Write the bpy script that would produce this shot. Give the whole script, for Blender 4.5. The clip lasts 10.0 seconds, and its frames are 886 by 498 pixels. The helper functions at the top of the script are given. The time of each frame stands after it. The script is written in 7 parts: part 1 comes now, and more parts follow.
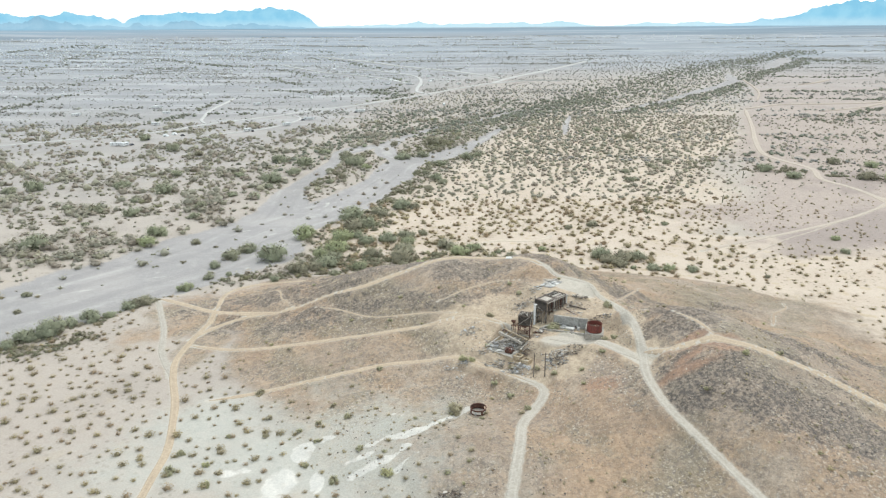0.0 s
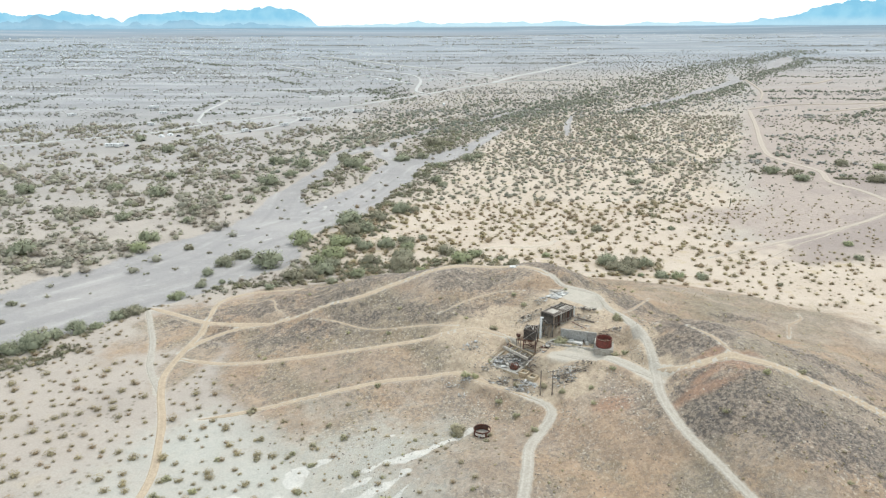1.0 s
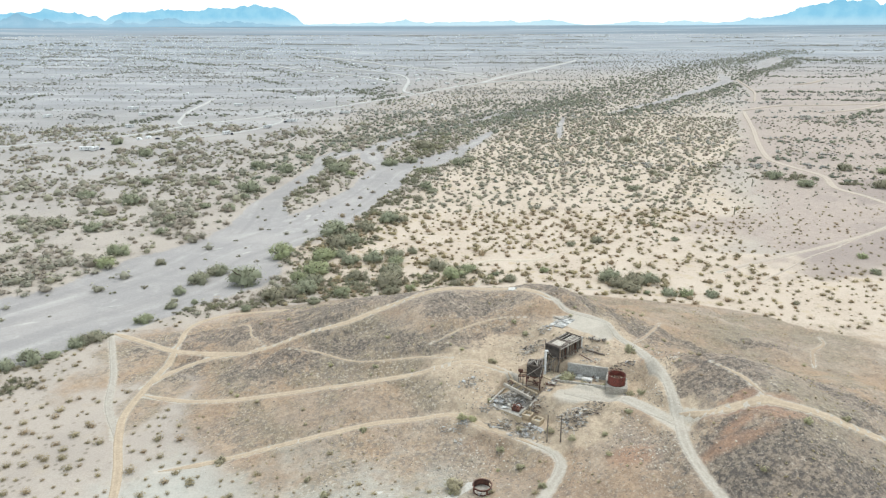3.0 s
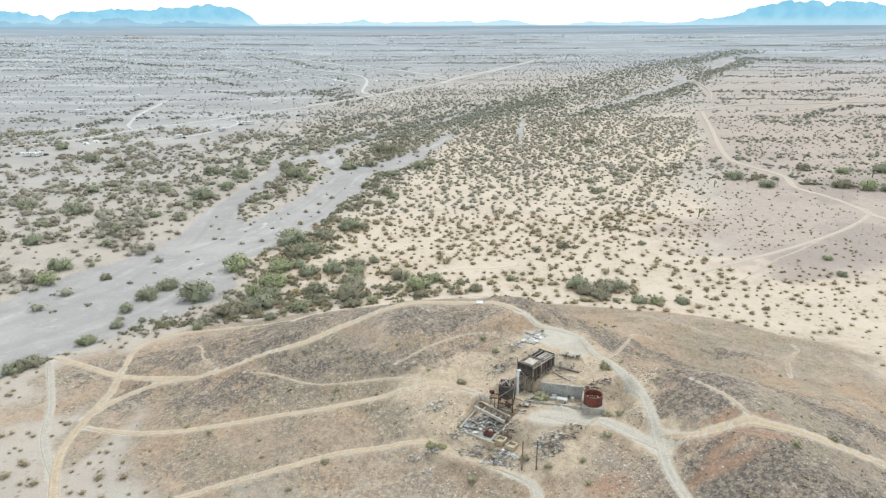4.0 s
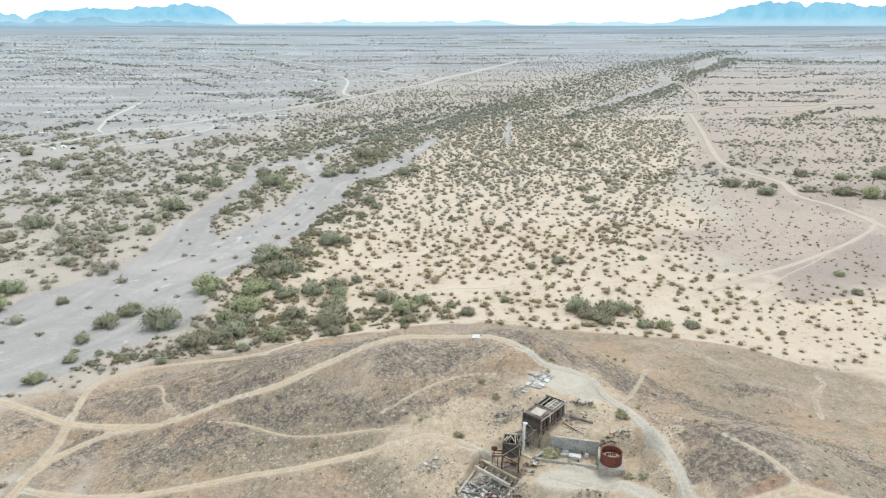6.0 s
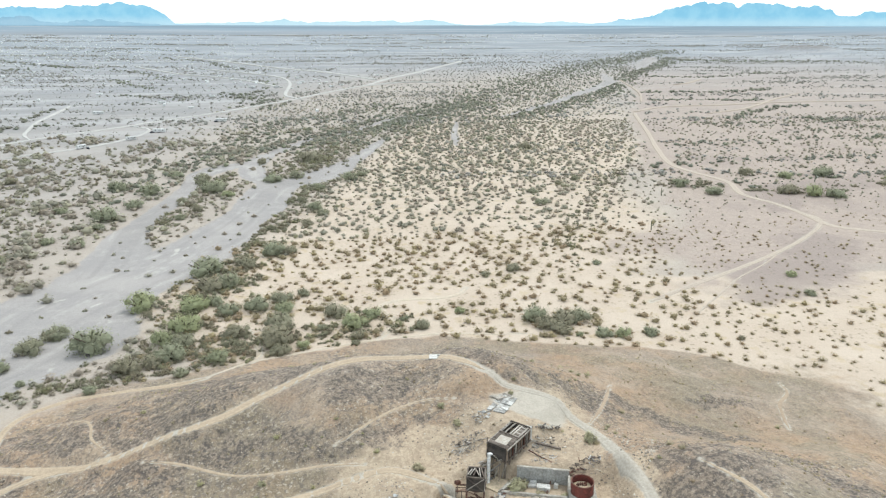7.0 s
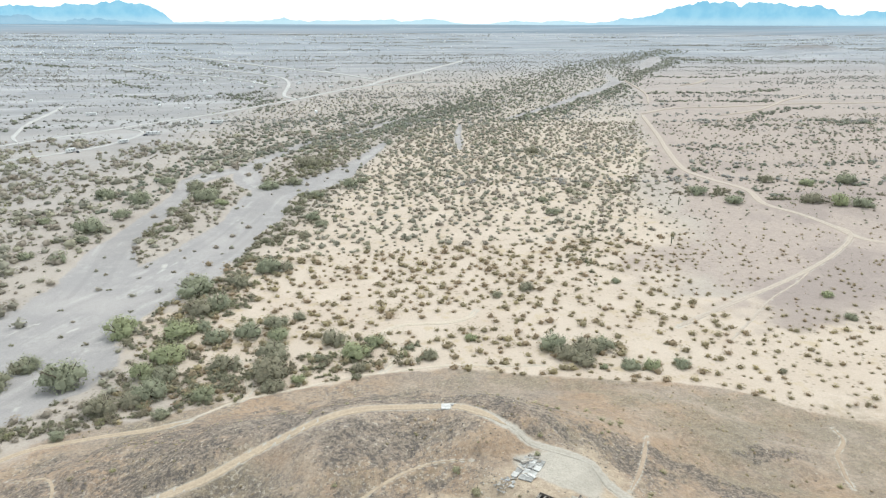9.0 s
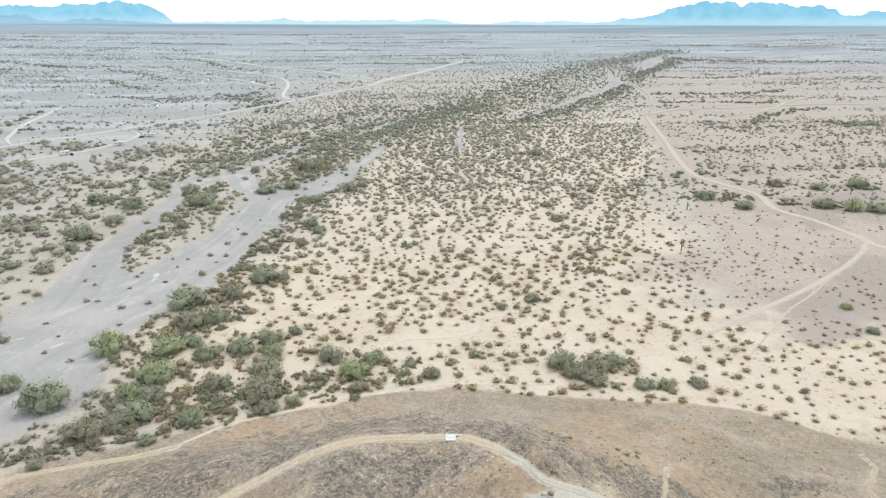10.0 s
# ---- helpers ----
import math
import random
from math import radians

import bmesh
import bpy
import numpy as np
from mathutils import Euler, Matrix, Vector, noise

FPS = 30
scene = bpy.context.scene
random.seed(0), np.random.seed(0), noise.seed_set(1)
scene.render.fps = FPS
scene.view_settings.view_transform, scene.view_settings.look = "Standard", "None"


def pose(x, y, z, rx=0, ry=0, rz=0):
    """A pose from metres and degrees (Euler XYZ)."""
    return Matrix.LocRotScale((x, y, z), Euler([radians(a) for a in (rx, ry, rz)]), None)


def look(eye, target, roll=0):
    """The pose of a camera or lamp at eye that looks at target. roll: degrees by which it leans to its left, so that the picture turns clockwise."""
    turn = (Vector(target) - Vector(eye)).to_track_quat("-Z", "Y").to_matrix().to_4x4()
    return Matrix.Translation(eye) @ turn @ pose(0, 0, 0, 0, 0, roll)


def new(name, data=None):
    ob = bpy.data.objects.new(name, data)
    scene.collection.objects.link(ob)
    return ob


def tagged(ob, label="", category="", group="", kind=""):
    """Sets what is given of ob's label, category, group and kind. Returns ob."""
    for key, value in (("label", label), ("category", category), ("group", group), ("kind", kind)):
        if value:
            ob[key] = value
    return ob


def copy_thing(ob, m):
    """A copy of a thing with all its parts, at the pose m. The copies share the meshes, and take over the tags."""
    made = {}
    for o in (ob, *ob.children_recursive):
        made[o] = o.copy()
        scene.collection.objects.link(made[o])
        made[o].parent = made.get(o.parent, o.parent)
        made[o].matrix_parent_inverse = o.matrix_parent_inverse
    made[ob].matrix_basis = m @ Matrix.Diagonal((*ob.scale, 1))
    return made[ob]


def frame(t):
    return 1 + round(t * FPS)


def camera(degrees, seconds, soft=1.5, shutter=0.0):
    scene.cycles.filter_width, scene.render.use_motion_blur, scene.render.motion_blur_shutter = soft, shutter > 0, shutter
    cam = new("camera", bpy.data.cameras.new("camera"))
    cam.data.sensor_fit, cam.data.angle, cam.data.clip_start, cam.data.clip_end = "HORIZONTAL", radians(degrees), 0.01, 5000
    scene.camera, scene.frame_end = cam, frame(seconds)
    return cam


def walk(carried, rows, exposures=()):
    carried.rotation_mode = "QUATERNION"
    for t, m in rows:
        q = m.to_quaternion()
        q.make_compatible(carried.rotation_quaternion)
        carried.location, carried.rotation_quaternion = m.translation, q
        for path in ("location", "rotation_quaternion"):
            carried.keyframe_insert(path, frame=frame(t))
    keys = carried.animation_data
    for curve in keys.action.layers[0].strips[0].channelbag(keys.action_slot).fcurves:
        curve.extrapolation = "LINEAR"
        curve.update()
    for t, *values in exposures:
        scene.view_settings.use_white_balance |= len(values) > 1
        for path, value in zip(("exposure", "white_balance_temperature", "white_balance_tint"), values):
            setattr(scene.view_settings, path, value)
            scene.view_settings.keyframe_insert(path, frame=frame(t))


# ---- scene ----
cam = camera(63.8, 10.0, 1.3)


def aim(x, y, z, yaw, pitch, roll):
    """A pose at x, y, z: yaw to the right of north, pitch below the horizon, roll to the left, in degrees."""
    a, b = radians(yaw), radians(pitch)
    eye = Vector((x, y, z))
    way = Vector((math.sin(a) * math.cos(b), math.cos(a) * math.cos(b), -math.sin(b)))
    return look(eye, eye + way, roll)


# seconds, place in metres, yaw, pitch, roll in degrees
PATH = [
    (0, -0.05, -0.02, 100.03, 0.000, 17.287, 0.305),
    (0.5, -0.33, 5.30, 99.94, 0.027, 17.324, 0.291),
    (1, -0.62, 10.73, 99.88, 0.053, 17.334, 0.271),
    (1.5, -0.92, 16.27, 99.84, 0.084, 17.360, 0.248),
    (2, -1.21, 21.90, 99.82, 0.085, 17.389, 0.222),
    (2.5, -1.51, 27.60, 99.83, 0.083, 17.409, 0.194),
    (2.7, -1.63, 29.91, 99.83, 0.420, 17.410, 0.181),
    (3.8, -2.22, 42.74, 99.91, 1.852, 17.413, 0.111),
    (3.9, -2.27, 43.92, 99.92, 2.231, 17.413, 0.104),
    (4, -2.31, 45.10, 99.93, 4.336, 17.413, 0.098),
    (4.1, -2.36, 46.29, 99.94, 4.879, 17.413, 0.091),
    (4.3, -2.45, 48.65, 99.97, 5.048, 17.412, 0.078),
    (4.5, -2.53, 51.03, 99.99, 5.082, 17.412, 0.064),
    (5, -2.71, 56.99, 100.06, 5.429, 17.399, 0.032),
    (5.1, -2.75, 58.19, 100.07, 5.770, 17.401, 0.025),
    (5.2, -2.77, 59.38, 100.09, 5.877, 17.404, 0.019),
    (6.3, -2.95, 72.59, 100.26, 5.834, 17.432, -0.048),
    (6.5, -2.95, 75.00, 100.29, 5.985, 17.437, -0.059),
    (6.6, -2.95, 76.20, 100.31, 5.920, 17.436, -0.065),
    (6.7, -2.94, 77.41, 100.32, 6.464, 17.434, -0.070),
    (6.8, -2.93, 78.61, 100.34, 8.300, 17.433, -0.075),
    (6.9, -2.91, 79.82, 100.36, 9.497, 17.432, -0.080),
    (7, -2.90, 81.02, 100.37, 10.255, 17.431, -0.085),
    (7.1, -2.88, 82.23, 100.39, 10.215, 17.436, -0.090),
    (7.5, -2.76, 87.05, 100.45, 10.271, 17.457, -0.107),
    (8, -2.53, 93.07, 100.52, 10.284, 17.480, -0.126),
    (8.5, -2.20, 99.08, 100.58, 10.280, 17.503, -0.140),
    (9, -1.75, 105.09, 100.64, 10.280, 17.502, -0.149),
    (9.5, -1.17, 111.08, 100.68, 10.258, 17.504, -0.152),
    (10, -0.46, 117.05, 100.70, 10.267, 17.501, -0.150),
]
walk(cam, [(t, aim(x, y, z, yaw, pitch, -roll)) for t, x, y, z, yaw, pitch, roll in PATH])
scene.view_settings.exposure = 0.3

# ---- sky and sun: bright thin overcast ----
SUN_AZ, SUN_EL = 35, 62
world = bpy.data.worlds.new("world")
scene.world = world
world.use_nodes = True
wn, wl = world.node_tree.nodes, world.node_tree.links
sky = wn.new("ShaderNodeTexSky")
sky.sky_type, sky.sun_disc = "NISHITA", False
sky.sun_elevation, sky.sun_rotation = radians(SUN_EL), radians(SUN_AZ)
sky.air_density, sky.dust_density, sky.ozone_density = 1.0, 0.6, 2.0
veil = wn.new("ShaderNodeMix")
veil.data_type = "RGBA"
veil.inputs[0].default_value = 0.62
veil.inputs[7].default_value = (8.5, 9.25, 9.3, 1)
wl.new(sky.outputs[0], veil.inputs[6])
back = wn["Background"]
back.inputs[1].default_value = 0.142
wl.new(veil.outputs[2], back.inputs[0])
sun = new("sun", bpy.data.lights.new("sun", "SUN"))
sun.data.energy, sun.data.angle, sun.data.color = 1.6, radians(18), (1.0, 0.995, 0.93)
sun.matrix_basis = look((math.sin(radians(SUN_AZ)) * math.cos(radians(SUN_EL)) * 500, math.cos(radians(SUN_AZ)) * math.cos(radians(SUN_EL)) * 500,
                         math.sin(radians(SUN_EL)) * 500), (0, 0, 0))

# ---- materials ----


class Nodes:
    """A material with a few shorthands for its nodes."""

    def __init__(self, name, rough=0.9, metal=0.0):
        self.m = bpy.data.materials.new(name)
        self.m.use_nodes = True
        self.t = self.m.node_tree
        self.b = self.t.nodes["Principled BSDF"]
        self.b.inputs["Roughness"].default_value = rough
        self.b.inputs["Metallic"].default_value = metal
        self.b.inputs["Specular IOR Level"].default_value = 0.25
        self.where = self.t.nodes.new("ShaderNodeNewGeometry").outputs["Position"]

    def link(self, a, b):
        self.t.links.new(a, b)

    def noise(self, scale, detail=4.0, rough=0.55, at=None):
        n = self.t.nodes.new("ShaderNodeTexNoise")
        n.inputs["Scale"].default_value, n.inputs["Detail"].default_value, n.inputs["Roughness"].default_value = scale, detail, rough
        self.link(at or self.where, n.inputs["Vector"])
        return n.outputs["Fac"]

    def span(self, value, lo, hi, to_lo=0.0, to_hi=1.0):
        n = self.t.nodes.new("ShaderNodeMapRange")
        n.interpolation_type = "SMOOTHSTEP"
        for k, v in enumerate((lo, hi, to_lo, to_hi)):
            n.inputs[k + 1].default_value = v
        self.link(value, n.inputs[0])
        return n.outputs[0]

    def math(self, op, a, b):
        n = self.t.nodes.new("ShaderNodeMath")
        n.operation = op
        for k, v in enumerate((a, b)):
            if isinstance(v, (int, float)):
                n.inputs[k].default_value = v
            else:
                self.link(v, n.inputs[k])
        return n.outputs[0]

    def mix(self, fac, a, b, blend="MIX"):
        n = self.t.nodes.new("ShaderNodeMix")
        n.data_type, n.blend_type = "RGBA", blend
        for k, v in ((0, fac), (6, a), (7, b)):
            if isinstance(v, (int, float)):
                n.inputs[k].default_value = v
            elif isinstance(v, tuple):
                n.inputs[k].default_value = (*v, 1)
            else:
                self.link(v, n.inputs[k])
        return n.outputs[2]

    def grey(self, value, lo, hi, to_lo, to_hi):
        """A grey colour from a value, to multiply with."""
        n = self.t.nodes.new("ShaderNodeCombineColor")
        v = self.span(value, lo, hi, to_lo, to_hi)
        for k in range(3):
            self.link(v, n.inputs[k])
        return n.outputs[0]

    def bump(self, height, strength, distance):
        n = self.t.nodes.new("ShaderNodeBump")
        n.inputs["Strength"].default_value, n.inputs["Distance"].default_value = strength, distance
        self.link(height, n.inputs["Height"])
        self.link(n.outputs[0], self.b.inputs["Normal"])

    def done(self, colour):
        self.link(colour, self.b.inputs["Base Color"])
        return self.m


def surface(name, c1, c2, grain=3.0, stain=0.5, rough=0.9, metal=0.0, bump=0.02, vary=0.15):
    """A worn surface of two colours, with fine grain, broad stains and a change from piece to piece."""
    n = Nodes(name, rough, metal)
    g, s = n.noise(grain, 6), n.noise(stain, 3)
    col = n.mix(n.span(s, 0.35, 0.65), c1, c2)
    col = n.mix(1.0, col, n.grey(g, 0.3, 0.7, 0.75, 1.2), "MULTIPLY")
    info = n.t.nodes.new("ShaderNodeObjectInfo")
    col = n.mix(1.0, col, n.grey(info.outputs["Random"], 0, 1, 1 - vary, 1 + vary), "MULTIPLY")
    n.bump(g, 0.4, bump)
    return n.done(col)


OLD_WOOD = surface("weathered dark timber", (0.1, 0.08, 0.066), (0.165, 0.138, 0.115), 5, 0.8, 0.85, vary=0.45)
BROWN_WOOD = surface("brown weathered studs", (0.24, 0.185, 0.14), (0.17, 0.125, 0.095), 5, 0.8, 0.85, vary=0.3)
DARK_WOOD = surface("dark wall boards", (0.06, 0.052, 0.047), (0.1, 0.085, 0.072), 5, 0.8, 0.85, vary=0.25)
GREY_WOOD = surface("grey sun bleached timber", (0.27, 0.245, 0.21), (0.38, 0.345, 0.3), 5, 0.8, 0.9, vary=0.35)
PALE_WOOD = surface("pale bleached board", (0.42, 0.39, 0.34), (0.34, 0.3, 0.25), 6, 1.2, 0.85, vary=0.2)
RUST = surface("rusty sheet iron", (0.15, 0.068, 0.048), (0.1, 0.058, 0.047), 6, 1.2, 0.8, 0.15, vary=0.3)
RED_IRON = surface("faded red painted iron", (0.22, 0.062, 0.05), (0.15, 0.055, 0.045), 4, 0.9, 0.65, 0.1, vary=0.05)
CONCRETE = surface("old pale concrete", (0.44, 0.415, 0.365), (0.36, 0.33, 0.285), 3, 0.6, 0.9, vary=0.08)
TAN_CONCRETE = surface("sand stained concrete", (0.52, 0.425, 0.3), (0.43, 0.345, 0.24), 3, 0.5, 0.92, vary=0.08)
GREY_CONCRETE = surface("grey board marked concrete", (0.38, 0.375, 0.35), (0.3, 0.29, 0.27), 3, 0.5, 0.9, vary=0.08)
WHITE_SLAB = surface("chalky white concrete", (0.55, 0.54, 0.51), (0.42, 0.41, 0.38), 4, 0.8, 0.88, vary=0.2)
SCRAP = surface("grey scrap sheet metal", (0.42, 0.43, 0.43), (0.28, 0.28, 0.275), 5, 1.0, 0.5, 0.5, vary=0.4)
WHITE_PAINT = surface("white painted metal", (0.75, 0.75, 0.74), (0.62, 0.62, 0.6), 4, 0.8, 0.5, vary=0.05)
DARK_GLASS = surface("dark tinted window", (0.03, 0.035, 0.04), (0.05, 0.055, 0.06), 1, 0.3, 0.15, vary=0.1)
TYRE = surface("black rubber", (0.03, 0.03, 0.03), (0.045, 0.043, 0.04), 8, 2, 0.85, vary=0.1)
CAR_DARK = surface("dark blue car paint", (0.03, 0.035, 0.05), (0.04, 0.045, 0.06), 1, 0.3, 0.3, vary=0.3)
ROCK = surface("dark broken rock", (0.13, 0.115, 0.105), (0.2, 0.17, 0.145), 3, 0.3, 0.95, bump=0.05, vary=0.1)
PALE_ROCK = surface("pale rubble stone", (0.38, 0.345, 0.285), (0.46, 0.42, 0.36), 3, 0.4, 0.95, bump=0.05, vary=0.2)
def stone_material(name, c1, c2, c3):
    """Loose stones, each with a tone of its own."""
    n = Nodes(name, 0.95)
    tint = n.t.nodes.new("ShaderNodeAttribute")
    tint.attribute_name = "tint"
    col = n.mix(n.span(tint.outputs["Fac"], 0.1, 0.6), c1, c2)
    col = n.mix(n.span(tint.outputs["Fac"], 0.65, 0.95), col, c3)
    g = n.noise(5, 4)
    col = n.mix(1.0, col, n.grey(g, 0.3, 0.7, 0.8, 1.2), "MULTIPLY")
    n.bump(g, 0.4, 0.04)
    return n.done(col)


HILL_STONE = stone_material("brown and grey hill stones", (0.11, 0.095, 0.085), (0.235, 0.195, 0.155), (0.46, 0.4, 0.32))
OUTCROP_STONE = stone_material("dark grey outcrop rock", (0.12, 0.107, 0.098), (0.185, 0.16, 0.138), (0.28, 0.243, 0.2))
RUBBLE_STONE = stone_material("mixed mine rubble", (0.19, 0.162, 0.135), (0.38, 0.325, 0.26), (0.52, 0.475, 0.4))
STEM = surface("grey brown bark", (0.11, 0.085, 0.06), (0.16, 0.13, 0.1), 8, 2, 0.95)
CACTUS = surface("ribbed green cactus skin", (0.07, 0.09, 0.045), (0.1, 0.11, 0.06), 6, 1, 0.8)


def leaves(name, c1, c2, c3, own):
    """Foliage: leaf by leaf change, and one bush against the next by its own tint."""
    n = Nodes(name, 0.8)
    if own:
        tint = n.t.nodes.new("ShaderNodeAttribute")
        tint.attribute_name = "tint"
        tint = tint.outputs["Fac"]
    else:
        tint = n.t.nodes.new("ShaderNodeObjectInfo").outputs["Random"]
    leaf = n.t.nodes.new("ShaderNodeNewGeometry").outputs["Random Per Island"]
    col = n.mix(n.span(tint, 0.1, 0.55), c1, c2)
    col = n.mix(n.span(tint, 0.72, 0.95), col, c3)
    col = n.mix(1.0, col, n.grey(leaf, 0, 1, 0.84, 1.18), "MULTIPLY")
    # thin leaves let light through
    thin, both = n.t.nodes.new("ShaderNodeBsdfTranslucent"), n.t.nodes.new("ShaderNodeMixShader")
    both.inputs[0].default_value = 0.3
    n.link(col, thin.inputs["Color"])
    n.link(n.b.outputs[0], both.inputs[1])
    n.link(thin.outputs[0], both.inputs[2])
    n.link(both.outputs[0], n.t.nodes["Material Output"].inputs["Surface"])
    return n.done(col)


SHRUB_LEAF = leaves("small olive brown shrub leaves", (0.375, 0.288, 0.188), (0.345, 0.294, 0.182), (0.42, 0.35, 0.205), True)
BUSH_LEAF = leaves("creosote leaves", (0.42, 0.372, 0.25), (0.405, 0.385, 0.245), (0.46, 0.44, 0.25), False)
TREE_LEAF = leaves("grey green desert tree leaves", (0.32, 0.298, 0.21), (0.33, 0.342, 0.235), (0.37, 0.392, 0.225), False)
THICKET_LEAF = leaves("olive thicket leaves", (0.268, 0.235, 0.162), (0.26, 0.252, 0.17), (0.315, 0.305, 0.175), True)
BUSH_TUFT = leaves("olive hill bush leaves", (0.36, 0.31, 0.2), (0.345, 0.325, 0.195), (0.41, 0.385, 0.215), True)
# leaves of the more distant scrub, greyed and lightened to imitate haze
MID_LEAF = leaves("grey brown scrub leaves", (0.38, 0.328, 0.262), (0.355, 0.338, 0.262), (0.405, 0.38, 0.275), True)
FAR_LEAF = leaves("haze greyed scrub of the open plain", (0.38, 0.352, 0.32), (0.36, 0.36, 0.322), (0.405, 0.395, 0.335), True)
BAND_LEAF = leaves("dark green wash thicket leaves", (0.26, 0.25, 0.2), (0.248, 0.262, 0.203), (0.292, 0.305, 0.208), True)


def attribute(n, name):
    a = n.t.nodes.new("ShaderNodeAttribute")
    a.attribute_name = name
    s = n.t.nodes.new("ShaderNodeSeparateColor")
    n.link(a.outputs["Color"], s.inputs[0])
    return s.outputs


def ground_material():
    n = Nodes("desert ground", 0.95)
    fine, mid, broad, huge = n.noise(2.2, 5, 0.65), n.noise(0.35, 6, 0.6), n.noise(0.045, 5), n.noise(0.009, 4)
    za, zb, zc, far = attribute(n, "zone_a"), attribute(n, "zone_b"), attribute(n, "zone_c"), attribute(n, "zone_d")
    wob = n.math("MULTIPLY", n.math("SUBTRACT", mid, 0.5), 0.9)

    def zone(a, lo=0.3, hi=0.7):
        return n.span(n.math("ADD", a, wob), lo, hi)

    col = n.mix(n.span(huge, 0.35, 0.65), (0.378, 0.33, 0.284), (0.415, 0.364, 0.31))
    col = n.mix(n.span(broad, 0.45, 0.7, 0, 0.5), col, (0.31, 0.276, 0.242))
    # cream sand, pink desert pavement
    col = n.mix(n.span(zb[0], 0.1, 0.9), col, n.mix(n.span(broad, 0.35, 0.65), (0.535, 0.45, 0.362), (0.495, 0.408, 0.322)))
    col = n.mix(n.math("MULTIPLY", n.math("MULTIPLY", n.span(n.noise(0.13, 4), 0.55, 0.7), zb[0]), 0.6), col, (0.44, 0.345, 0.21))
    col = n.mix(n.span(n.math("ADD", zc[2], n.math("MULTIPLY", n.math("SUBTRACT", broad, 0.5), 0.8)), 0.25, 0.75), col,
                n.mix(n.span(mid, 0.35, 0.65), (0.41, 0.338, 0.285), (0.362, 0.3, 0.258)))
    pave = n.math("MULTIPLY", n.span(n.noise(0.022, 5, 0.6), 0.5, 0.66), n.span(zc[2], 0.5, 0.9))
    flow = attribute(n, "zone_e")
    col = n.mix(n.math("MULTIPLY", pave, 0.5), col, (0.3, 0.25, 0.222))
    col = n.mix(n.math("MULTIPLY", n.span(n.math("ADD", flow[1], n.math("MULTIPLY", wob, 0.5)), 0.2, 0.9), 0.72), col, (0.29, 0.24, 0.213))
    # haze over distance, painted into the base colour as a grey tint
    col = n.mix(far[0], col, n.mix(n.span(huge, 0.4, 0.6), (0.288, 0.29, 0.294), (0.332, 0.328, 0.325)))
    # bluer haze tint further out, streaked by shallow runnels
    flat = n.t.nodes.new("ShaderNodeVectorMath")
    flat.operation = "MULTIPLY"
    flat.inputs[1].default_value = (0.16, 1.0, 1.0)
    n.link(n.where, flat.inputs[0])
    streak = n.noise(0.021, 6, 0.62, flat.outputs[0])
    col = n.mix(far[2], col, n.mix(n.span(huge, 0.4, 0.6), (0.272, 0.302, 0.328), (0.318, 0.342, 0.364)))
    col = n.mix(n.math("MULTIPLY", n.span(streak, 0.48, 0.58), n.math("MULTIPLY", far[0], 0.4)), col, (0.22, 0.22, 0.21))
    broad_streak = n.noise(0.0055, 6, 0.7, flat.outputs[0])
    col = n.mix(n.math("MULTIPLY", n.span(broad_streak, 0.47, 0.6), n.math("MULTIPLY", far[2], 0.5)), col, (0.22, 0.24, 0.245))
    col = n.mix(n.math("MULTIPLY", n.span(streak, 0.46, 0.36), n.math("MULTIPLY", far[0], 0.6)), col, (0.44, 0.435, 0.43))
    # small dark herbs and stones in between
    spots = n.t.nodes.new("ShaderNodeTexVoronoi")
    spots.inputs["Scale"].default_value = 0.42
    n.link(n.where, spots.inputs["Vector"])
    dots = n.math("MULTIPLY", n.span(spots.outputs["Distance"], 0.14, 0.3, 1, 0), n.math("MULTIPLY", n.span(broad, 0.4, 0.6), n.math("SUBTRACT", 1.0, far[0])))
    col = n.mix(n.math("MULTIPLY", dots, 0.55), col, (0.15, 0.13, 0.09))
    # the hill: brown stony slopes with straw, orange and dark patches
    grit, stones = n.noise(2.6, 4, 0.75), n.noise(0.75, 7, 0.75)
    slope = n.mix(n.span(broad, 0.38, 0.62), (0.365, 0.258, 0.172), (0.305, 0.223, 0.157))
    slope = n.mix(n.math("MULTIPLY", n.span(mid, 0.5, 0.68), 0.45), slope, (0.41, 0.305, 0.205))
    slope = n.mix(n.math("MULTIPLY", n.span(n.noise(0.11, 6, 0.65), 0.5, 0.66), 0.4), slope, (0.43, 0.285, 0.175))
    slope = n.mix(n.span(n.noise(0.02, 4), 0.45, 0.62, 0, 0.5), slope, (0.28, 0.252, 0.215))
    slope = n.mix(n.span(n.noise(0.055, 5, 0.62), 0.48, 0.62, 0, 0.5), slope, (0.36, 0.305, 0.24))
    slope = n.mix(n.span(n.noise(0.038, 6, 0.66), 0.52, 0.64, 0, 0.5), slope, (0.39, 0.262, 0.16))
    slope = n.mix(n.span(n.noise(0.03, 6, 0.7), 0.48, 0.6, 0, 0.65), slope, (0.235, 0.2, 0.14))
    cells = n.t.nodes.new("ShaderNodeTexVoronoi")
    cells.inputs["Scale"].default_value = 1.5
    n.link(n.where, cells.inputs["Vector"])
    big = n.t.nodes.new("ShaderNodeTexVoronoi")
    big.inputs["Scale"].default_value = 0.55
    n.link(n.where, big.inputs["Vector"])
    lump = n.math("ADD", n.math("MULTIPLY", cells.outputs["Color"], 0.6), n.math("MULTIPLY", big.outputs["Color"], 0.4))
    slope = n.mix(1.0, slope, n.grey(lump, 0.15, 0.85, 0.84, 1.16), "MULTIPLY")
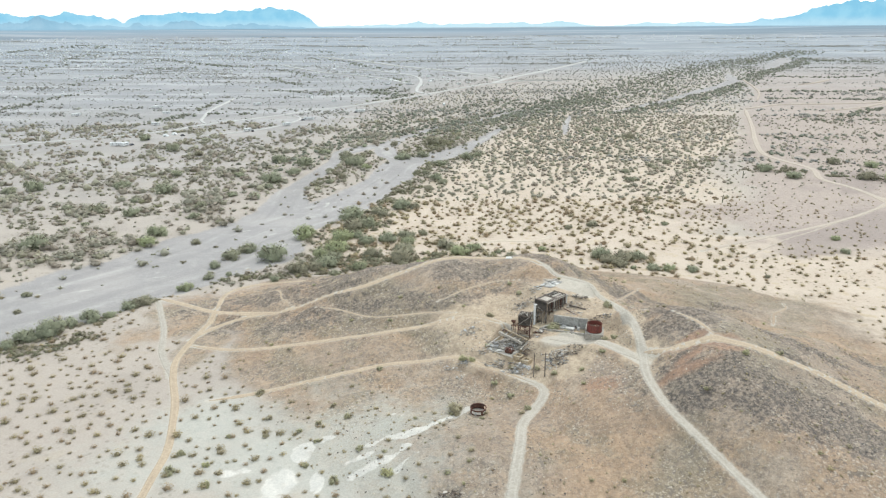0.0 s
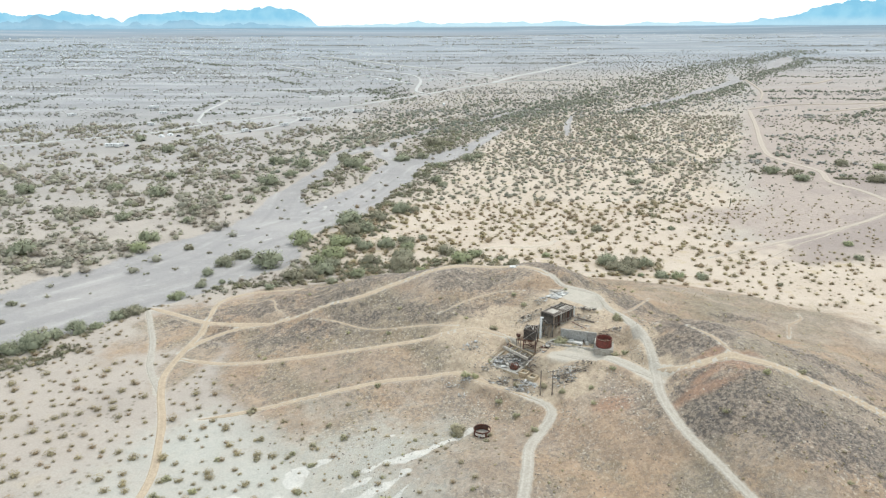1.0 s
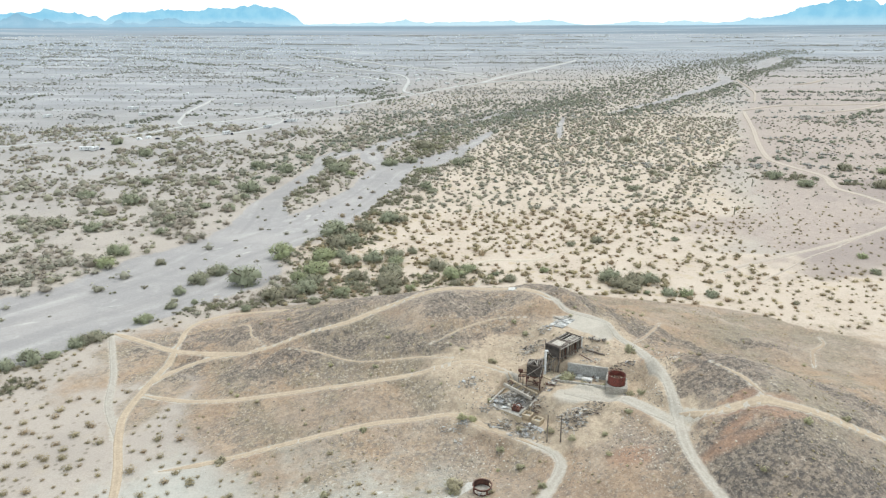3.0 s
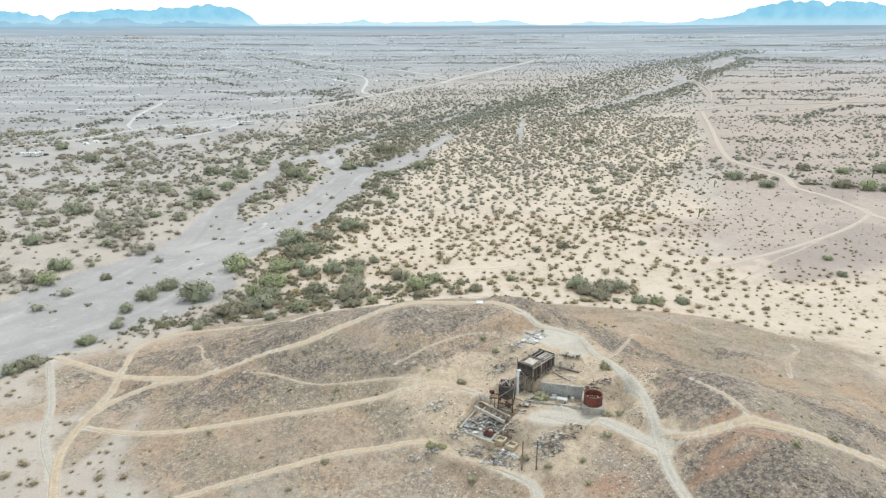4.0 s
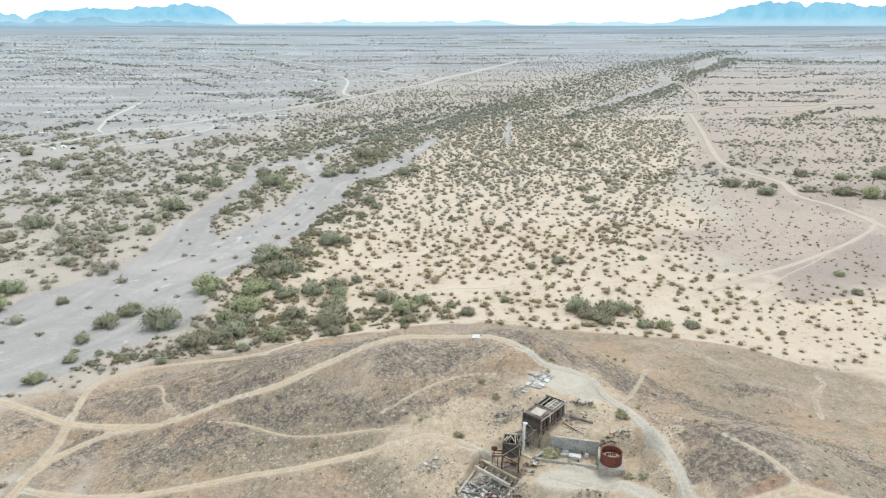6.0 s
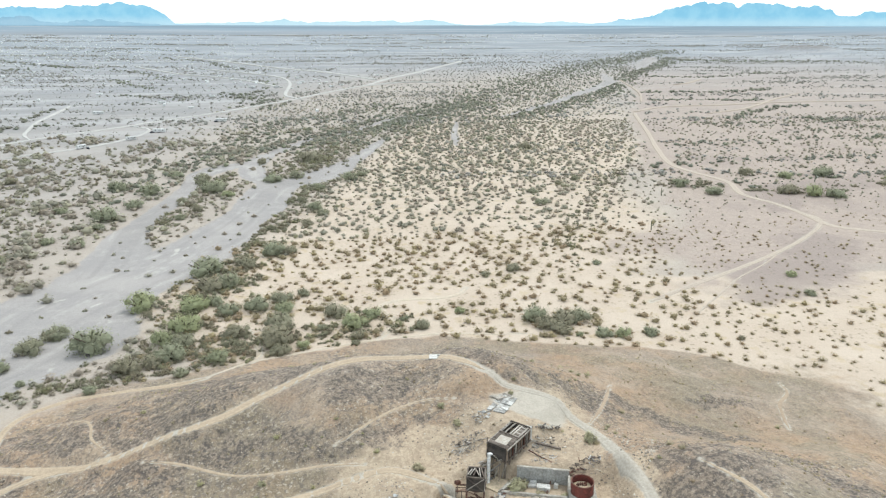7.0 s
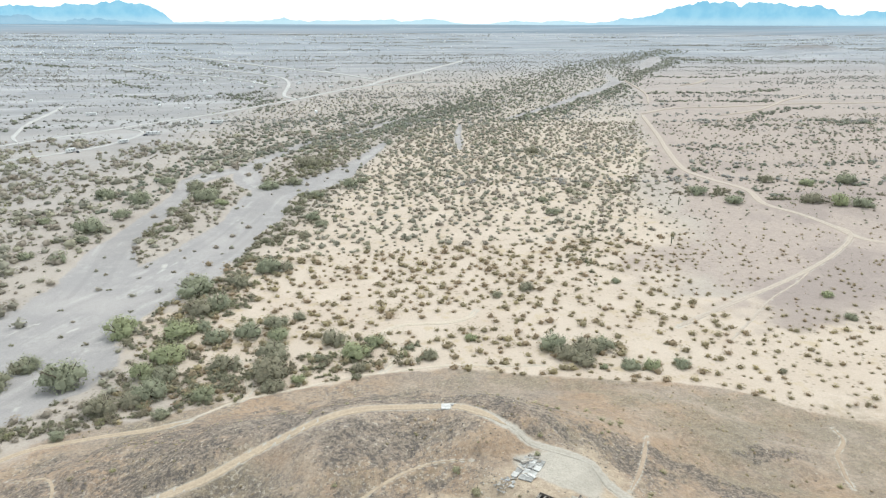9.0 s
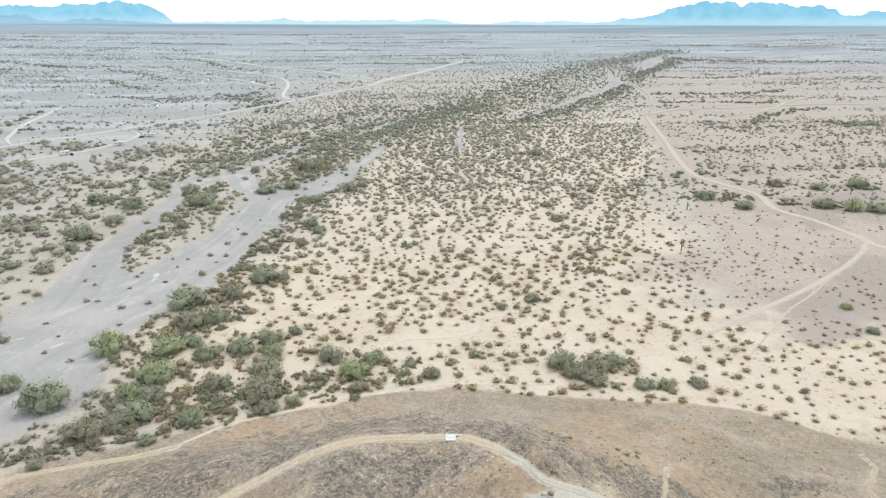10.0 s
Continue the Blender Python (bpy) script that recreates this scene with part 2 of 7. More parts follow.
    rocky = n.span(n.math("ADD", n.noise(0.07, 5, 0.6), n.math("MULTIPLY", zb[1], 0.18)), 0.42, 0.62)
    slope = n.mix(n.math("MULTIPLY", n.span(stones, 0.5, 0.58), n.math("MULTIPLY", n.math("ADD", n.math("MULTIPLY", rocky, 0.4), 0.15), n.math("SUBTRACT", 1.0, n.math("MULTIPLY", flow[2], 0.6)))), slope, (0.15, 0.132, 0.12))
    slope = n.mix(n.span(grit, 0.57, 0.66, 0, 0.6), slope, (0.47, 0.42, 0.35))
    strewn = n.math("MULTIPLY", n.span(n.math("ADD", n.noise(0.06, 4, 0.6), n.math("MULTIPLY", zb[1], 0.2)), 0.4, 0.65), n.math("SUBTRACT", 1.15, n.math("MULTIPLY", flow[2], 0.95)))
    slope = n.mix(n.math("MULTIPLY", n.span(n.noise(0.85, 3, 0.6), 0.54, 0.6), n.math("ADD", 0.1, n.math("MULTIPLY", strewn, 0.55))), slope, (0.17, 0.145, 0.125))
    slope = n.mix(n.math("MULTIPLY", n.span(n.noise(1.25, 3, 0.6), 0.57, 0.63), n.math("ADD", 0.12, n.math("MULTIPLY", strewn, 0.5))), slope, (0.5, 0.44, 0.36))
    slope = n.mix(n.math("MULTIPLY", n.span(n.math("ADD", far[1], wob), 0.2, 0.75), 0.85), slope, n.mix(n.span(stones, 0.42, 0.58), (0.525, 0.425, 0.31), (0.42, 0.33, 0.24)))
    col = n.mix(n.math("MULTIPLY", zone(za[2], 0.12, 0.9), n.span(za[2], 0.0, 0.12)), col, slope)
    dark = n.mix(n.span(n.noise(1.1, 4, 0.65), 0.42, 0.6), (0.085, 0.075, 0.07), (0.27, 0.22, 0.172))
    patch = n.math("ADD", zb[1], n.math("MULTIPLY", n.math("SUBTRACT", n.noise(0.24, 6, 0.68), 0.5), 3.6))
    col = n.mix(n.math("MULTIPLY", n.math("MULTIPLY", n.span(patch, 0.42, 0.8), n.span(zb[1], 0.03, 0.4)), 0.76), col, dark)
    col = n.mix(n.math("MULTIPLY", n.math("MULTIPLY", zone(zb[2], 0.15, 1.2), n.span(zb[2], 0.0, 0.1)), 0.85), col, n.mix(n.span(mid, 0.35, 0.65), (0.465, 0.46, 0.405), (0.415, 0.41, 0.362)))
    col = n.mix(n.math("MULTIPLY", zone(zc[0], 0.25, 1.0), 0.7), col, n.mix(n.span(stones, 0.42, 0.58), (0.37, 0.225, 0.145), (0.28, 0.175, 0.125)))
    # dry wash: grey sand with paler bars
    wash = n.mix(n.span(n.noise(0.03, 4), 0.45, 0.7), (0.318, 0.3, 0.287), (0.37, 0.345, 0.325))
    wash = n.mix(n.math("MULTIPLY", n.span(n.noise(0.16, 5, 0.7), 0.5, 0.62), 0.5), wash, (0.395, 0.37, 0.345))
    wash = n.mix(n.span(flow[0], 0.5, 0.72, 0, 0.4), wash, (0.265, 0.25, 0.238))
    wash = n.mix(n.math("MULTIPLY", n.span(flow[0], 0.42, 0.22, 0, 0.7), n.span(n.noise(0.05, 4, 0.6), 0.42, 0.62)), wash, (0.44, 0.415, 0.385))
    col = n.mix(zone(za[1]), col, wash)
    col = n.mix(n.math("MULTIPLY", zone(zc[1], 0.4, 0.75), 0.9), col, n.mix(n.span(mid, 0.35, 0.65), (0.62, 0.59, 0.53), (0.53, 0.51, 0.46)))
    col = n.mix(n.math("MULTIPLY", n.span(n.math("ADD", za[0], n.math("MULTIPLY", wob, 0.6)), 0.25, 0.8), 0.9), col,
                n.mix(n.span(mid, 0.35, 0.65), (0.5, 0.458, 0.39), (0.445, 0.408, 0.345)))
    col = n.mix(1.0, col, n.grey(fine, 0.25, 0.75, 0.89, 1.1), "MULTIPLY")
    n.bump(n.math("ADD", n.math("ADD", n.math("MULTIPLY", fine, n.math("ADD", 0.25, n.math("MULTIPLY", za[2], 0.75))), mid), n.math("MULTIPLY", stones, za[2])), 0.7, 0.35)
    return n.done(col)


GROUND = ground_material()


def road_material(name, c1, c2):
    n = Nodes(name, 0.95)
    f, m = n.noise(2.0, 5), n.noise(0.3, 4)
    ruts = attribute(n, "ruts")
    col = n.mix(n.span(m, 0.35, 0.65), c1, c2)
    col = n.mix(n.math("MULTIPLY", n.span(n.math("ADD", ruts[0], n.math("MULTIPLY", n.math("SUBTRACT", m, 0.5), 0.6)), 0.3, 0.8), 0.5), col,
                tuple(min(0.62, v * 1.1) for v in c1))
    col = n.mix(1.0, col, n.grey(f, 0.3, 0.7, 0.88, 1.1), "MULTIPLY")
    n.bump(f, 0.4, 0.05)
    return n.done(col)


TAN_DIRT = road_material("packed tan dirt", (0.445, 0.355, 0.256), (0.392, 0.31, 0.222))
GREY_DIRT = road_material("packed grey gravel dirt", (0.425, 0.385, 0.325), (0.38, 0.343, 0.287))
FAINT_DIRT = road_material("faint tan wheel tracks", (0.4, 0.362, 0.305), (0.37, 0.335, 0.285))
SAND_TRACK = road_material("soft cream sand track", (0.53, 0.46, 0.37), (0.49, 0.415, 0.32))
FAR_DIRT = road_material("pale grey dusty road", (0.5, 0.485, 0.458), (0.45, 0.436, 0.412))
WORN_DIRT = road_material("worn brown footpath soil", (0.405, 0.315, 0.228), (0.36, 0.28, 0.203))
PINK_DIRT = road_material("dusty pinkish track", (0.455, 0.385, 0.315), (0.415, 0.35, 0.29))


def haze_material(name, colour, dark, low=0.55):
    """Distant mountains, with miles of blue air painted in as glowing colour, paler at the foot."""
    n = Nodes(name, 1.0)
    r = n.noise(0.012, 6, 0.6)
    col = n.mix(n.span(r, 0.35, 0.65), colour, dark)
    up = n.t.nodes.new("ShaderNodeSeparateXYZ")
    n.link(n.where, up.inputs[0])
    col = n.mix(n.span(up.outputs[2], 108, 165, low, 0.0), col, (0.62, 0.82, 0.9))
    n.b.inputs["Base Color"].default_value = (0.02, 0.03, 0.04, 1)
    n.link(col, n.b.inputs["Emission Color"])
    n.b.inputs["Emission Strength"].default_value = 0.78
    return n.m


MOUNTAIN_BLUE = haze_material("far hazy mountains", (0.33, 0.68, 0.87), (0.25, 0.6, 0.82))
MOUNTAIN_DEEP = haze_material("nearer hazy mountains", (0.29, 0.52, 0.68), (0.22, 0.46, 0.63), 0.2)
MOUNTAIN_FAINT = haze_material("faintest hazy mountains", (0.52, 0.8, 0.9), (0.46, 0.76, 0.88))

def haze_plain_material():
    """The far plain, its blue air painted in as glowing colour: fine streaks of scrub and pale ground."""
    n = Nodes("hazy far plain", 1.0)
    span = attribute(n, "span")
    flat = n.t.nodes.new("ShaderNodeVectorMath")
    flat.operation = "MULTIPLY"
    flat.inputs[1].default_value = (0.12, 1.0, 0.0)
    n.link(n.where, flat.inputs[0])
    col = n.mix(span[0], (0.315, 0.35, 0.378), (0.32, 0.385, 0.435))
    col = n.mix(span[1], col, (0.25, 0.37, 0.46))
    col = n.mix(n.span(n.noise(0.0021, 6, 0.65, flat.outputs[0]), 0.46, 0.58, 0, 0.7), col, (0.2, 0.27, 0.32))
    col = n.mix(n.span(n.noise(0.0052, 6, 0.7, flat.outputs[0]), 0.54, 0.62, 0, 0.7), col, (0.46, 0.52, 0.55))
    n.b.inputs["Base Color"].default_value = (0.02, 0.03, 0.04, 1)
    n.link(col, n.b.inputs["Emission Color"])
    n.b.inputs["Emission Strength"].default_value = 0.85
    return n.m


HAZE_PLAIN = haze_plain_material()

# ---- the lie of the land ----


def lattice(ix, iy, seed):
    n = (ix * 374761393 + iy * 668265263 + seed * 974634777) & 0x7FFFFFFF
    n = ((n ^ (n >> 13)) * 1274126177) & 0x7FFFFFFF
    return ((n ^ (n >> 16)) & 0xFFFF) / 65535.0


def soft_noise(x, y, scale, seed=0):
    """Smooth noise of 0 to 1 with cells of that many metres."""
    u, v = np.asarray(x, float) / scale, np.asarray(y, float) / scale
    i, j = np.floor(u).astype(np.int64), np.floor(v).astype(np.int64)
    a, b = u - i, v - j
    a, b = a * a * (3 - 2 * a), b * b * (3 - 2 * b)
    return ((lattice(i, j, seed) * (1 - a) + lattice(i + 1, j, seed) * a) * (1 - b)
            + (lattice(i, j + 1, seed) * (1 - a) + lattice(i + 1, j + 1, seed) * a) * b)


def layers(x, y, scale, count, seed=0):
    return sum(soft_noise(x, y, scale / 2 ** k, seed + k) / 2 ** k for k in range(count)) / (2 - 2 ** (1 - count))


def ease(v, lo, hi):
    t = np.clip((v - lo) / (hi - lo), 0, 1)
    return t * t * (3 - 2 * t)


# rounded knolls that make up the hill: centre, two radii, turn, height
MOUNDS = [
    (64.1, 185.2, 29.1, 18.6, -0.81, 16.20),
    (34.8, 193.9, 15.0, 37.1, 0.13, 11.24),
    (94.4, 189.7, 33.6, 23.9, -0.16, 11.91),
    (-50.1, 251.5, 26.9, 15.0, 0.54, 8.72),
    (90.2, 130.5, 42.1, 29.0, 0.59, 10.63),
    (-5.2, 229.1, 14.9, 31.5, -0.45, 11.51),
    (35.0, 236.4, 41.0, 26.6, -0.27, 20.63),
    (9.7, 144.4, 39.1, 17.7, -0.44, 6.39),
    (67.8, 144.8, 15.0, 20.4, 0.42, 8.29),
    (-25.1, 194.2, 30.1, 21.3, -0.29, 5.18),
    (-28.4, 238.4, 31.8, 14.8, 0.86, 13.49),
    (10.6, 199.5, 15.0, 26.4, 0.14, 10.72),
    (70.0, 159.1, 40.8, 20.2, 0.11, 11.00),
    (130.6, 232.0, 42.1, 25.4, 0.98, 1.49),
    (88.3, 248.1, 30.4, 20.1, -0.76, 4.85),
]


def knolls(x, y):
    z = np.zeros_like(np.asarray(x, float))
    for cx, cy, a, b, turn, h in MOUNDS:
        c, s = math.cos(turn), math.sin(turn)
        u, v = ((x - cx) * c + (y - cy) * s) / a, (-(x - cx) * s + (y - cy) * c) / b
        z = z + h * np.exp(-u * u - v * v)
    return z


def open_land(x, y):
    """The plain: slightly higher to the east, and bent up far out to meet the horizon in the camera's view."""
    far = np.clip((np.hypot(x, y - 60) - 1100) / 3650, 0, 1)
    return 0.010 * np.clip(x, -400, 600) * ease(y, 300, 500) * (1 - far) + 99 * far ** 1.6


def smooth_line(points, step=2.0):
    """A curve through points (Catmull-Rom), resampled about every step metres."""
    p = [Vector(q).to_2d() for q in points]
    p = [p[0] * 2 - p[1], *p, p[-1] * 2 - p[-2]]
    out = []
    for a, b, c, d in zip(p, p[1:], p[2:], p[3:]):
        n = max(2, int((c - b).length / step))
        for k in range(n):
            t = k / n
            out.append(0.5 * (2 * b + (c - a) * t + (2 * a - 5 * b + 4 * c - d) * t * t + (3 * b - a - 3 * c + d) * t ** 3))
    out.append(p[-2])
    return np.array([(q.x, q.y) for q in out])


def line_distance(x, y, line, reach):
    """Distance of each place to a line of points, and the index of the nearest point; far places get a large distance."""
    d, near = np.full(x.shape, 1e6), np.zeros(x.shape, int)
    lo, hi = line.min(0) - reach, line.max(0) + reach
    inside = np.nonzero((x > lo[0]) & (x < hi[0]) & (y > lo[1]) & (y < hi[1]))[0]
    for part_of in np.array_split(inside, max(1, len(inside) * len(line) // 4000000 + 1)):
        dx = x[part_of, None] - line[None, :, 0]
        dy = y[part_of, None] - line[None, :, 1]
        q = dx * dx + dy * dy
        k = q.argmin(1)
        d[part_of], near[part_of] = np.sqrt(q[np.arange(len(k)), k]), k
    return d, near


ROADS = []


def road(label, half, points, material, bench=True, ruts=True):
    step = 1.5 if points[0][1] < 320 and abs(points[0][0]) < 170 else 6.0
    ROADS.append((label, half, smooth_line(points, step), material, bench, ruts))


road("tan dirt ridge road winding over the hill", 1.65, [(-112, 260), (-94.6, 249.6), (-82.7, 240.7), (-69, 234.6), (-53, 231.6), (-38, 229.5), (-28, 231),
     (-17, 236.5), (-5, 240), (8, 242), (18, 240.8), (25, 237.5), (29, 233), (33.5, 227)], TAN_DIRT)
road("pale gravel road running down past the mine ruin", 1.5, [(33.5, 227), (40, 221.9), (47, 216), (51.5, 208), (53.2, 197), (53.6, 186), (53.2, 174), (51.2, 161.8),
     (52.5, 149), (57, 137.7), (62.3, 125.2), (68, 112), (72, 95)], GREY_DIRT)
road("tan dirt road over the eastern knoll", 2.1, [(53.2, 173), (57.9, 168.6), (62.3, 167.1), (68, 166.4), (75.8, 162.4), (84.4, 159.6), (93.5, 158), (106, 152.3), (122, 146)], TAN_DIRT)
road("short spur of reddish dirt track", 0.8, [(64, 184), (66, 180), (68, 175), (69.5, 167)], TAN_DIRT)
road("grey gravel access road below the concrete wall", 2.5, [(52.1, 167.9), (49.2, 173.9), (45.6, 178.8), (40.2, 183.4), (34, 187), (30.5, 188)], GREY_DIRT)
road("upper terrace road cut along the slope", 1.3, [(-84, 215), (-64, 207.6), (-50.8, 204.5), (-31.6, 205), (-19.5, 203.6), (-0.5, 205.2), (8.1, 204.9), (14.9, 200.5), (19.5, 197)], TAN_DIRT)
road("lower terrace road cut along the slope", 1.25, [(-66, 178), (-50.3, 180.9), (-41.9, 182.7), (-33.3, 184), (-24.8, 185.6), (-12.8, 188.6), (-0.5, 188.6), (4.2, 187.2),
     (11.6, 181.6), (18.7, 177.6), (22.2, 174.5)], TAN_DIRT)
road("narrow grey track leading down the gully", 1.6, [(22.2, 174.5), (25.4, 171.5), (26.3, 167), (23.2, 161), (19.2, 153.3), (17.9, 145.6), (16.3, 137.9), (14.3, 129.3), (10, 112)], GREY_DIRT)
road("pale two rut track along the western flat", 1.3, [(-111, 258.4), (-102.3, 239.5), (-96.3, 225.6), (-91.5, 210.6), (-85.6, 199.6), (-82.5, 193)], FAINT_DIRT, False)
road("tan dirt track crossing the spur and flat", 1.4, [(-84.5, 246), (-83, 238), (-83, 228.5), (-84.4, 217.4), (-84.5, 205), (-82, 194.5), (-75.6, 178.4), (-71.8, 166.3), (-68.8, 154), (-68.3, 143),
     (-68, 130), (-70, 100)], TAN_DIRT, False)
road("curved dirt track round the foot of the spur", 1.25, [(-84.3, 243), (-84.5, 250), (-85.5, 259.9), (-83, 267), (-74, 273.5), (-63.3, 275.3), (-48.4, 276.7), (-38, 279)], TAN_DIRT, False)
road("faint sandy track along the foot of the hill", 0.7, [(-38, 279), (-28.4, 287.5), (-19.8, 290.9), (-10.1, 293), (0, 296.2), (7.2, 298), (14.6, 298.5), (28, 299.8), (38.1, 299.9), (51.2, 297.1), (64.6, 295.4)], SAND_TRACK, False)
road("sandy wheel track into the scrub", 1.3, [(14.6, 298.8), (18.6, 305.5), (21.4, 314.8), (18.3, 327.9), (25.6, 333.5), (41, 333.1), (49.6, 336.4), (54.1, 343.2)], SAND_TRACK, False)
road("sandy loop track among trees", 1.3, [(-29.9, 317.9), (-26, 306.3), (-23.6, 295.8), (-25.6, 288.8)], SAND_TRACK, False)
road("short dirt link between two tracks", 1.4, [(-85, 219), (-79.7, 226.7), (-70.5, 232), (-60, 232.6)], TAN_DIRT)
road("narrow footpath across the brown slope", 0.55, [(-42.9, 223.4), (-34.6, 220.9), (-29.5, 218.6), (-19.3, 213.5), (-11.5, 211.1), (-3.9, 210.4), (3.6, 208.4)], TAN_DIRT, True, False)
road("faint footpath up to the broken slab", 0.5, [(-2, 214.2), (4.9, 218.6), (12, 222.2), (18.2, 223), (25, 221)], TAN_DIRT, True, False)
road("faint winding path on the spur", 0.5, [(-73.8, 258), (-64, 252), (-60, 246), (-58.4, 240.4), (-52.8, 234)], TAN_DIRT, True, False)
road("short worn track down the northern slope", 0.6, [(69.2, 236), (60.8, 221.5), (54, 212)], WORN_DIRT, True, False)
road("faint pale path on the northern slope", 0.7, [(126, 246), (123.6, 239), (117, 233), (113.5, 226), (110, 219)], WORN_DIRT, False, False)
road("pale dirt road over the desert pavement", 1.5, [(120, 316), (129.5, 321.2), (150.2, 332.5), (178.8, 347.2), (200, 359.2), (226.2, 375.6), (250.6, 395), (262, 409), (261, 421)], PINK_DIRT, False)
road("long pale dirt road curving into the plain", 2.6, [(300, 372), (280, 382), (260.5, 396), (260, 418), (258, 442), (252, 466), (262, 499), (256, 533), (257, 570), (283, 646), (316, 732), (366, 872)], PINK_DIRT, False)
road("faint side track over the pink pavement", 2.4, [(440, 835), (514, 875), (615, 966), (696, 1031)], PINK_DIRT, False)
road("faint second wheel track beside the pavement road", 0.5, [(133, 303), (150, 318), (168, 334), (190, 349), (206, 362)], PINK_DIRT, False)
road("straight pale road on the far eastern plain", 3.0, [(366, 872), (428, 913), (502, 913), (585, 924), (717, 921), (850, 930), (1000, 925)], PINK_DIRT, False)
road("long pale dirt road on the western plain", 2.3, [(-420, 660), (-340, 716), (-294, 748), (-269, 796), (-232, 840), (-195, 886), (-159, 934), (-111, 993), (-65, 1070), (-27, 1128), (30, 1240), (85, 1322), (160, 1376), (224, 1362)], FAR_DIRT, False, False)
road("pale dirt track looping off the western road", 2.4, [(-262, 798), (-280, 835), (-289, 868), (-305, 949), (-311, 1024), (-321, 1119)], FAR_DIRT, False, False)
road("pale dirt track bending across the far plain", 3.4, [(-19, 1126), (-40, 1180), (-43, 1242), (-41, 1408), (-64, 1546), (-136, 1667), (-255, 1826)], FAR_DIRT, False, False)
road("pale track on the distant plain", 4.0, [(87, 1322), (141, 1461), (234, 1639), (382, 1941)], FAR_DIRT, False, False)
road("broad pale road on the distant plain", 5.0, [(-384, 2288), (-228, 2069), (-95, 1836), (36, 1633), (117, 1439)], FAR_DIRT, False, False)
road("pale curving track on the western plain", 3.2, [(-413, 1918), (-281, 1688), (-146, 1525), (-50, 1323)], FAR_DIRT, False, False)
road("short pale track on the pink plain", 3.0, [(590, 1206), (629, 1231), (693, 1302)], PINK_DIRT, False, False)
road("pale track beside the far wash", 1.8, [(545, 1321), (482, 1108), (421, 966)], PINK_DIRT, False, False)
road("pale dirt side track near the campers", 1.8, [(-195, 886), (-168, 850), (-172, 800), (-200, 745), (-250, 700)], FAR_DIRT, False, False)

# levelled pads: centre, half sizes, turn in degrees, height, width of the bank round it
PADS = [
    (39.6, 198.3, 7.5, 1.8, -19, 17.5, 8.0),
    (45.0, 189.6, 4.2, 3.0, -14, 14.4, 5.0),
    (38, 216, 6.5, 5.5, 40, 21.0, 5.0),
    (33.6, 187.6, 8.0, 2.4, -21, 14.1, 3.0),
    (36.5, 193.6, 5.6, 2.55, -19, 14.45, 0.6),
    (23.6, 194.6, 3.2, 3.2, -38, 13.6, 1.8),
    (28.8, 196.4, 2.6, 2.2, 44, 14.6, 1.6),
    (18.7, 190.1, 4.4, 5.2, -38.7, 10.9, 1.4),
    (22.8, 182.2, 3.2, 2.2, -38.7, 9.4, 2.0),
    (8.8, 162.3, 2.6, 2.6, 0, 5.5, 3.5),
]
WASHES = [
    ([(60, 740), (35, 660), (14, 610), (-6, 575), (-26, 556), (-34, 529), (-38, 499), (-48, 455), (-61, 417), (-71, 393), (-82, 376), (-98, 345), (-106, 318), (-121, 296), (-140, 272), (-155, 253), (-176, 230), (-218, 192), (-290, 120)],
     [3, 6, 7, 9, 17, 15, 15, 16, 17, 20, 27, 38, 37, 32, 25, 21, 21, 26, 36]),
    ([(-44, 672), (-52, 640), (-72, 625), (-84, 602), (-84, 572), (-88, 530), (-93, 495), (-98, 460), (-96, 428), (-94, 400), (-94, 380)], [7, 9, 11, 8, 8, 7, 7, 8, 11, 16, 20]),
    ([(-45, 660), (-50, 625), (-46, 595), (-34, 565)], [8, 10, 10, 9]),
    ([(146, 926), (87, 890), (33, 791), (-4, 755), (-34, 690), (-46, 655)], [2, 4, 5, 5, 6, 7]),
    ([(575, 1480), (526, 1323), (453, 1200), (378, 1097), (312, 999), (256, 931), (205, 870)], [5, 11, 11, 10, 9, 7, 3]),
    ([(150, 850), (147, 830), (134, 775), (124, 720), (117, 680)], [1, 3, 4, 4, 1]),
    ([(690, 1560), (719, 1614), (822, 1797), (931, 1984)], [6, 16, 20, 12]),
]


def graded(lo, hi, a, b, fine, grow):
    """Grid lines: fine between a and b, wider and wider beyond."""
    up, down = [b], [a]
    d = fine
    while up[-1] < hi:
        d *= grow
        up.append(up[-1] + d)
    d = fine
    while down[-1] > lo:
        d *= grow
        down.append(down[-1] - d)
    return np.array(down[::-1] + list(np.arange(a + fine, b - fine / 2, fine)) + up)


XS = graded(-3600, 3900, -112, 134, 1.0, 1.02)
YS = np.concatenate([graded(-2500, 112, 111, 112, 1.0, 1.06)[:-1], graded(112, 4900, 113, 290, 1.0, 1.016)[1:]])
XS, YS = np.union1d(XS, np.arange(8.5, 54, 1.0)), np.union1d(YS, np.arange(176.5, 224, 1.0))
GX, GY = (v.ravel() for v in np.meshgrid(XS, YS))
HILL = knolls(GX, GY)
GZ = HILL + open_land(GX, GY)
ON_HILL = ease(HILL, 0.4, 1.6)
GZ += ON_HILL * (2.2 * (layers(GX, GY, 16, 4, 5) - 0.5) + 0.5 * (layers(GX, GY, 3, 2, 9) - 0.5)) + (1 - ON_HILL) * 0.7 * (layers(GX, GY, 40, 3, 2) - 0.5)
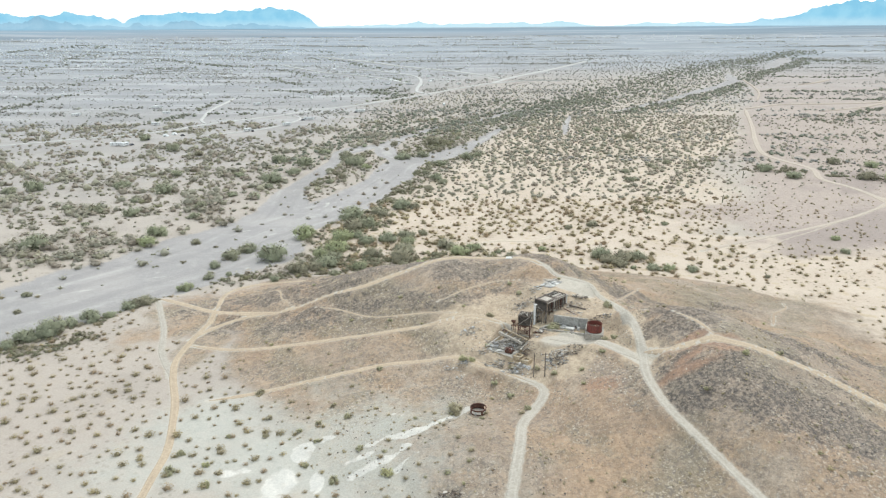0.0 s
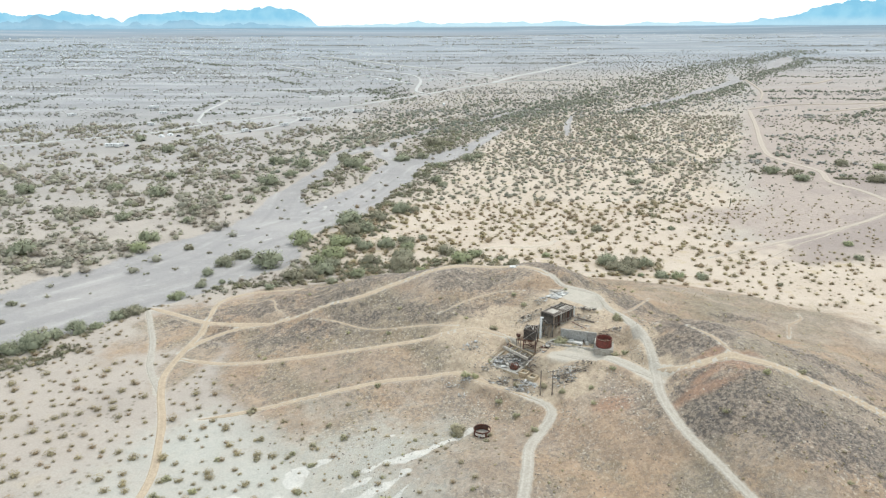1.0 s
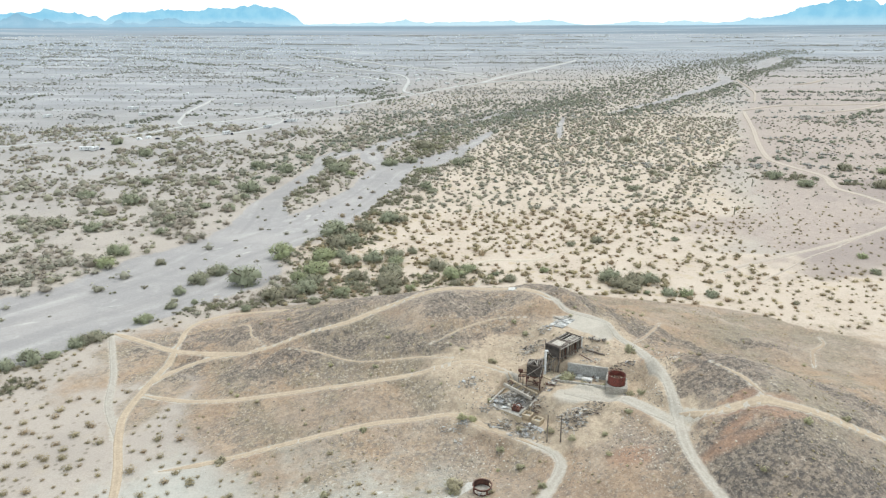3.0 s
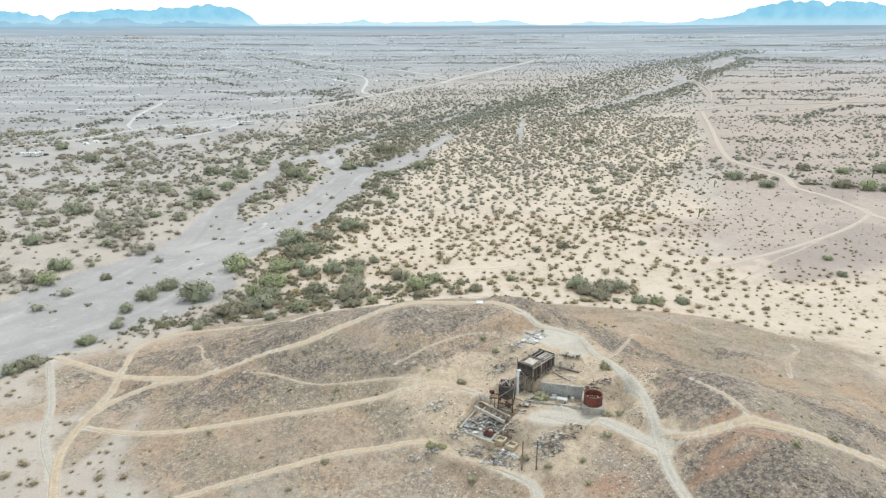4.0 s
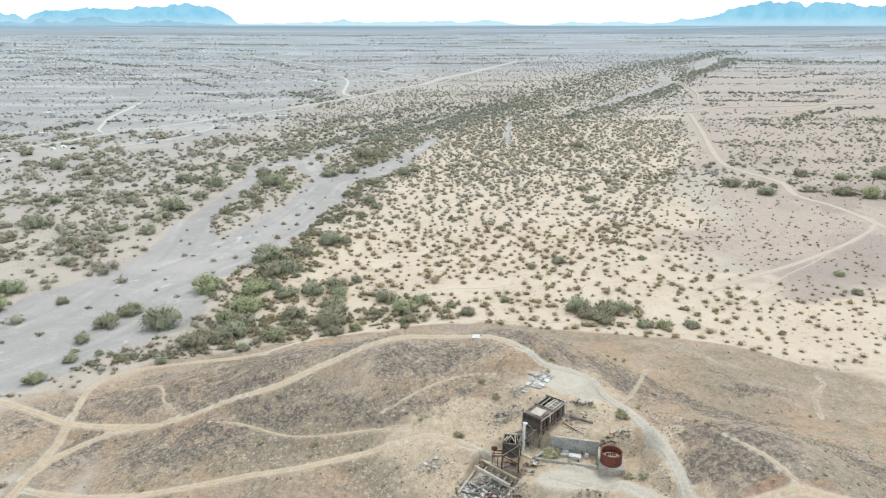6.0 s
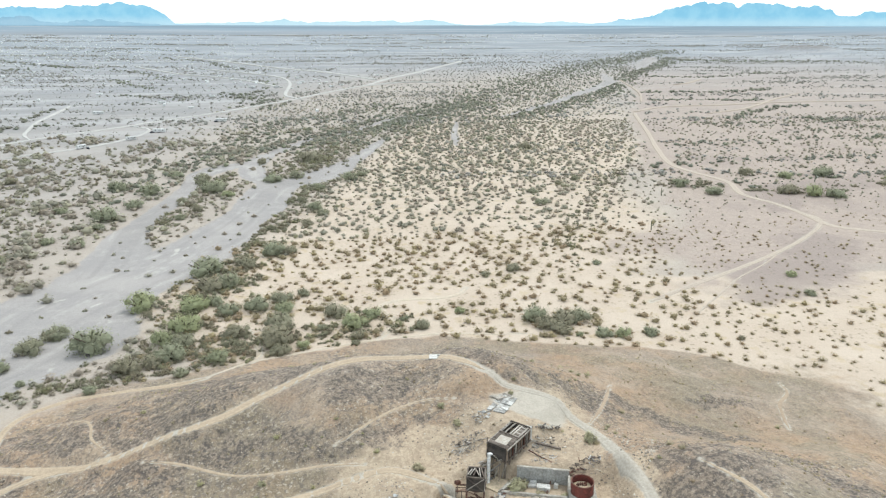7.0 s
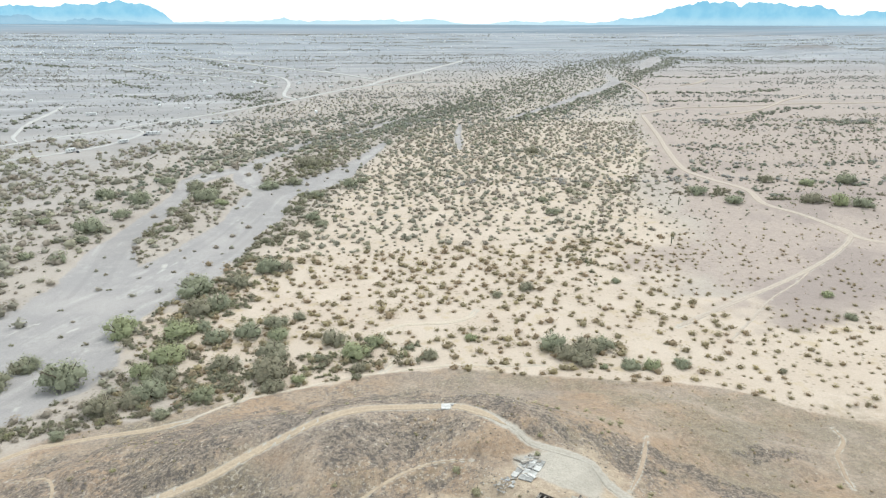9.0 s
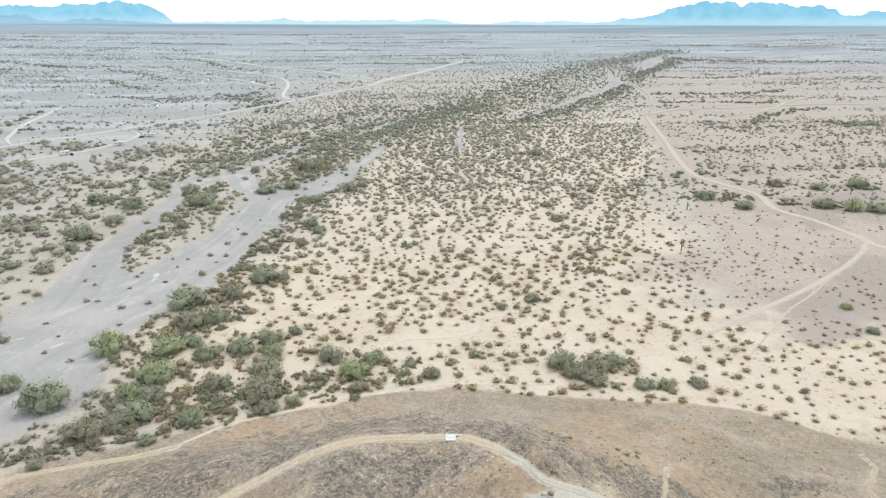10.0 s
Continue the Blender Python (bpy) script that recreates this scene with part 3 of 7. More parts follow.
# erosion gullies on the steeper sides
GZ -= ON_HILL * 0.8 * np.clip(1 - np.abs(layers(GX, GY, 22, 3, 31) - 0.5) * 9, 0, 1)
ROAD_MASK, CLEAR = np.zeros_like(GX), np.zeros_like(GX)
for label, half, line, material, bench, ruts in ROADS:
    dist, near = line_distance(GX, GY, line, half * 1.6 + 12)
    if bench:
        zl = knolls(line[:, 0], line[:, 1]) + open_land(line[:, 0], line[:, 1])
        k = np.exp(-np.linspace(-2, 2, 15) ** 2)
        zl = np.convolve(np.pad(zl, 7, mode="edge"), k / k.sum(), mode="valid")
        w = 1 - ease(dist, half * 0.9, half * 0.9 + 2.6)
        GZ = GZ * (1 - w) + (zl[near] - 0.1) * w
    CLEAR = np.maximum(CLEAR, 1 - ease(dist, half + 1, half * 1.6 + 3 + 0.004 * GY))
    if line[0][1] < 500:
        ROAD_MASK = np.maximum(ROAD_MASK, 0.85 - 0.85 * ease(dist, half * 0.5, half * 1.1 + 0.6))
for cx, cy, a, b, turn, z, bank in PADS:
    c, s = math.cos(radians(turn)), math.sin(radians(turn))
    u, v = np.abs((GX - cx) * c + (GY - cy) * s) - a, np.abs(-(GX - cx) * s + (GY - cy) * c) - b
    w = 1 - ease(np.hypot(np.maximum(u, 0), np.maximum(v, 0)), 0, bank)
    GZ = GZ * (1 - w) + (z + 0.15 * (layers(GX, GY, 4, 2, 3) - 0.5)) * w
ROAD_MASK = np.maximum(ROAD_MASK, 0.25 * (1 - ease(np.hypot((GX - 70.5) / 5.5, (GY - 166) / 3.2) + 0.6 * (layers(GX, GY, 6, 3, 47) - 0.5), 0.6, 1.2)))
ROAD_MASK = np.maximum(ROAD_MASK, 0.95 * (1 - ease(np.hypot(((GX - 41) * 0.77 - (GY - 214.5) * 0.64) / 9.5, ((GX - 41) * 0.64 + (GY - 214.5) * 0.77) / 5.6) + 0.5 * (layers(GX, GY, 6, 3, 44) - 0.5), 0.7, 1.2)))
ROAD_MASK = np.maximum(ROAD_MASK, 0.8 * (1 - ease(np.hypot((GX - 36.5) / 9.5, (GY - 187) / 4.8) + 0.6 * (layers(GX, GY, 6, 3, 45) - 0.5), 0.7, 1.2)))
# low mesa on the far eastern plain
MESA = np.exp(-(((GX - 1440) / 120) ** 2) ** 1.6 - ((GY - 2060) / 90) ** 2) * (0.8 + 0.5 * layers(GX, GY, 70, 3, 333))
GZ += 20 * MESA
WASH_MASK, FLOW = np.zeros_like(GX), np.zeros_like(GX)
for points, widths in WASHES:
    line = smooth_line(points, 4)
    wide = np.interp(np.linspace(0, 1, len(line)), np.linspace(0, 1, len(widths)), widths)
    dist, near = line_distance(GX, GY, line, 60)
    rag = dist / wide[near] + 0.5 * (layers(GX, GY, 26, 3, 17) - 0.5)
    inside = 1 - ease(rag, 0.85, 1.15)
    FLOW = np.where(inside > WASH_MASK, layers(near * 0.09 + 40, dist + 2.5 * layers(GX, GY, 30, 2, 19), 3.2, 3, 18), FLOW)
    WASH_MASK = np.maximum(WASH_MASK, inside)
WASH_MASK *= 1 - ON_HILL
GZ -= 1.1 * WASH_MASK
GRID_Z = GZ.reshape(len(YS), len(XS))


def ground_z(x, y):
    """Height of the ground at a place, or at arrays of places."""
    x, y = np.asarray(x, float), np.asarray(y, float)
    i, j = np.clip(np.searchsorted(XS, x) - 1, 0, len(XS) - 2), np.clip(np.searchsorted(YS, y) - 1, 0, len(YS) - 2)
    a, b = np.clip((x - XS[i]) / (XS[i + 1] - XS[i]), 0, 1), np.clip((y - YS[j]) / (YS[j + 1] - YS[j]), 0, 1)
    return ((GRID_Z[j, i] * (1 - a) + GRID_Z[j, i + 1] * a) * (1 - b) + (GRID_Z[j + 1, i] * (1 - a) + GRID_Z[j + 1, i + 1] * a) * b)


def grid_value(values, x, y):
    i, j = np.clip(np.searchsorted(XS, x), 0, len(XS) - 1), np.clip(np.searchsorted(YS, y), 0, len(YS) - 1)
    return values.reshape(len(YS), len(XS))[j, i]


def blotch(spots, soft=0.35, seed=40):
    """A mask from ragged ellipses: centre, radii, turn in degrees."""
    out = np.zeros_like(GX)
    rag = 0.9 * (layers(GX, GY, 9, 3, seed) - 0.5)
    for cx, cy, a, b, turn in spots:
        c, s = math.cos(radians(turn)), math.sin(radians(turn))
        r = np.hypot(((GX - cx) * c + (GY - cy) * s) / a, (-(GX - cx) * s + (GY - cy) * c) / b)
        out = np.maximum(out, 1 - ease(r + rag, 1 - soft, 1 + soft))
    return out


DARK_SPOTS = [(61, 181, 7, 7, 30), (67, 177, 6, 6, 0), (57.5, 178.5, 4, 4, 0), (58.6, 161.5, 4.5, 2.5, 10), (69, 153.5, 6, 5, -35), (75, 149.5, 8, 5, -35), (63, 149.5, 4, 3, 0), (58, 147, 5, 3, -20), (67, 144, 8, 4, -30),
              (80, 141, 13, 7, -30), (92, 138, 13, 8, -30), (88, 162, 5, 3, 0), (100, 156, 8, 4, 0), (125, 184, 12, 6, -20), (96, 176, 12, 5, -20), (84, 196, 14, 5, -20), (100, 233, 8, 3, 5), (70, 226, 12, 3, -35), (84, 215, 12, 3, -20)]
FAINT_SPOTS = [(-36, 238, 19, 8, 15), (-47, 219, 17, 8, -8), (-24, 223, 16, 7, 5), (-30, 253, 26, 10, 12), (-5, 252, 24, 9, 0), (25, 246, 26, 7, -6), (8, 232, 16, 8, 10), (40, 232, 14, 6, -18), (56, 226, 14, 6, -35),
               (66, 152, 18, 10, -30), (64, 183, 12, 9, 20), (5, 216, 14, 5, 0), (-60, 244, 12, 6, 20), (-32, 264, 30, 10, 14), (-58, 262, 20, 7, 14), (0, 272, 30, 13, 5), (28, 266, 24, 11, -5), (-15, 246, 26, 7, 12), (-78, 250, 12, 12, -20), (-92, 246, 9, 8, -30), (-76, 228, 6, 8, 0)]
DARK = np.maximum(blotch(DARK_SPOTS, 0.7), 0.82 * blotch(FAINT_SPOTS, 0.8, 43))
TAILING = blotch([(-38, 152, 50, 22, 8), (-62, 166, 22, 16, 0), (-20, 142, 32, 18, 0), (-16, 156, 20, 10, 35), (-14, 138, 14, 12, 0)], 1.0, 50) * (1 - ease(HILL, 4.5, 9.5))
channel, _ = line_distance(GX, GY, smooth_line([(-88, 190), (-90.3, 182.4), (-90.3, 173), (-90.6, 160.8), (-91, 148.1), (-92, 136.9), (-94, 118)], 1.0), 12)
RED = blotch([(62.5, 166, 6.5, 1.6, -18), (68, 163.4, 4, 1.6, -10), (59, 157, 8, 1.8, 0), (66, 169.6, 4, 1.4, 0), (40, 163, 5, 3, 0), (71, 160, 6, 2, -10), (68, 166.5, 9, 2.4, -8), (61, 161, 5, 1.6, 20)], 0.9, 60)
mud_line, _ = line_distance(GX, GY, smooth_line([(6.5, 164.2), (2.1, 160.8), (-1.6, 157.7), (-5.8, 154.9), (-9.4, 153.3), (-13.5, 152), (-18.1, 150.3)], 1.0), 12)
mud_side, _ = line_distance(GX, GY, smooth_line([(-9.2, 148), (-11.9, 145.5), (-15.2, 143.6), (-18.4, 141.6), (-21.1, 140.3)], 1.0), 12)
mud_low, _ = line_distance(GX, GY, smooth_line([(-6.4, 145), (-8.9, 142.9), (-10.8, 140.7)], 1.0), 12)
mud_rim, _ = line_distance(GX, GY, smooth_line([(-26, 156.4), (-29, 155.5), (-33.5, 153.5)], 1.0), 12)
rag = 2.2 * (layers((GX - GY) * 0.35, GX + GY, 5, 4, 70) - 0.5)
MUD = np.maximum.reduce([1 - ease(mud_line + rag, 0.5, 1.9), 1 - ease(mud_side + rag, 0.5, 1.7), 1 - ease(mud_low + rag, 0.3, 1.3), 1 - ease(mud_rim + rag, 0.3, 1.2),
                         blotch([(-34.4, 150.8, 2.9, 3.4, 10), (-37.5, 139.5, 4.6, 6.5, -10), (-29.3, 139, 1.8, 4.4, 10), (-41, 130, 6, 6, 0), (-49, 144.5, 4, 1.4, 10), (-20, 146, 4, 1.0, 25), (-12, 163, 5, 1.0, -20)], 0.35, 71)])
MUD = np.maximum(MUD, 0.3 * (1 - ease(channel + 4.0 * (layers(GX, GY, 7, 3, 72) - 0.5), 0.2, 1.6)))
MUD = MUD * (0.62 + 0.38 * ease(layers((GX - GY) * 0.4, GX + GY, 4, 4, 73), 0.32, 0.5))
bars = ease(layers((GX * 0.35 + GY * 0.94) * 0.22, GX * 0.94 - GY * 0.35, 5, 4, 80), 0.64, 0.8)
silt = blotch([(-112, 316, 6, 0.9, 12), (-122, 287, 4.5, 0.9, 20), (-103, 360, 5, 1.0, 42), (-88, 352, 6, 1.2, 60), (-70, 420, 2, 8, 8), (-62, 470, 2.2, 9, 0), (-50, 540, 2.4, 12, 10), (-112, 400, 1.4, 9, 14), (-150, 268, 8, 1.0, 30),
               (-58, 505, 5, 2, 40), (-44, 575, 4, 1.6, 60)], 0.5, 77)
MUD = np.maximum(MUD, 0.58 * silt * WASH_MASK)
MUD = np.maximum(MUD, bars * WASH_MASK * 0.5 * (GY < 640))
CREAM = ease(GX - (-0.55 * (GY - 310) * (GY < 360) - 55 + 0.32 * np.maximum(GY - 360, 0)), -25, 30) * (1 - ease(GX - (128 + 0.42 * np.maximum(GY - 330, 0) + 500 * (1 - ease(GY, 300, 345)) - 12 * np.sin(GY / 37)), -25, 30)) \
    * (1 - 0.65 * ease(GY, 560, 1100)) * ease(GY, 130, 230) * (0.75 + 0.25 * layers(GX, GY, 60, 3, 90))
CREAM = np.maximum(CREAM, (0.12 + 0.16 * (1 - ease(GY, 240, 380))) * (1 - ease(GY, 500, 900)) * (1 - ease(HILL, 0.5, 1.0)))
PINK = ease(GX - (128 + 0.42 * np.maximum(GY - 330, 0) - 40 * (layers(GX, GY, 80, 3, 95) - 0.4)), -10, 45) * ease(GY, 318, 360)
PINK = np.maximum(PINK, 0.75 * blotch([(205, 345, 65, 28, 25), (160, 385, 50, 22, 30)], 0.9, 96))
HILL_ZONE = np.maximum(ease(HILL, 0.3, 2.2), 0.8 * blotch([(-78, 252, 13, 20, -25), (-60, 262, 16, 13, 0), (-86, 238, 8, 16, -20), (-92, 238, 12, 26, -28), (-80, 214, 8, 20, -5), (-97, 250, 12, 14, -30)], 0.5, 57))


TOE = np.interp(GX, [-80, -53, -27, 3, 19, 33, 51, 66, 81, 96, 110, 120, 136, 165, 205], [277, 283, 290, 297, 300, 300, 294, 288, 283, 279, 274, 265, 250, 222, 185])
HILL_ZONE = np.maximum(HILL_ZONE, 0.9 * ease(TOE - GY + 5 * (layers(GX, GY, 14, 3, 58) - 0.5), -1.0, 3.0) * ease(GY, 215, 245) * ease(GX, -82, -70) * (1 - ease(GX, 150, 200)))


def zone_layer(mesh, name, r, g, b):
    a = mesh.attributes.new(name, "FLOAT_COLOR", "POINT")
    a.data.foreach_set("color", np.stack([r, g, b, np.ones_like(r)], -1).astype(np.float32).ravel())


def grid_mesh(name, x, y, z, columns):
    """A sheet of quads over rows of that many columns."""
    me = bpy.data.meshes.new(name)
    rows_ = len(x) // columns
    i = np.arange(len(x)).reshape(rows_, columns)
    q = np.stack([i[:-1, :-1], i[:-1, 1:], i[1:, 1:], i[1:, :-1]], -1).reshape(-1)
    me.vertices.add(len(x))
    me.vertices.foreach_set("co", np.stack([x, y, z], -1).astype(np.float32).ravel())
    me.loops.add(len(q))
    me.loops.foreach_set("vertex_index", q.astype(np.int32))
    me.polygons.add(len(q) // 4)
    me.polygons.foreach_set("loop_start", np.arange(0, len(q), 4, dtype=np.int32))
    me.polygons.foreach_set("use_smooth", np.ones(len(q) // 4, dtype=bool))
    me.update(calc_edges=True)
    return me


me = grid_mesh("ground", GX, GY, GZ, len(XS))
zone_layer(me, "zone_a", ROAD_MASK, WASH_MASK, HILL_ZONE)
# the mesa is coloured dark to imitate its shadowed slope
zone_layer(me, "zone_b", CREAM, np.maximum(np.clip(DARK, 0, 1) * HILL_ZONE, 0.7 * MESA), TAILING)
zone_layer(me, "zone_c", RED, MUD, PINK)
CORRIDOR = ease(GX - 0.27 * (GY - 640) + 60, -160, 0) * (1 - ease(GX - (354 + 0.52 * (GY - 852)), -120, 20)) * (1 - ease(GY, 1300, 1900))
# how strongly the painted haze tints the far ground colour
FAR_HAZE = (1 - 0.7 * CORRIDOR) * ease(np.hypot(GX, GY) + 480 * ease(-GX, 30, 160) * ease(GY, 250, 420), 600, 1900) * (1 - 0.6 * ease(GX - 0.36 * GY, -40, 120) * (1 - ease(GY, 1300, 2400)))
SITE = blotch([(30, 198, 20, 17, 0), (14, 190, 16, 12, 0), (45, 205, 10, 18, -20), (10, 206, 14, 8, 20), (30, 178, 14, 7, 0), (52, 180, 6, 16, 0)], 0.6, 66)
zone_layer(me, "zone_d", FAR_HAZE, SITE, ease(np.hypot(GX, GY), 1400, 3000))
VARNISH = blotch([(196, 338, 42, 20, 28), (228, 365, 26, 18, 40), (172, 316, 22, 9, 15), (300, 470, 60, 22, 20), (262, 440, 24, 9, 40)], 0.6, 97)
SMOOTH = np.maximum(ease(GX, 58, 74) * ease(GY, 190, 208), ease(GY - 238 - 0.1 * GX, 8, 24) * ease(GX, 20, 60))
zone_layer(me, "zone_e", FLOW, VARNISH, SMOOTH)
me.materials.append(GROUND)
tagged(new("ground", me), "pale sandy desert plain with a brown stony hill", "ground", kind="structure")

# tracks worn into the ground: a low crowned bed whose ragged sides sink into the soil
for label, half, line, material, bench, ruts in ROADS:
    way = np.gradient(line, axis=0)
    way /= np.linalg.norm(way, axis=1)[:, None] + 1e-9
    side = np.stack([way[:, 1], -way[:, 0]], -1)
    n = len(line)
    along = np.arange(n) * 1.7
    cross = np.array([-1.0, -0.8, -0.5, -0.2, 0.2, 0.5, 0.8, 1.0])
    w_left = half * (0.66 + 0.34 * soft_noise(along, along * 0, 11, 7)) * np.minimum(1, np.minimum(np.arange(n), np.arange(n)[::-1]) / 5 + 0.06)
    w_right = half * (0.66 + 0.34 * soft_noise(along, along * 0 + 50, 11, 8)) * np.minimum(1, np.minimum(np.arange(n), np.arange(n)[::-1]) / 5 + 0.06)
    off = np.where(cross[None] < 0, w_left[:, None], w_right[:, None]) * cross[None]
    px, py = line[:, :1] + side[:, :1] * off, line[:, 1:] + side[:, 1:] * off
    scale_up = 0.05 + 0.0015 * np.maximum(0, py - 300)
    lift = np.array([-0.25, 0.04, 0.02, 0.06, 0.06, 0.02, 0.04, -0.25]) + np.array([0, 1, 1, 1, 1, 1, 1, 0]) * scale_up
    pz = ground_z(px, py) + lift
    rm = grid_mesh("dirt_road", px.ravel(), py.ravel(), pz.ravel(), 8)
    rut = np.tile(np.array([0, 0.3, 1.0, 0.2, 0.2, 1.0, 0.3, 0]) * (1 if ruts else 0.3), n)
    zone_layer(rm, "ruts", rut, rut, rut)
    rm.materials.append(material)
    tagged(new("dirt_road", rm), label, "dirt road", kind="structure")


# ---- far mountains, a hazy backdrop ----
def range_mesh(name, profile, distance, material, label, seed, rough=1.0):
    """A mountain range on the horizon: compass angle and height angle of its crest, with foothills in front."""
    az = np.radians(np.arange(profile[0][0], profile[-1][0] + 0.01, 0.05))
    el = np.interp(np.degrees(az), [p[0] for p in profile], [p[1] for p in profile])
    jag = (layers(np.degrees(az) * 10, az * 0, 9, 6, seed) - 0.5) * 0.95 * rough * np.clip(el / 0.5, 0.1, 1)
    el = np.maximum(el + jag, -0.05)
    depth = np.linspace(1, 0, 9)
    a2, d2 = np.meshgrid(az, depth)
    h = np.radians(np.tile(el, (9, 1))) * distance * d2 ** (1.3 + 0.8 * (layers(np.degrees(a2) * 8, d2 * 12, 5, 3, seed + 3) - 0.5)) + 100
    h[-1] = 78
    r = distance - 90 * (1 - d2)
    m = grid_mesh(name, (np.sin(a2) * r).ravel(), (np.cos(a2) * r + 60).ravel(), h.ravel(), len(az))
    m.materials.append(material)
    tagged(new(name, m), label, "mountains", kind="structure")


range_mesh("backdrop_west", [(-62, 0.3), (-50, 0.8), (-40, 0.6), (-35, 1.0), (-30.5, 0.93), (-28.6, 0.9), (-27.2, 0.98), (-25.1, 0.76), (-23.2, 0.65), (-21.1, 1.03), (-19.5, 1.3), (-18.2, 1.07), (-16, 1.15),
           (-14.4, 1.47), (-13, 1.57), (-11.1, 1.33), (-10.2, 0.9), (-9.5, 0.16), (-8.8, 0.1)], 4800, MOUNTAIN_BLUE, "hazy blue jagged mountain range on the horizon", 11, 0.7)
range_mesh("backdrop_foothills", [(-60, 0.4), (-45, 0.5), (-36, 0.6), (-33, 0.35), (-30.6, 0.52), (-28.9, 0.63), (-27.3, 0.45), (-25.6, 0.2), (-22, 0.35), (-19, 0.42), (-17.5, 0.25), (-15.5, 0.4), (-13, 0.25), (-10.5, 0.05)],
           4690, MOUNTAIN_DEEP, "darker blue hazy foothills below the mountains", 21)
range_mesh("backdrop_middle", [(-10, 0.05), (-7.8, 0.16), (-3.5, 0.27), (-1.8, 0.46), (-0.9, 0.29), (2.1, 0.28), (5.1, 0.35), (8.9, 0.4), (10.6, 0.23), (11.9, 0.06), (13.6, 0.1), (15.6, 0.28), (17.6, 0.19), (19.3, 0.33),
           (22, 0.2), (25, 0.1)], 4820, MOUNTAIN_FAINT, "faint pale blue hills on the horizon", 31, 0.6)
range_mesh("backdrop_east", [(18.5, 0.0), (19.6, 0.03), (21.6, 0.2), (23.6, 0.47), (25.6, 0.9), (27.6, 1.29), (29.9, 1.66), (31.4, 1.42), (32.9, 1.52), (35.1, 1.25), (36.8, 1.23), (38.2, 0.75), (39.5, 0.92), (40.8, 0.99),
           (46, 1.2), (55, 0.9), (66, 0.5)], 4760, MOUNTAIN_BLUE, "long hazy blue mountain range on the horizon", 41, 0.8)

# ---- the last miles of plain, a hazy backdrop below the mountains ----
# added sheet just above the ground whose own glow stands in for haze
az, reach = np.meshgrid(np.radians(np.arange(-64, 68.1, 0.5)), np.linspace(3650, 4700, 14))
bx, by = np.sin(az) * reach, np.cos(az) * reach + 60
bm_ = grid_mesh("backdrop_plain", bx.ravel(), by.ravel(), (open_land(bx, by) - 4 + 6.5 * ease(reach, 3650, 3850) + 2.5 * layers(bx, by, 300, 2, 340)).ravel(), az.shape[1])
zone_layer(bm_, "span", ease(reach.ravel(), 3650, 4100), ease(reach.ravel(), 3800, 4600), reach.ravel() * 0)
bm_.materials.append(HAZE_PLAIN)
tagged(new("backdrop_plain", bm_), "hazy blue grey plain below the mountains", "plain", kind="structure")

# ---- building blocks ----


def part(name, bm, material, parent, label=""):
    """Links a bmesh as one mesh object under a thing or a part."""
    m = bpy.data.meshes.new(name)
    bm.to_mesh(m)
    bm.free()
    m.materials.append(material)
    ob = new(name, m)
    ob.parent = parent
    if label:
        tagged(ob, label)
    return ob


def thing(name, m, label, category, group="", kind=""):
    ob = new(name)
    ob.matrix_basis = m
    return tagged(ob, label, category, group, kind)


def slab(bm, size, at=(0, 0, 0), turn=(0, 0, 0), bevel=0.0, jitter=0.0):
    """A box with broken or bevelled edges, centred at a place."""
    g = bmesh.ops.create_cube(bm, size=1.0)["verts"]
    bmesh.ops.scale(bm, vec=size, verts=g)
    if bevel:
        es = list({e for v in g for e in v.link_edges})
        r = bmesh.ops.bevel(bm, geom=es, offset=bevel, segments=1, affect="EDGES")
        g = list({v for f in r["faces"] for v in f.verts} | {v for v in g if v.is_valid})
    if jitter:
        for v in g:
            v.co += Vector([random.uniform(-jitter, jitter) for _ in range(3)])
    bmesh.ops.transform(bm, matrix=pose(*at, *turn), verts=g)
    return g


def beam(bm, a, b, w, h=None, jitter=0.0):
    """A squared timber or bar from a to b."""
    a, b = Vector(a), Vector(b)
    g = bmesh.ops.create_cube(bm, size=1.0)["verts"]
    bmesh.ops.scale(bm, vec=(w, h or w, (b - a).length), verts=g)
    q = (b - a).to_track_quat("Z", "Y").to_matrix().to_4x4()
    bmesh.ops.transform(bm, matrix=Matrix.Translation((a + b) / 2) @ q, verts=g)
    return g


def rod(bm, a, b, r, r2=None, sides=10):
    """A round bar, tapered from r to r2."""
    a, b = Vector(a), Vector(b)
    g = bmesh.ops.create_cone(bm, cap_ends=True, segments=sides, radius1=r, radius2=r if r2 is None else r2, depth=(b - a).length)["verts"]
    q = (b - a).to_track_quat("Z", "Y").to_matrix().to_4x4()
    bmesh.ops.transform(bm, matrix=Matrix.Translation((a + b) / 2) @ q, verts=g)
    return g


def one(call, *args, **more):
    bm = bmesh.new()
    call(bm, *args, **more)
    return bm


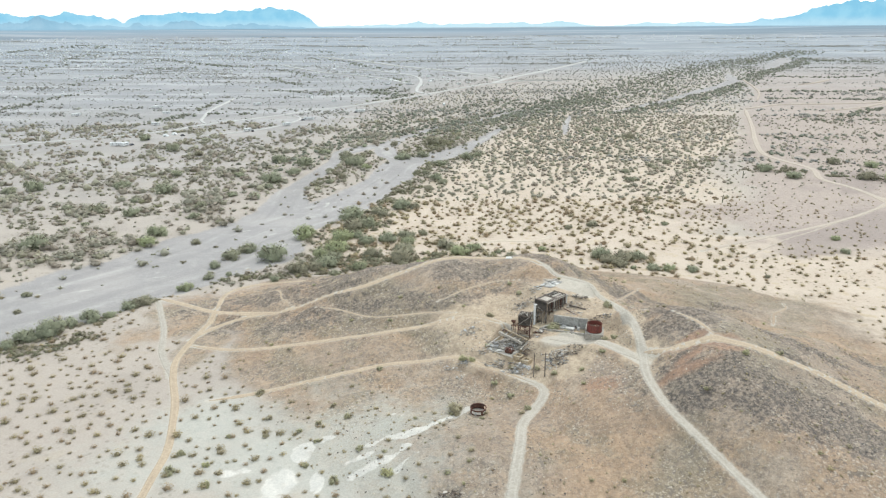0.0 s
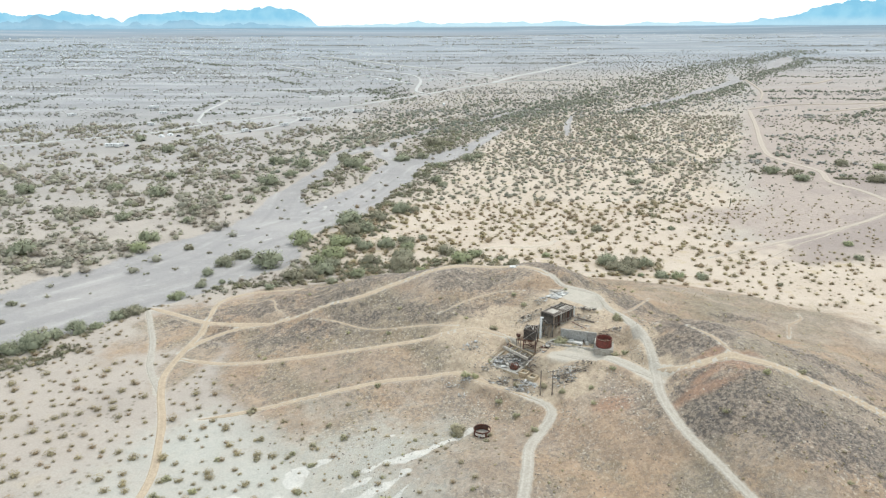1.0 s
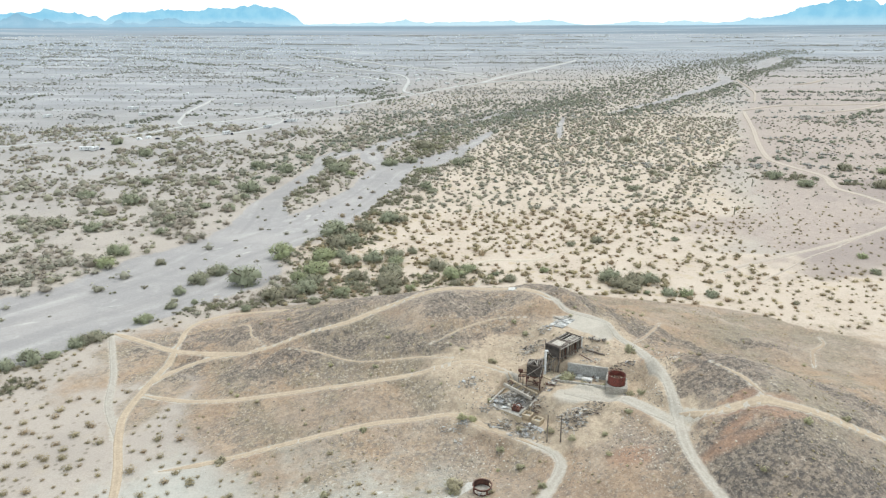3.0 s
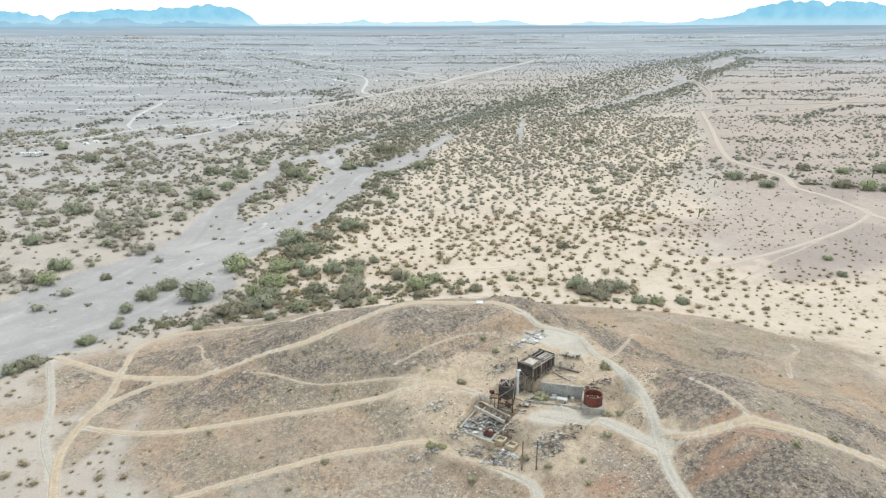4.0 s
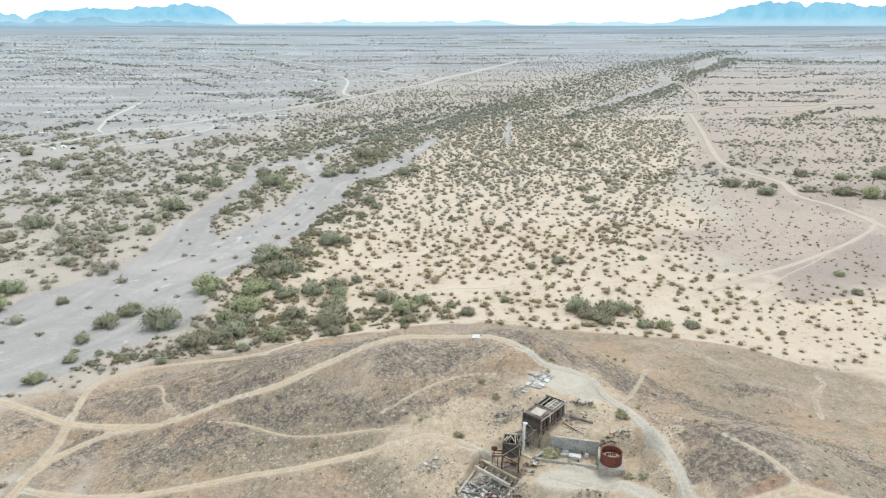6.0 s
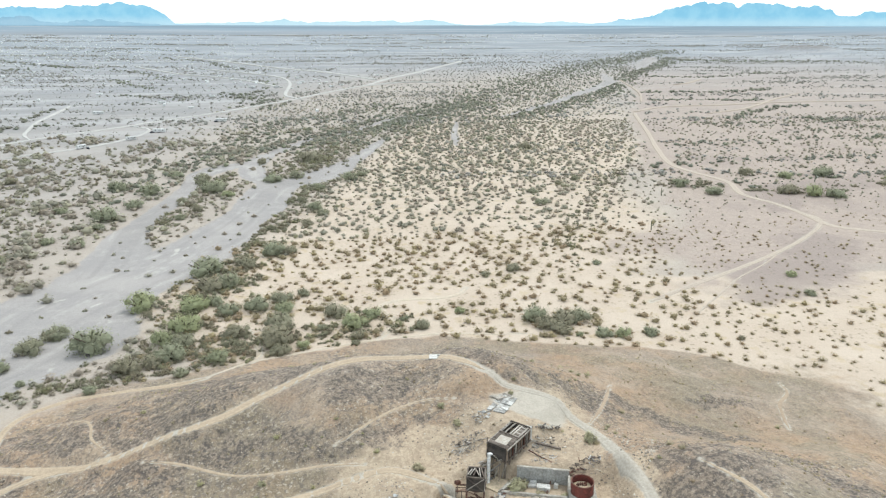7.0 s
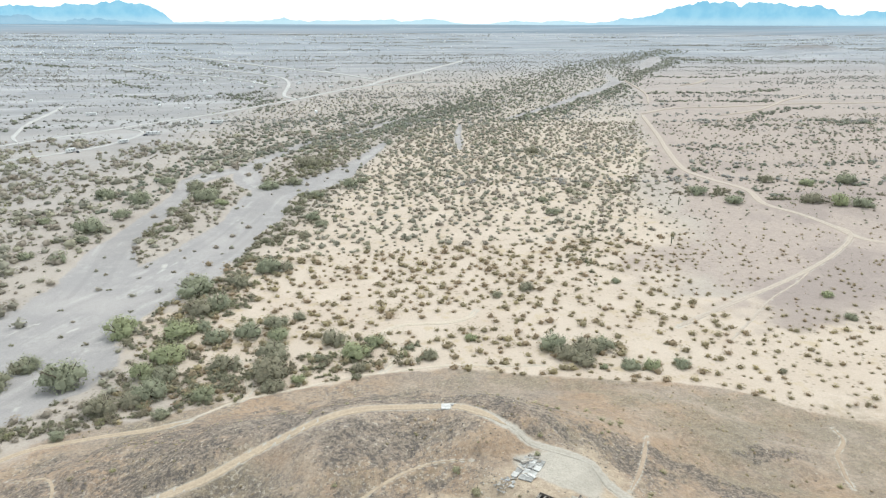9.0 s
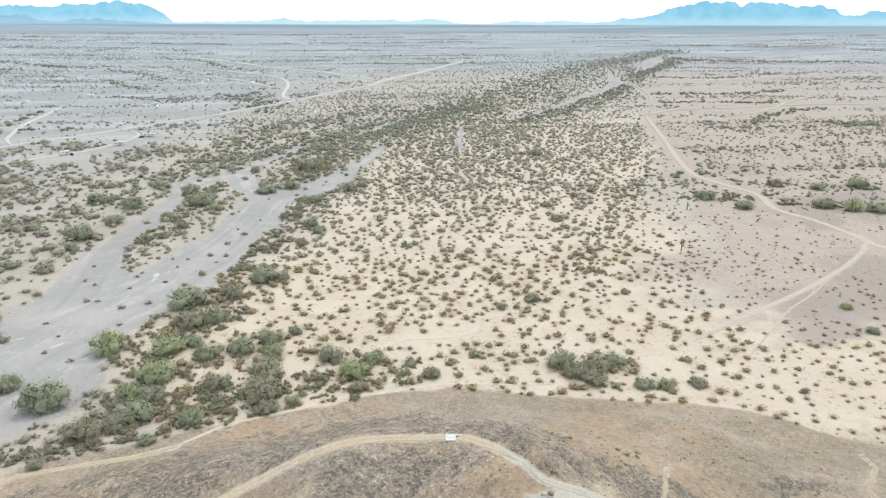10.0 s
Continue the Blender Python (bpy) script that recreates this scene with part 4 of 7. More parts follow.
def shell(bm, r, z0, z1, thick, sides=48, start=0.0, sweep=360.0, tilt=0.0):
    """A ring wall, or an arc of it, with thickness."""
    n = max(2, int(sides * sweep / 360))
    full = sweep >= 359.9
    rows_ = []
    for k in range(n if full else n + 1):
        a = radians(start + sweep * k / n)
        c, s = math.cos(a), math.sin(a)
        rows_.append([bm.verts.new((q * c, q * s, z)) for q, z in ((r, z0), (r, z1), (r - thick, z1), (r - thick, z0))])
    m = len(rows_)
    for k in range(m if full else m - 1):
        p, q = rows_[k], rows_[(k + 1) % m]
        for i in range(4):
            bm.faces.new((p[i], q[i], q[(i + 1) % 4], p[(i + 1) % 4]))
    if not full:
        bm.faces.new(rows_[0][::-1])
        bm.faces.new(rows_[-1])
    bmesh.ops.recalc_face_normals(bm, faces=bm.faces)


def on_ground(x, y, turn=0.0, lift=0.0):
    return pose(x, y, float(ground_z(x, y)) + lift, 0, 0, turn)


# ---- the mine ruin ----
def ore_bin():
    """A long timber ore bin on posts, its rear end against the loading apron."""
    o = thing("ore_bin", pose(30.75, 197.5, 16.1, 0, 0, 44.6), "dark weathered timber ore bin with partly open top", "ore bin")
    L, W, low, top = 9.4, 4.2, 2.5, 5.5
    for x in (0.25, 1.9, 3.6, 6.0):
        for y in (0.25, W - 0.25):
            part("leg", one(beam, (x, y, -1.2), (x, y, low), 0.32), OLD_WOOD, o)
    for nm, a, b in (("side_wall", (0, 0.06), (L, 0.06)), ("side_wall", (0, W - 0.06), (L, W - 0.06)), ("end_wall", (0.06, 0), (0.06, W)), ("end_wall", (L - 0.06, 0), (L - 0.06, W))):
        wall = new(nm)
        wall.parent = o
        rows_ = 9
        h = (top - low) / rows_
        for k in range(rows_):
            jut = random.uniform(-0.02, 0.02)
            part("plank", one(slab, (abs(b[0] - a[0]) + 0.12 if a[0] != b[0] else 0.1, abs(b[1] - a[1]) + 0.0 if a[1] != b[1] else 0.1, h - 0.02),
                              ((a[0] + b[0]) / 2 + jut, (a[1] + b[1]) / 2 + jut, low + h * (k + 0.5))), DARK_WOOD, wall)
    for k in range(9):
        x = 0.15 + k * (L - 0.3) / 8
        part("stud", one(beam, (x, -0.14, low - 0.5), (x, -0.14, top + 0.1), 0.24, 0.26), (BROWN_WOOD, BROWN_WOOD, RUST, GREY_WOOD)[k % 4], o)
        part("stud", one(beam, (x, W + 0.14, low - 0.5), (x, W + 0.14, top + 0.1), 0.24, 0.26), OLD_WOOD, o)
    for y in (-0.3, W + 0.3):
        part("wale", one(beam, (-0.1, y, low + 0.3), (L + 0.1, y, low + 0.3), 0.2, 0.26), OLD_WOOD, o)
        part("wale", one(beam, (-0.1, y, top - 0.15), (L + 0.1, y, top - 0.15), 0.2, 0.26), GREY_WOOD, o)
    part("bin_floor", one(slab, (L - 0.2, W - 0.2, 0.15), (L / 2, W / 2, low + 0.4)), OLD_WOOD, o)
    part("ore_fill", one(slab, (3.9, W - 0.3, 1.0), (6.9, W / 2, top - 2.4), (0, 8, 0), 0.0, 0.15), PALE_ROCK, o)
    for k in range(12):
        part("deck_board", one(slab, (0.34, W + 0.2, 0.07), (0.25 + k * 0.37, W / 2, top + 0.09 + random.uniform(0, 0.02)), (0, 0, random.uniform(-1, 1))), OLD_WOOD, o)
    part("pale_deck_sheet", one(slab, (2.7, 2.5, 0.06), (2.3, 2.0, top + 0.2), (0, 0, 3), 0.0, 0.05), PALE_WOOD, o, "pale bleached sheet on the deck")
    # far half: rail stringers along the bin, an old plank walk on one side and slots open to the ore
    for y, w in ((0.12, 0.3), (1.5, 0.3), (2.1, 0.3), (3.2, 0.22), (W - 0.12, 0.3)):
        part("top_beam", one(beam, (4.4, y, top + 0.08), (L + 0.2, y, top + 0.08), w, 0.2), PALE_WOOD if w == 0.3 and 1 < y < 3 else GREY_WOOD, o)
    for k in range(12):
        part("walk_board", one(slab, (0.32, 1.1, 0.06), (4.7 + k * 0.38, 0.82, top + 0.12 + random.uniform(0, 0.03)), (0, 0, random.uniform(-4, 4))), (OLD_WOOD, GREY_WOOD, OLD_WOOD)[k % 3], o)
    for x in (4.6, L - 0.1):
        part("cross_beam", one(beam, (x, -0.2, top + 0.27), (x, W + 0.2, top + 0.27), 0.24, 0.2), OLD_WOOD, o)
    # stone and timber bank that carries the rear half
    part("footing", one(slab, (4.6, W - 0.4, 2.6), (L - 2.4, W / 2, low - 1.1), (0, 0, 0), 0.1, 0.1), PALE_ROCK, o)
    part("pier", one(slab, (0.5, 1.4, 3.2), (L + 0.35, 0.4, top - 1.5), (0, 0, 0), 0.04), WHITE_SLAB, o, "pale concrete pier")
    part("corner_post", one(beam, (-0.1, W + 0.1, low), (-0.1, W + 0.1, top + 1.2), 0.14), OLD_WOOD, o)
    for k in range(7):
        part("loading_board", one(slab, (1.5, 0.3, 0.08), (-0.6 + random.uniform(-0.3, 0.3), 0.6 + k * 0.5, low + 0.3 + 0.12 * k), (random.uniform(-15, 15), 25 + random.uniform(-20, 30), random.uniform(-40, 40))),
             GREY_WOOD if k % 2 else OLD_WOOD, o)
    for k in range(6):
        a = (random.uniform(-1.8, -0.3), random.uniform(0.2, 3.8), -1.0)
        part("brace", one(beam, a, (a[0] + random.uniform(-0.4, 1.2), a[1] + random.uniform(-1.2, 1.2), random.uniform(1.8, 3.2)), 0.16), OLD_WOOD if k % 2 else GREY_WOOD, o)


def tall_post():
    o = thing("metal_post", pose(27.2, 197.0, 13.2, 0, 0, 20), "tall white painted square metal chute post", "post")
    part("shaft", one(slab, (0.5, 0.5, 8.0), (0, 0, 4.0), (0, 0, 0), 0.05), WHITE_PAINT, o)
    part("cap", one(slab, (0.95, 0.62, 0.28), (0.22, 0, 8.05), (0, 12, 0), 0.05), WHITE_PAINT, o)
    part("arm", one(beam, (0.1, 0.2, 5.2), (2.6, 1.4, 4.6), 0.16), GREY_WOOD, o)
    part("arm", one(beam, (0.1, -0.2, 4.2), (2.4, -0.8, 5.6), 0.14), SCRAP, o)
    part("arm", one(beam, (-0.3, 0.0, 3.4), (1.9, 0.6, 3.8), 0.16), OLD_WOOD, o)


def hopper():
    """A smaller timber hopper on a braced tower."""
    o = thing("hopper_tower", pose(24.1, 194.4, 13.3, 0, 0, -18), "dark timber hopper on a rusty braced tower", "hopper")
    s, low, top = 1.65, 3.0, 6.0
    for i, (x, y) in enumerate(((-s, -s), (s, -s), (s, s), (-s, s))):
        part("leg", one(beam, (x * 1.05, y * 1.05, -0.6), (x, y, low + 0.2), 0.2), RUST, o)
    for k, (a, b) in enumerate((((-s, -s), (s, -s)), ((s, -s), (s, s)), ((s, s), (-s, s)), ((-s, s), (-s, -s)))):
        a, b = Vector((*a, 0)), Vector((*b, 0))
        part("tower_rail", one(beam, a + Vector((0, 0, 1.5)), b + Vector((0, 0, 1.5)), 0.13), RUST, o)
        part("tower_brace", one(beam, a + Vector((0, 0, 0.1)), b + Vector((0, 0, 1.5)), 0.09), RUST, o)
        part("tower_brace", one(beam, b + Vector((0, 0, 1.5)), a + Vector((0, 0, 2.9)), 0.09), RUST, o)
        mid = (a + b) / 2
        flat = (b - a).x != 0
        part("panel", one(slab, (2 * s if flat else 0.12, 0.12 if flat else 2 * s, top - low), (mid.x, mid.y, (low + top) / 2)), DARK_WOOD, o)
        out = mid.normalized() * 0.1
        part("panel_brace", one(beam, a + out + Vector((0, 0, low + 0.1)), b + out + Vector((0, 0, top - 0.1)), 0.14), GREY_WOOD, o)
        part("panel_brace", one(beam, b + out + Vector((0, 0, low + 0.1)), a + out + Vector((0, 0, top - 0.1)), 0.14), OLD_WOOD, o)
        part("rim", one(beam, a + Vector((0, 0, top)), b + Vector((0, 0, top)), 0.22), OLD_WOOD, o)
    bm = bmesh.new()
    g = bmesh.ops.create_cone(bm, cap_ends=True, segments=4, radius1=0.35, radius2=s * 1.35, depth=1.4)["verts"]
    bmesh.ops.transform(bm, matrix=pose(0, 0, low - 0.6, 0, 0, 45), verts=g)
    part("chute", bm, RUST, o)
    for k in range(6):
        x = -1.2 + k * 0.48
        part("top_board", one(slab, (0.2, 2.6 + random.uniform(-0.8, 0.3), 0.12), (x, random.uniform(-0.2, 0.2), top + 0.12 + 0.05 * (k % 2)), (random.uniform(-8, 8), 0, random.uniform(-25, 25))),
             (PALE_WOOD, GREY_WOOD, OLD_WOOD)[k % 3], o)
    for k in range(5):
        part("catwalk_beam", one(beam, (-1.5, -1.3 + 0.6 * k, 2.5), (-3.9, -1.4 + 0.6 * k, 2.4 + random.uniform(-0.3, 0.3)), 0.14), RUST, o)
    for x, y in ((-3.7, -1.2), (-3.7, 1.1), (-2.6, -1.5)):
        part("leg", one(beam, (x, y, -0.8), (x, y, 2.9), 0.16), OLD_WOOD, o)
    part("hanging_drum", one(rod, (-3.3, 0.9, 2.9), (-3.9, 0.2, 3.2), 0.45), RUST, o)
    for k in range(7):
        part("fallen_bar", one(beam, (random.uniform(-1.2, 2.4), random.uniform(-2.2, 0.5), 0.15), (random.uniform(-1, 3), random.uniform(-2.2, 1.6), random.uniform(0.4, 1.6)), 0.12), RUST, o)


def wall_run(name, a, b, z0, z1, thick, material, label, joints=0):
    """A concrete wall with slightly worn edges and upright formwork joints."""
    a, b = Vector(a), Vector(b)
    o = thing(name, pose(a.x, a.y, 0, 0, 0, math.degrees(math.atan2(b.y - a.y, b.x - a.x))), label, "concrete wall")
    n = (b - a).length
    count = max(1, joints)
    for k in range(count):
        part("panel", one(slab, (n / count - 0.02, thick, z1 - z0), (n * (k + 0.5) / count, 0, (z0 + z1) / 2), (0, 0, 0), 0.04, 0.02), material, o)
    part("coping", one(slab, (n + 0.04, thick + 0.06, 0.14), (n / 2, 0, z1 + 0.072), (0, 0, 0), 0.03, 0.015), CONCRETE, o)
    return o


def site_walls():
    wall_run("retaining_wall", (33.0, 197.3), (42.6, 194.0), 13.9, 17.7, 0.4, GREY_CONCRETE, "grey board marked concrete retaining wall", 4)
    wall_run("low_wall", (29.0, 193.7), (41.0, 189.6), 13.2, 15.0, 0.45, CONCRETE, "low pale concrete wall along the access road", 3)
    wall_run("side_wall", (33.0, 197.2), (29.2, 193.9), 13.2, 15.2, 0.4, CONCRETE, "short pale concrete side wall", 1)
    wall_run("wing_wall", (42.6, 194.0), (41.2, 189.8), 13.4, 16.6, 0.4, CONCRETE, "pale concrete wing wall beside the red tank", 1)
    o = thing("concrete_bench", pose(28.8, 196.2, 13.6, 0, 0, 44), "sand stained concrete footing below the ore bin", "concrete footing")
    part("block", one(slab, (4.2, 3.4, 2.1), (0, 0, 0.2), (0, 0, 0), 0.06, 0.04), TAN_CONCRETE, o)
    part("curb", one(slab, (4.3, 0.3, 0.4), (0, -1.6, 1.4), (0, 0, 0), 0.04), CONCRETE, o)
    o = thing("machine_footing", pose(35.4, 194.7, 14.5, 0, 0, -19), "two white concrete machine footings in the yard", "machine footing")
    for x, y, w, d, h in ((0, 0, 1.7, 0.9, 0.5), (0.2, 0.9, 1.3, 0.6, 0.7), (2.2, -0.5, 2.5, 1.4, 0.8), (4.6, 0.4, 0.8, 0.7, 0.9)):
        part("block", one(slab, (w, d, h), (x, y, h / 2), (0, 0, random.uniform(-6, 6)), 0.04, 0.03), WHITE_SLAB, o)
    o = thing("pipe_length", pose(38.6, 193.8, 14.75, 0, 0, 60), "rusty iron pipe leaning in the yard", "pipe")
    part("tube", one(rod, (-2.2, 0, 0), (2.2, 0, 0.5), 0.12), RUST, o)
    part("flange", one(rod, (2.1, 0, 0.49), (2.25, 0, 0.51), 0.22), RUST, o)
    o = thing("steel_girder", on_ground(41.0, 202.2, -28, 0.15), "dark fallen steel girder on the bank", "girder")
    part("web", one(beam, (-2.6, 0, 0.25), (2.6, 0, -0.15), 0.12, 0.4), OLD_WOOD, o)
    part("flange", one(beam, (-2.6, 0, 0.47), (2.6, 0, 0.07), 0.4, 0.08), OLD_WOOD, o)
    o = thing("steel_girder", on_ground(38.4, 199.8, -48, 0.2), "long dark rail lying down the bank", "girder")
    part("web", one(beam, (-2.6, 0, 0.3), (2.8, 0, -0.35), 0.1, 0.14), RUST, o)
    part("flange", one(beam, (-2.6, 0, 0.4), (2.8, 0, -0.25), 0.2, 0.05), RUST, o)
    o = thing("stone_wall", on_ground(41.5, 206.2, -8), "low dry stone wall beside the apron", "stone wall")
    for k in range(60):
        x = random.uniform(-3.2, 3.2)
        part("stone", one(slab, (random.uniform(0.3, 0.6), random.uniform(0.3, 0.5), random.uniform(0.2, 0.4)), (x, random.uniform(-0.4, 0.4), random.uniform(0, 0.8)), (random.uniform(0, 40), 0, random.uniform(0, 90)), 0.0, 0.06),
             PALE_ROCK if k % 3 else ROCK, o)


def red_tank():
    p = thing("tank_plinth", pose(43.7, 189.5, 13.2, 0, 0, -14), "pale concrete plinth under the red tank", "plinth")
    part("block", one(slab, (5.1, 5.0, 2.8), (0, 0, 1.4), (0, 0, 0), 0.06, 0.03), CONCRETE, p)
    part("curb", one(slab, (5.14, 0.3, 0.35), (0, 2.37, 2.95), (0, 0, 0), 0.04), CONCRETE, p)
    o = thing("water_tank", pose(43.6, 189.55, 16.0, 0, 0, 0), "open faded red iron tank filled with scrap", "tank")
    part("shell", one(shell, 2.12, 0.0, 2.3, 0.05, 56), RED_IRON, o)
    part("rim", one(shell, 2.2, 2.24, 2.38, 0.2, 56), RUST, o, "rusty brown rim")
    part("base_hoop", one(shell, 2.19, 0.0, 0.16, 0.1, 56), RUST, o)
    part("base_plate", one(rod, (0, 0, 0.0), (0, 0, 0.08), 2.12, None, 40), RUST, o)
    for k in range(12):
        a = radians(30 * k)
        part("seam", one(slab, (0.05, 0.09, 2.2), (2.14 * math.cos(a), 2.14 * math.sin(a), 1.15), (0, 0, 30 * k)), RED_IRON, o)
    bm = bmesh.new()
    bmesh.ops.create_icosphere(bm, subdivisions=3, radius=1.0)
    for v in bm.verts:
        v.co = Vector((v.co.x * 1.9, v.co.y * 1.9, 0.9 + v.co.z * 0.45 + 0.3 * (noise.noise(v.co * 2.5))))
    part("earth_fill", bm, TAN_CONCRETE, o, "sandy rubble inside")
    for k in range(9):
        x = -0.9 + k * 0.22
        part("scrap_pipe", one(rod, (x, -0.2 + random.uniform(-0.2, 0.2), 1.2), (x + random.uniform(-0.1, 0.1), 0.3, 1.9), 0.1), RUST, o)
    part("scrap_bar", one(beam, (-1.2, 0.1, 1.7), (1.1, 0.2, 1.75), 0.16), RUST, o)


def rusty_ring():
    """The bottom and top hoops of a tank whose wall is mostly cut away."""
    o = thing("rusty_tank", on_ground(8.8, 162.3, 25, -0.1), "rusty open iron tank with cut away wall", "tank")
    part("bottom_hoop", one(shell, 2.05, 0.0, 0.42, 0.07, 56), RUST, o)
    part("top_hoop", one(shell, 2.05, 1.2, 1.58, 0.07, 56), RUST, o)
    for a, w in ((15, 120), (160, 26), (262, 16)):
        part("wall_sheet", one(shell, 2.03, 0.42, 1.2, 0.05, 56, a, w), RUST, o)
    part("rim", one(shell, 2.14, 1.53, 1.61, 0.2, 56), RUST, o)
    part("sand_floor", one(rod, (0, 0, 0.02), (0, 0, 0.14), 1.98, None, 36), PALE_WOOD, o, "pale sandy bottom")
    part("white_box", one(slab, (0.7, 0.5, 0.6), (-1.3, -1.2, 0.5), (0, 10, 20), 0.04), WHITE_SLAB, o)


def mill_ruin():
    """Roofless concrete mill foundation, full of fallen timber."""
    A, B, C, D = Vector((18.0, 197.6)), Vector((25.0, 192.2)), Vector((19.5, 182.2)), Vector((12.4, 188.4))
    wall_run("mill_wall", A, B, 10.2, 12.9, 0.5, TAN_CONCRETE, "sand stained concrete back wall of the mill", 3)
    wall_run("mill_wall", A, D, 9.6, 11.7, 0.45, TAN_CONCRETE, "broken concrete side wall of the mill", 3)
    wall_run("mill_wall", D, C, 8.2, 11.15, 0.5, TAN_CONCRETE, "cream concrete front wall of the mill", 4)
    wall_run("mill_wall", B, C + Vector((2.6, 4.4)), 9.4, 11.6, 0.45, TAN_CONCRETE, "sloping concrete east wall of the mill", 2)
    turn = -38.7
    o = thing("mill_floor", pose(18.7, 190.0, 10.75, 0, 0, turn), "littered white concrete mill floor", "floor slab")
    part("floor", one(slab, (8.2, 10.2, 0.5), (0, 0, 0), (0, 0, 0), 0.03, 0.03), CONCRETE, o)
    o = thing("chute_frame", pose(20.4, 191.6, 12.9, 0, 0, -40), "long cream steel chute frame among timbers", "chute")
    for y in (-1.3, 1.3):
        part("girder", one(beam, (-4.2, y, 1.15), (4.0, y, -0.1), 0.42, 0.75), PALE_WOOD if y < 0 else TAN_CONCRETE, o)
    for k in range(11):
        x = -3.7 + 0.75 * k
        part("rung", one(beam, (x, -1.3, 1.05 - 0.11 * k), (x + (0.6 if k % 2 else -0.3), 1.3, 1.05 - 0.11 * k), 0.22), OLD_WOOD if k % 2 else GREY_WOOD, o)
    part("wheel", one(shell, 0.75, -0.15, 0.15, 0.2, 24), RUST, o).matrix_basis = pose(-3.4, 0.3, 1.0, 60, 0, 0)
    o = thing("mill_engine", pose(18.6, 185.4, 11.1, 0, 0, -30), "rusty brown engine block and gears", "engine")
    part("block", one(slab, (2.0, 1.2, 0.9), (0, 0, 0.45), (0, 0, 0), 0.1, 0.08), RUST, o)
    part("flywheel", one(shell, 0.8, -0.1, 0.1, 0.22, 28), RUST, o).matrix_basis = pose(0.2, 0.9, 0.8, 80, 0, 10)
    part("cylinder", one(rod, (-0.5, 0, 0.8), (-0.5, 0, 1.5), 0.4), RUST, o)
    part("cylinder", one(rod, (0.4, 0, 0.8), (0.4, 0, 1.35), 0.35), RUST, o)
    part("shaft", one(rod, (-1.3, 0.2, 0.6), (1.6, 0.9, 0.7), 0.12), RUST, o)
    for x, y, z, turn2 in ((21.3, 184.6, 8.6, -36), (23.4, 182.5, 8.4, -40)):
        o = thing("concrete_box", pose(x, y, z, 0, 0, turn2), "cream open concrete footing box by the mill", "concrete box", "footing boxes")
        for px, py, sx, sy in ((0, -1.0, 2.3, 0.3), (0, 1.0, 2.3, 0.3), (-1.0, 0, 0.3, 1.7), (1.0, 0, 0.3, 1.7)):
            part("side", one(slab, (sx, sy, 2.2), (px, py, 1.1), (0, 0, 0), 0.05, 0.03), TAN_CONCRETE, o)
        part("fill", one(slab, (1.7, 1.7, 1.5), (0, 0, 0.8), (0, 0, 0), 0, 0.1), PALE_ROCK, o)


PLANKS = []
for k in range(4):
    bm = bmesh.new()
    slab(bm, (1.0, 1.0, 1.0), (0, 0, 0), (0, 0, 0), 0.06, 0.06)
    m = bpy.data.meshes.new("plank")
    bm.to_mesh(m)
    bm.free()
    PLANKS.append(m)
PLANK_BY = {}


def plank_mesh(k, material):
    key = (k, material.name)
    if key not in PLANK_BY:
        m = PLANKS[k].copy()
        m.materials.append(material)
        PLANK_BY[key] = m
    return PLANK_BY[key]


def debris(x, y, count, reach, label, mats, seed, flat=0.5, long=2.2, lift=0.0):
    """A heap of fallen boards, bars and sheets lying on the ground."""
    rng = random.Random(seed)
    o = thing("debris_pile", on_ground(x, y), label, "debris pile", "debris piles")
    z0 = float(ground_z(x, y))
    for k in range(int(count * 1.5)):
        a, r = rng.uniform(0, 6.28), reach * math.sqrt(rng.random())
        px, py = r * math.cos(a), r * math.sin(a) * 0.6
        z = float(ground_z(x + px, y + py)) - z0 + 0.06 + lift + rng.random() ** 2 * flat * (1 - r / reach / 1.3)
        sheet = rng.random() < 0.22
        size = (rng.uniform(0.4, 1.1), rng.uniform(0.3, 0.8), 0.05) if sheet else (rng.uniform(0.3, 0.95) * long, rng.uniform(0.07, 0.17), rng.uniform(0.05, 0.12))
        m = rng.choice(mats)
        b = new("sheet" if sheet else "plank", plank_mesh(rng.randrange(4), m))
        b.parent = o
        b.matrix_basis = pose(px, py, z, rng.uniform(-14, 14), rng.uniform(-14, 14), rng.uniform(0, 180)) @ Matrix.Diagonal((*size, 1))


def utility_pole(x, y, h, arm):
    o = thing("utility_pole", on_ground(x, y, 12), "tall weathered wooden utility pole without wires" if not arm else "weathered wooden utility pole with short crossarm", "utility pole", "poles by the mill")
    part("pole", one(rod, (0, 0, -0.8), (0.05, 0, h), 0.17, 0.12, 12), OLD_WOOD, o)
    if arm:
        part("crossarm", one(beam, (-1.3, 0.14, h - 0.5), (0.5, 0.14, h - 0.45), 0.14, 0.18), OLD_WOOD, o)
        part("insulator", one(rod, (-1.1, 0.14, h - 0.4), (-1.1, 0.14, h - 0.2), 0.06), WHITE_PAINT, o)
        part("insulator", one(rod, (0.4, 0.14, h - 0.4), (0.4, 0.14, h - 0.2), 0.06), WHITE_PAINT, o)


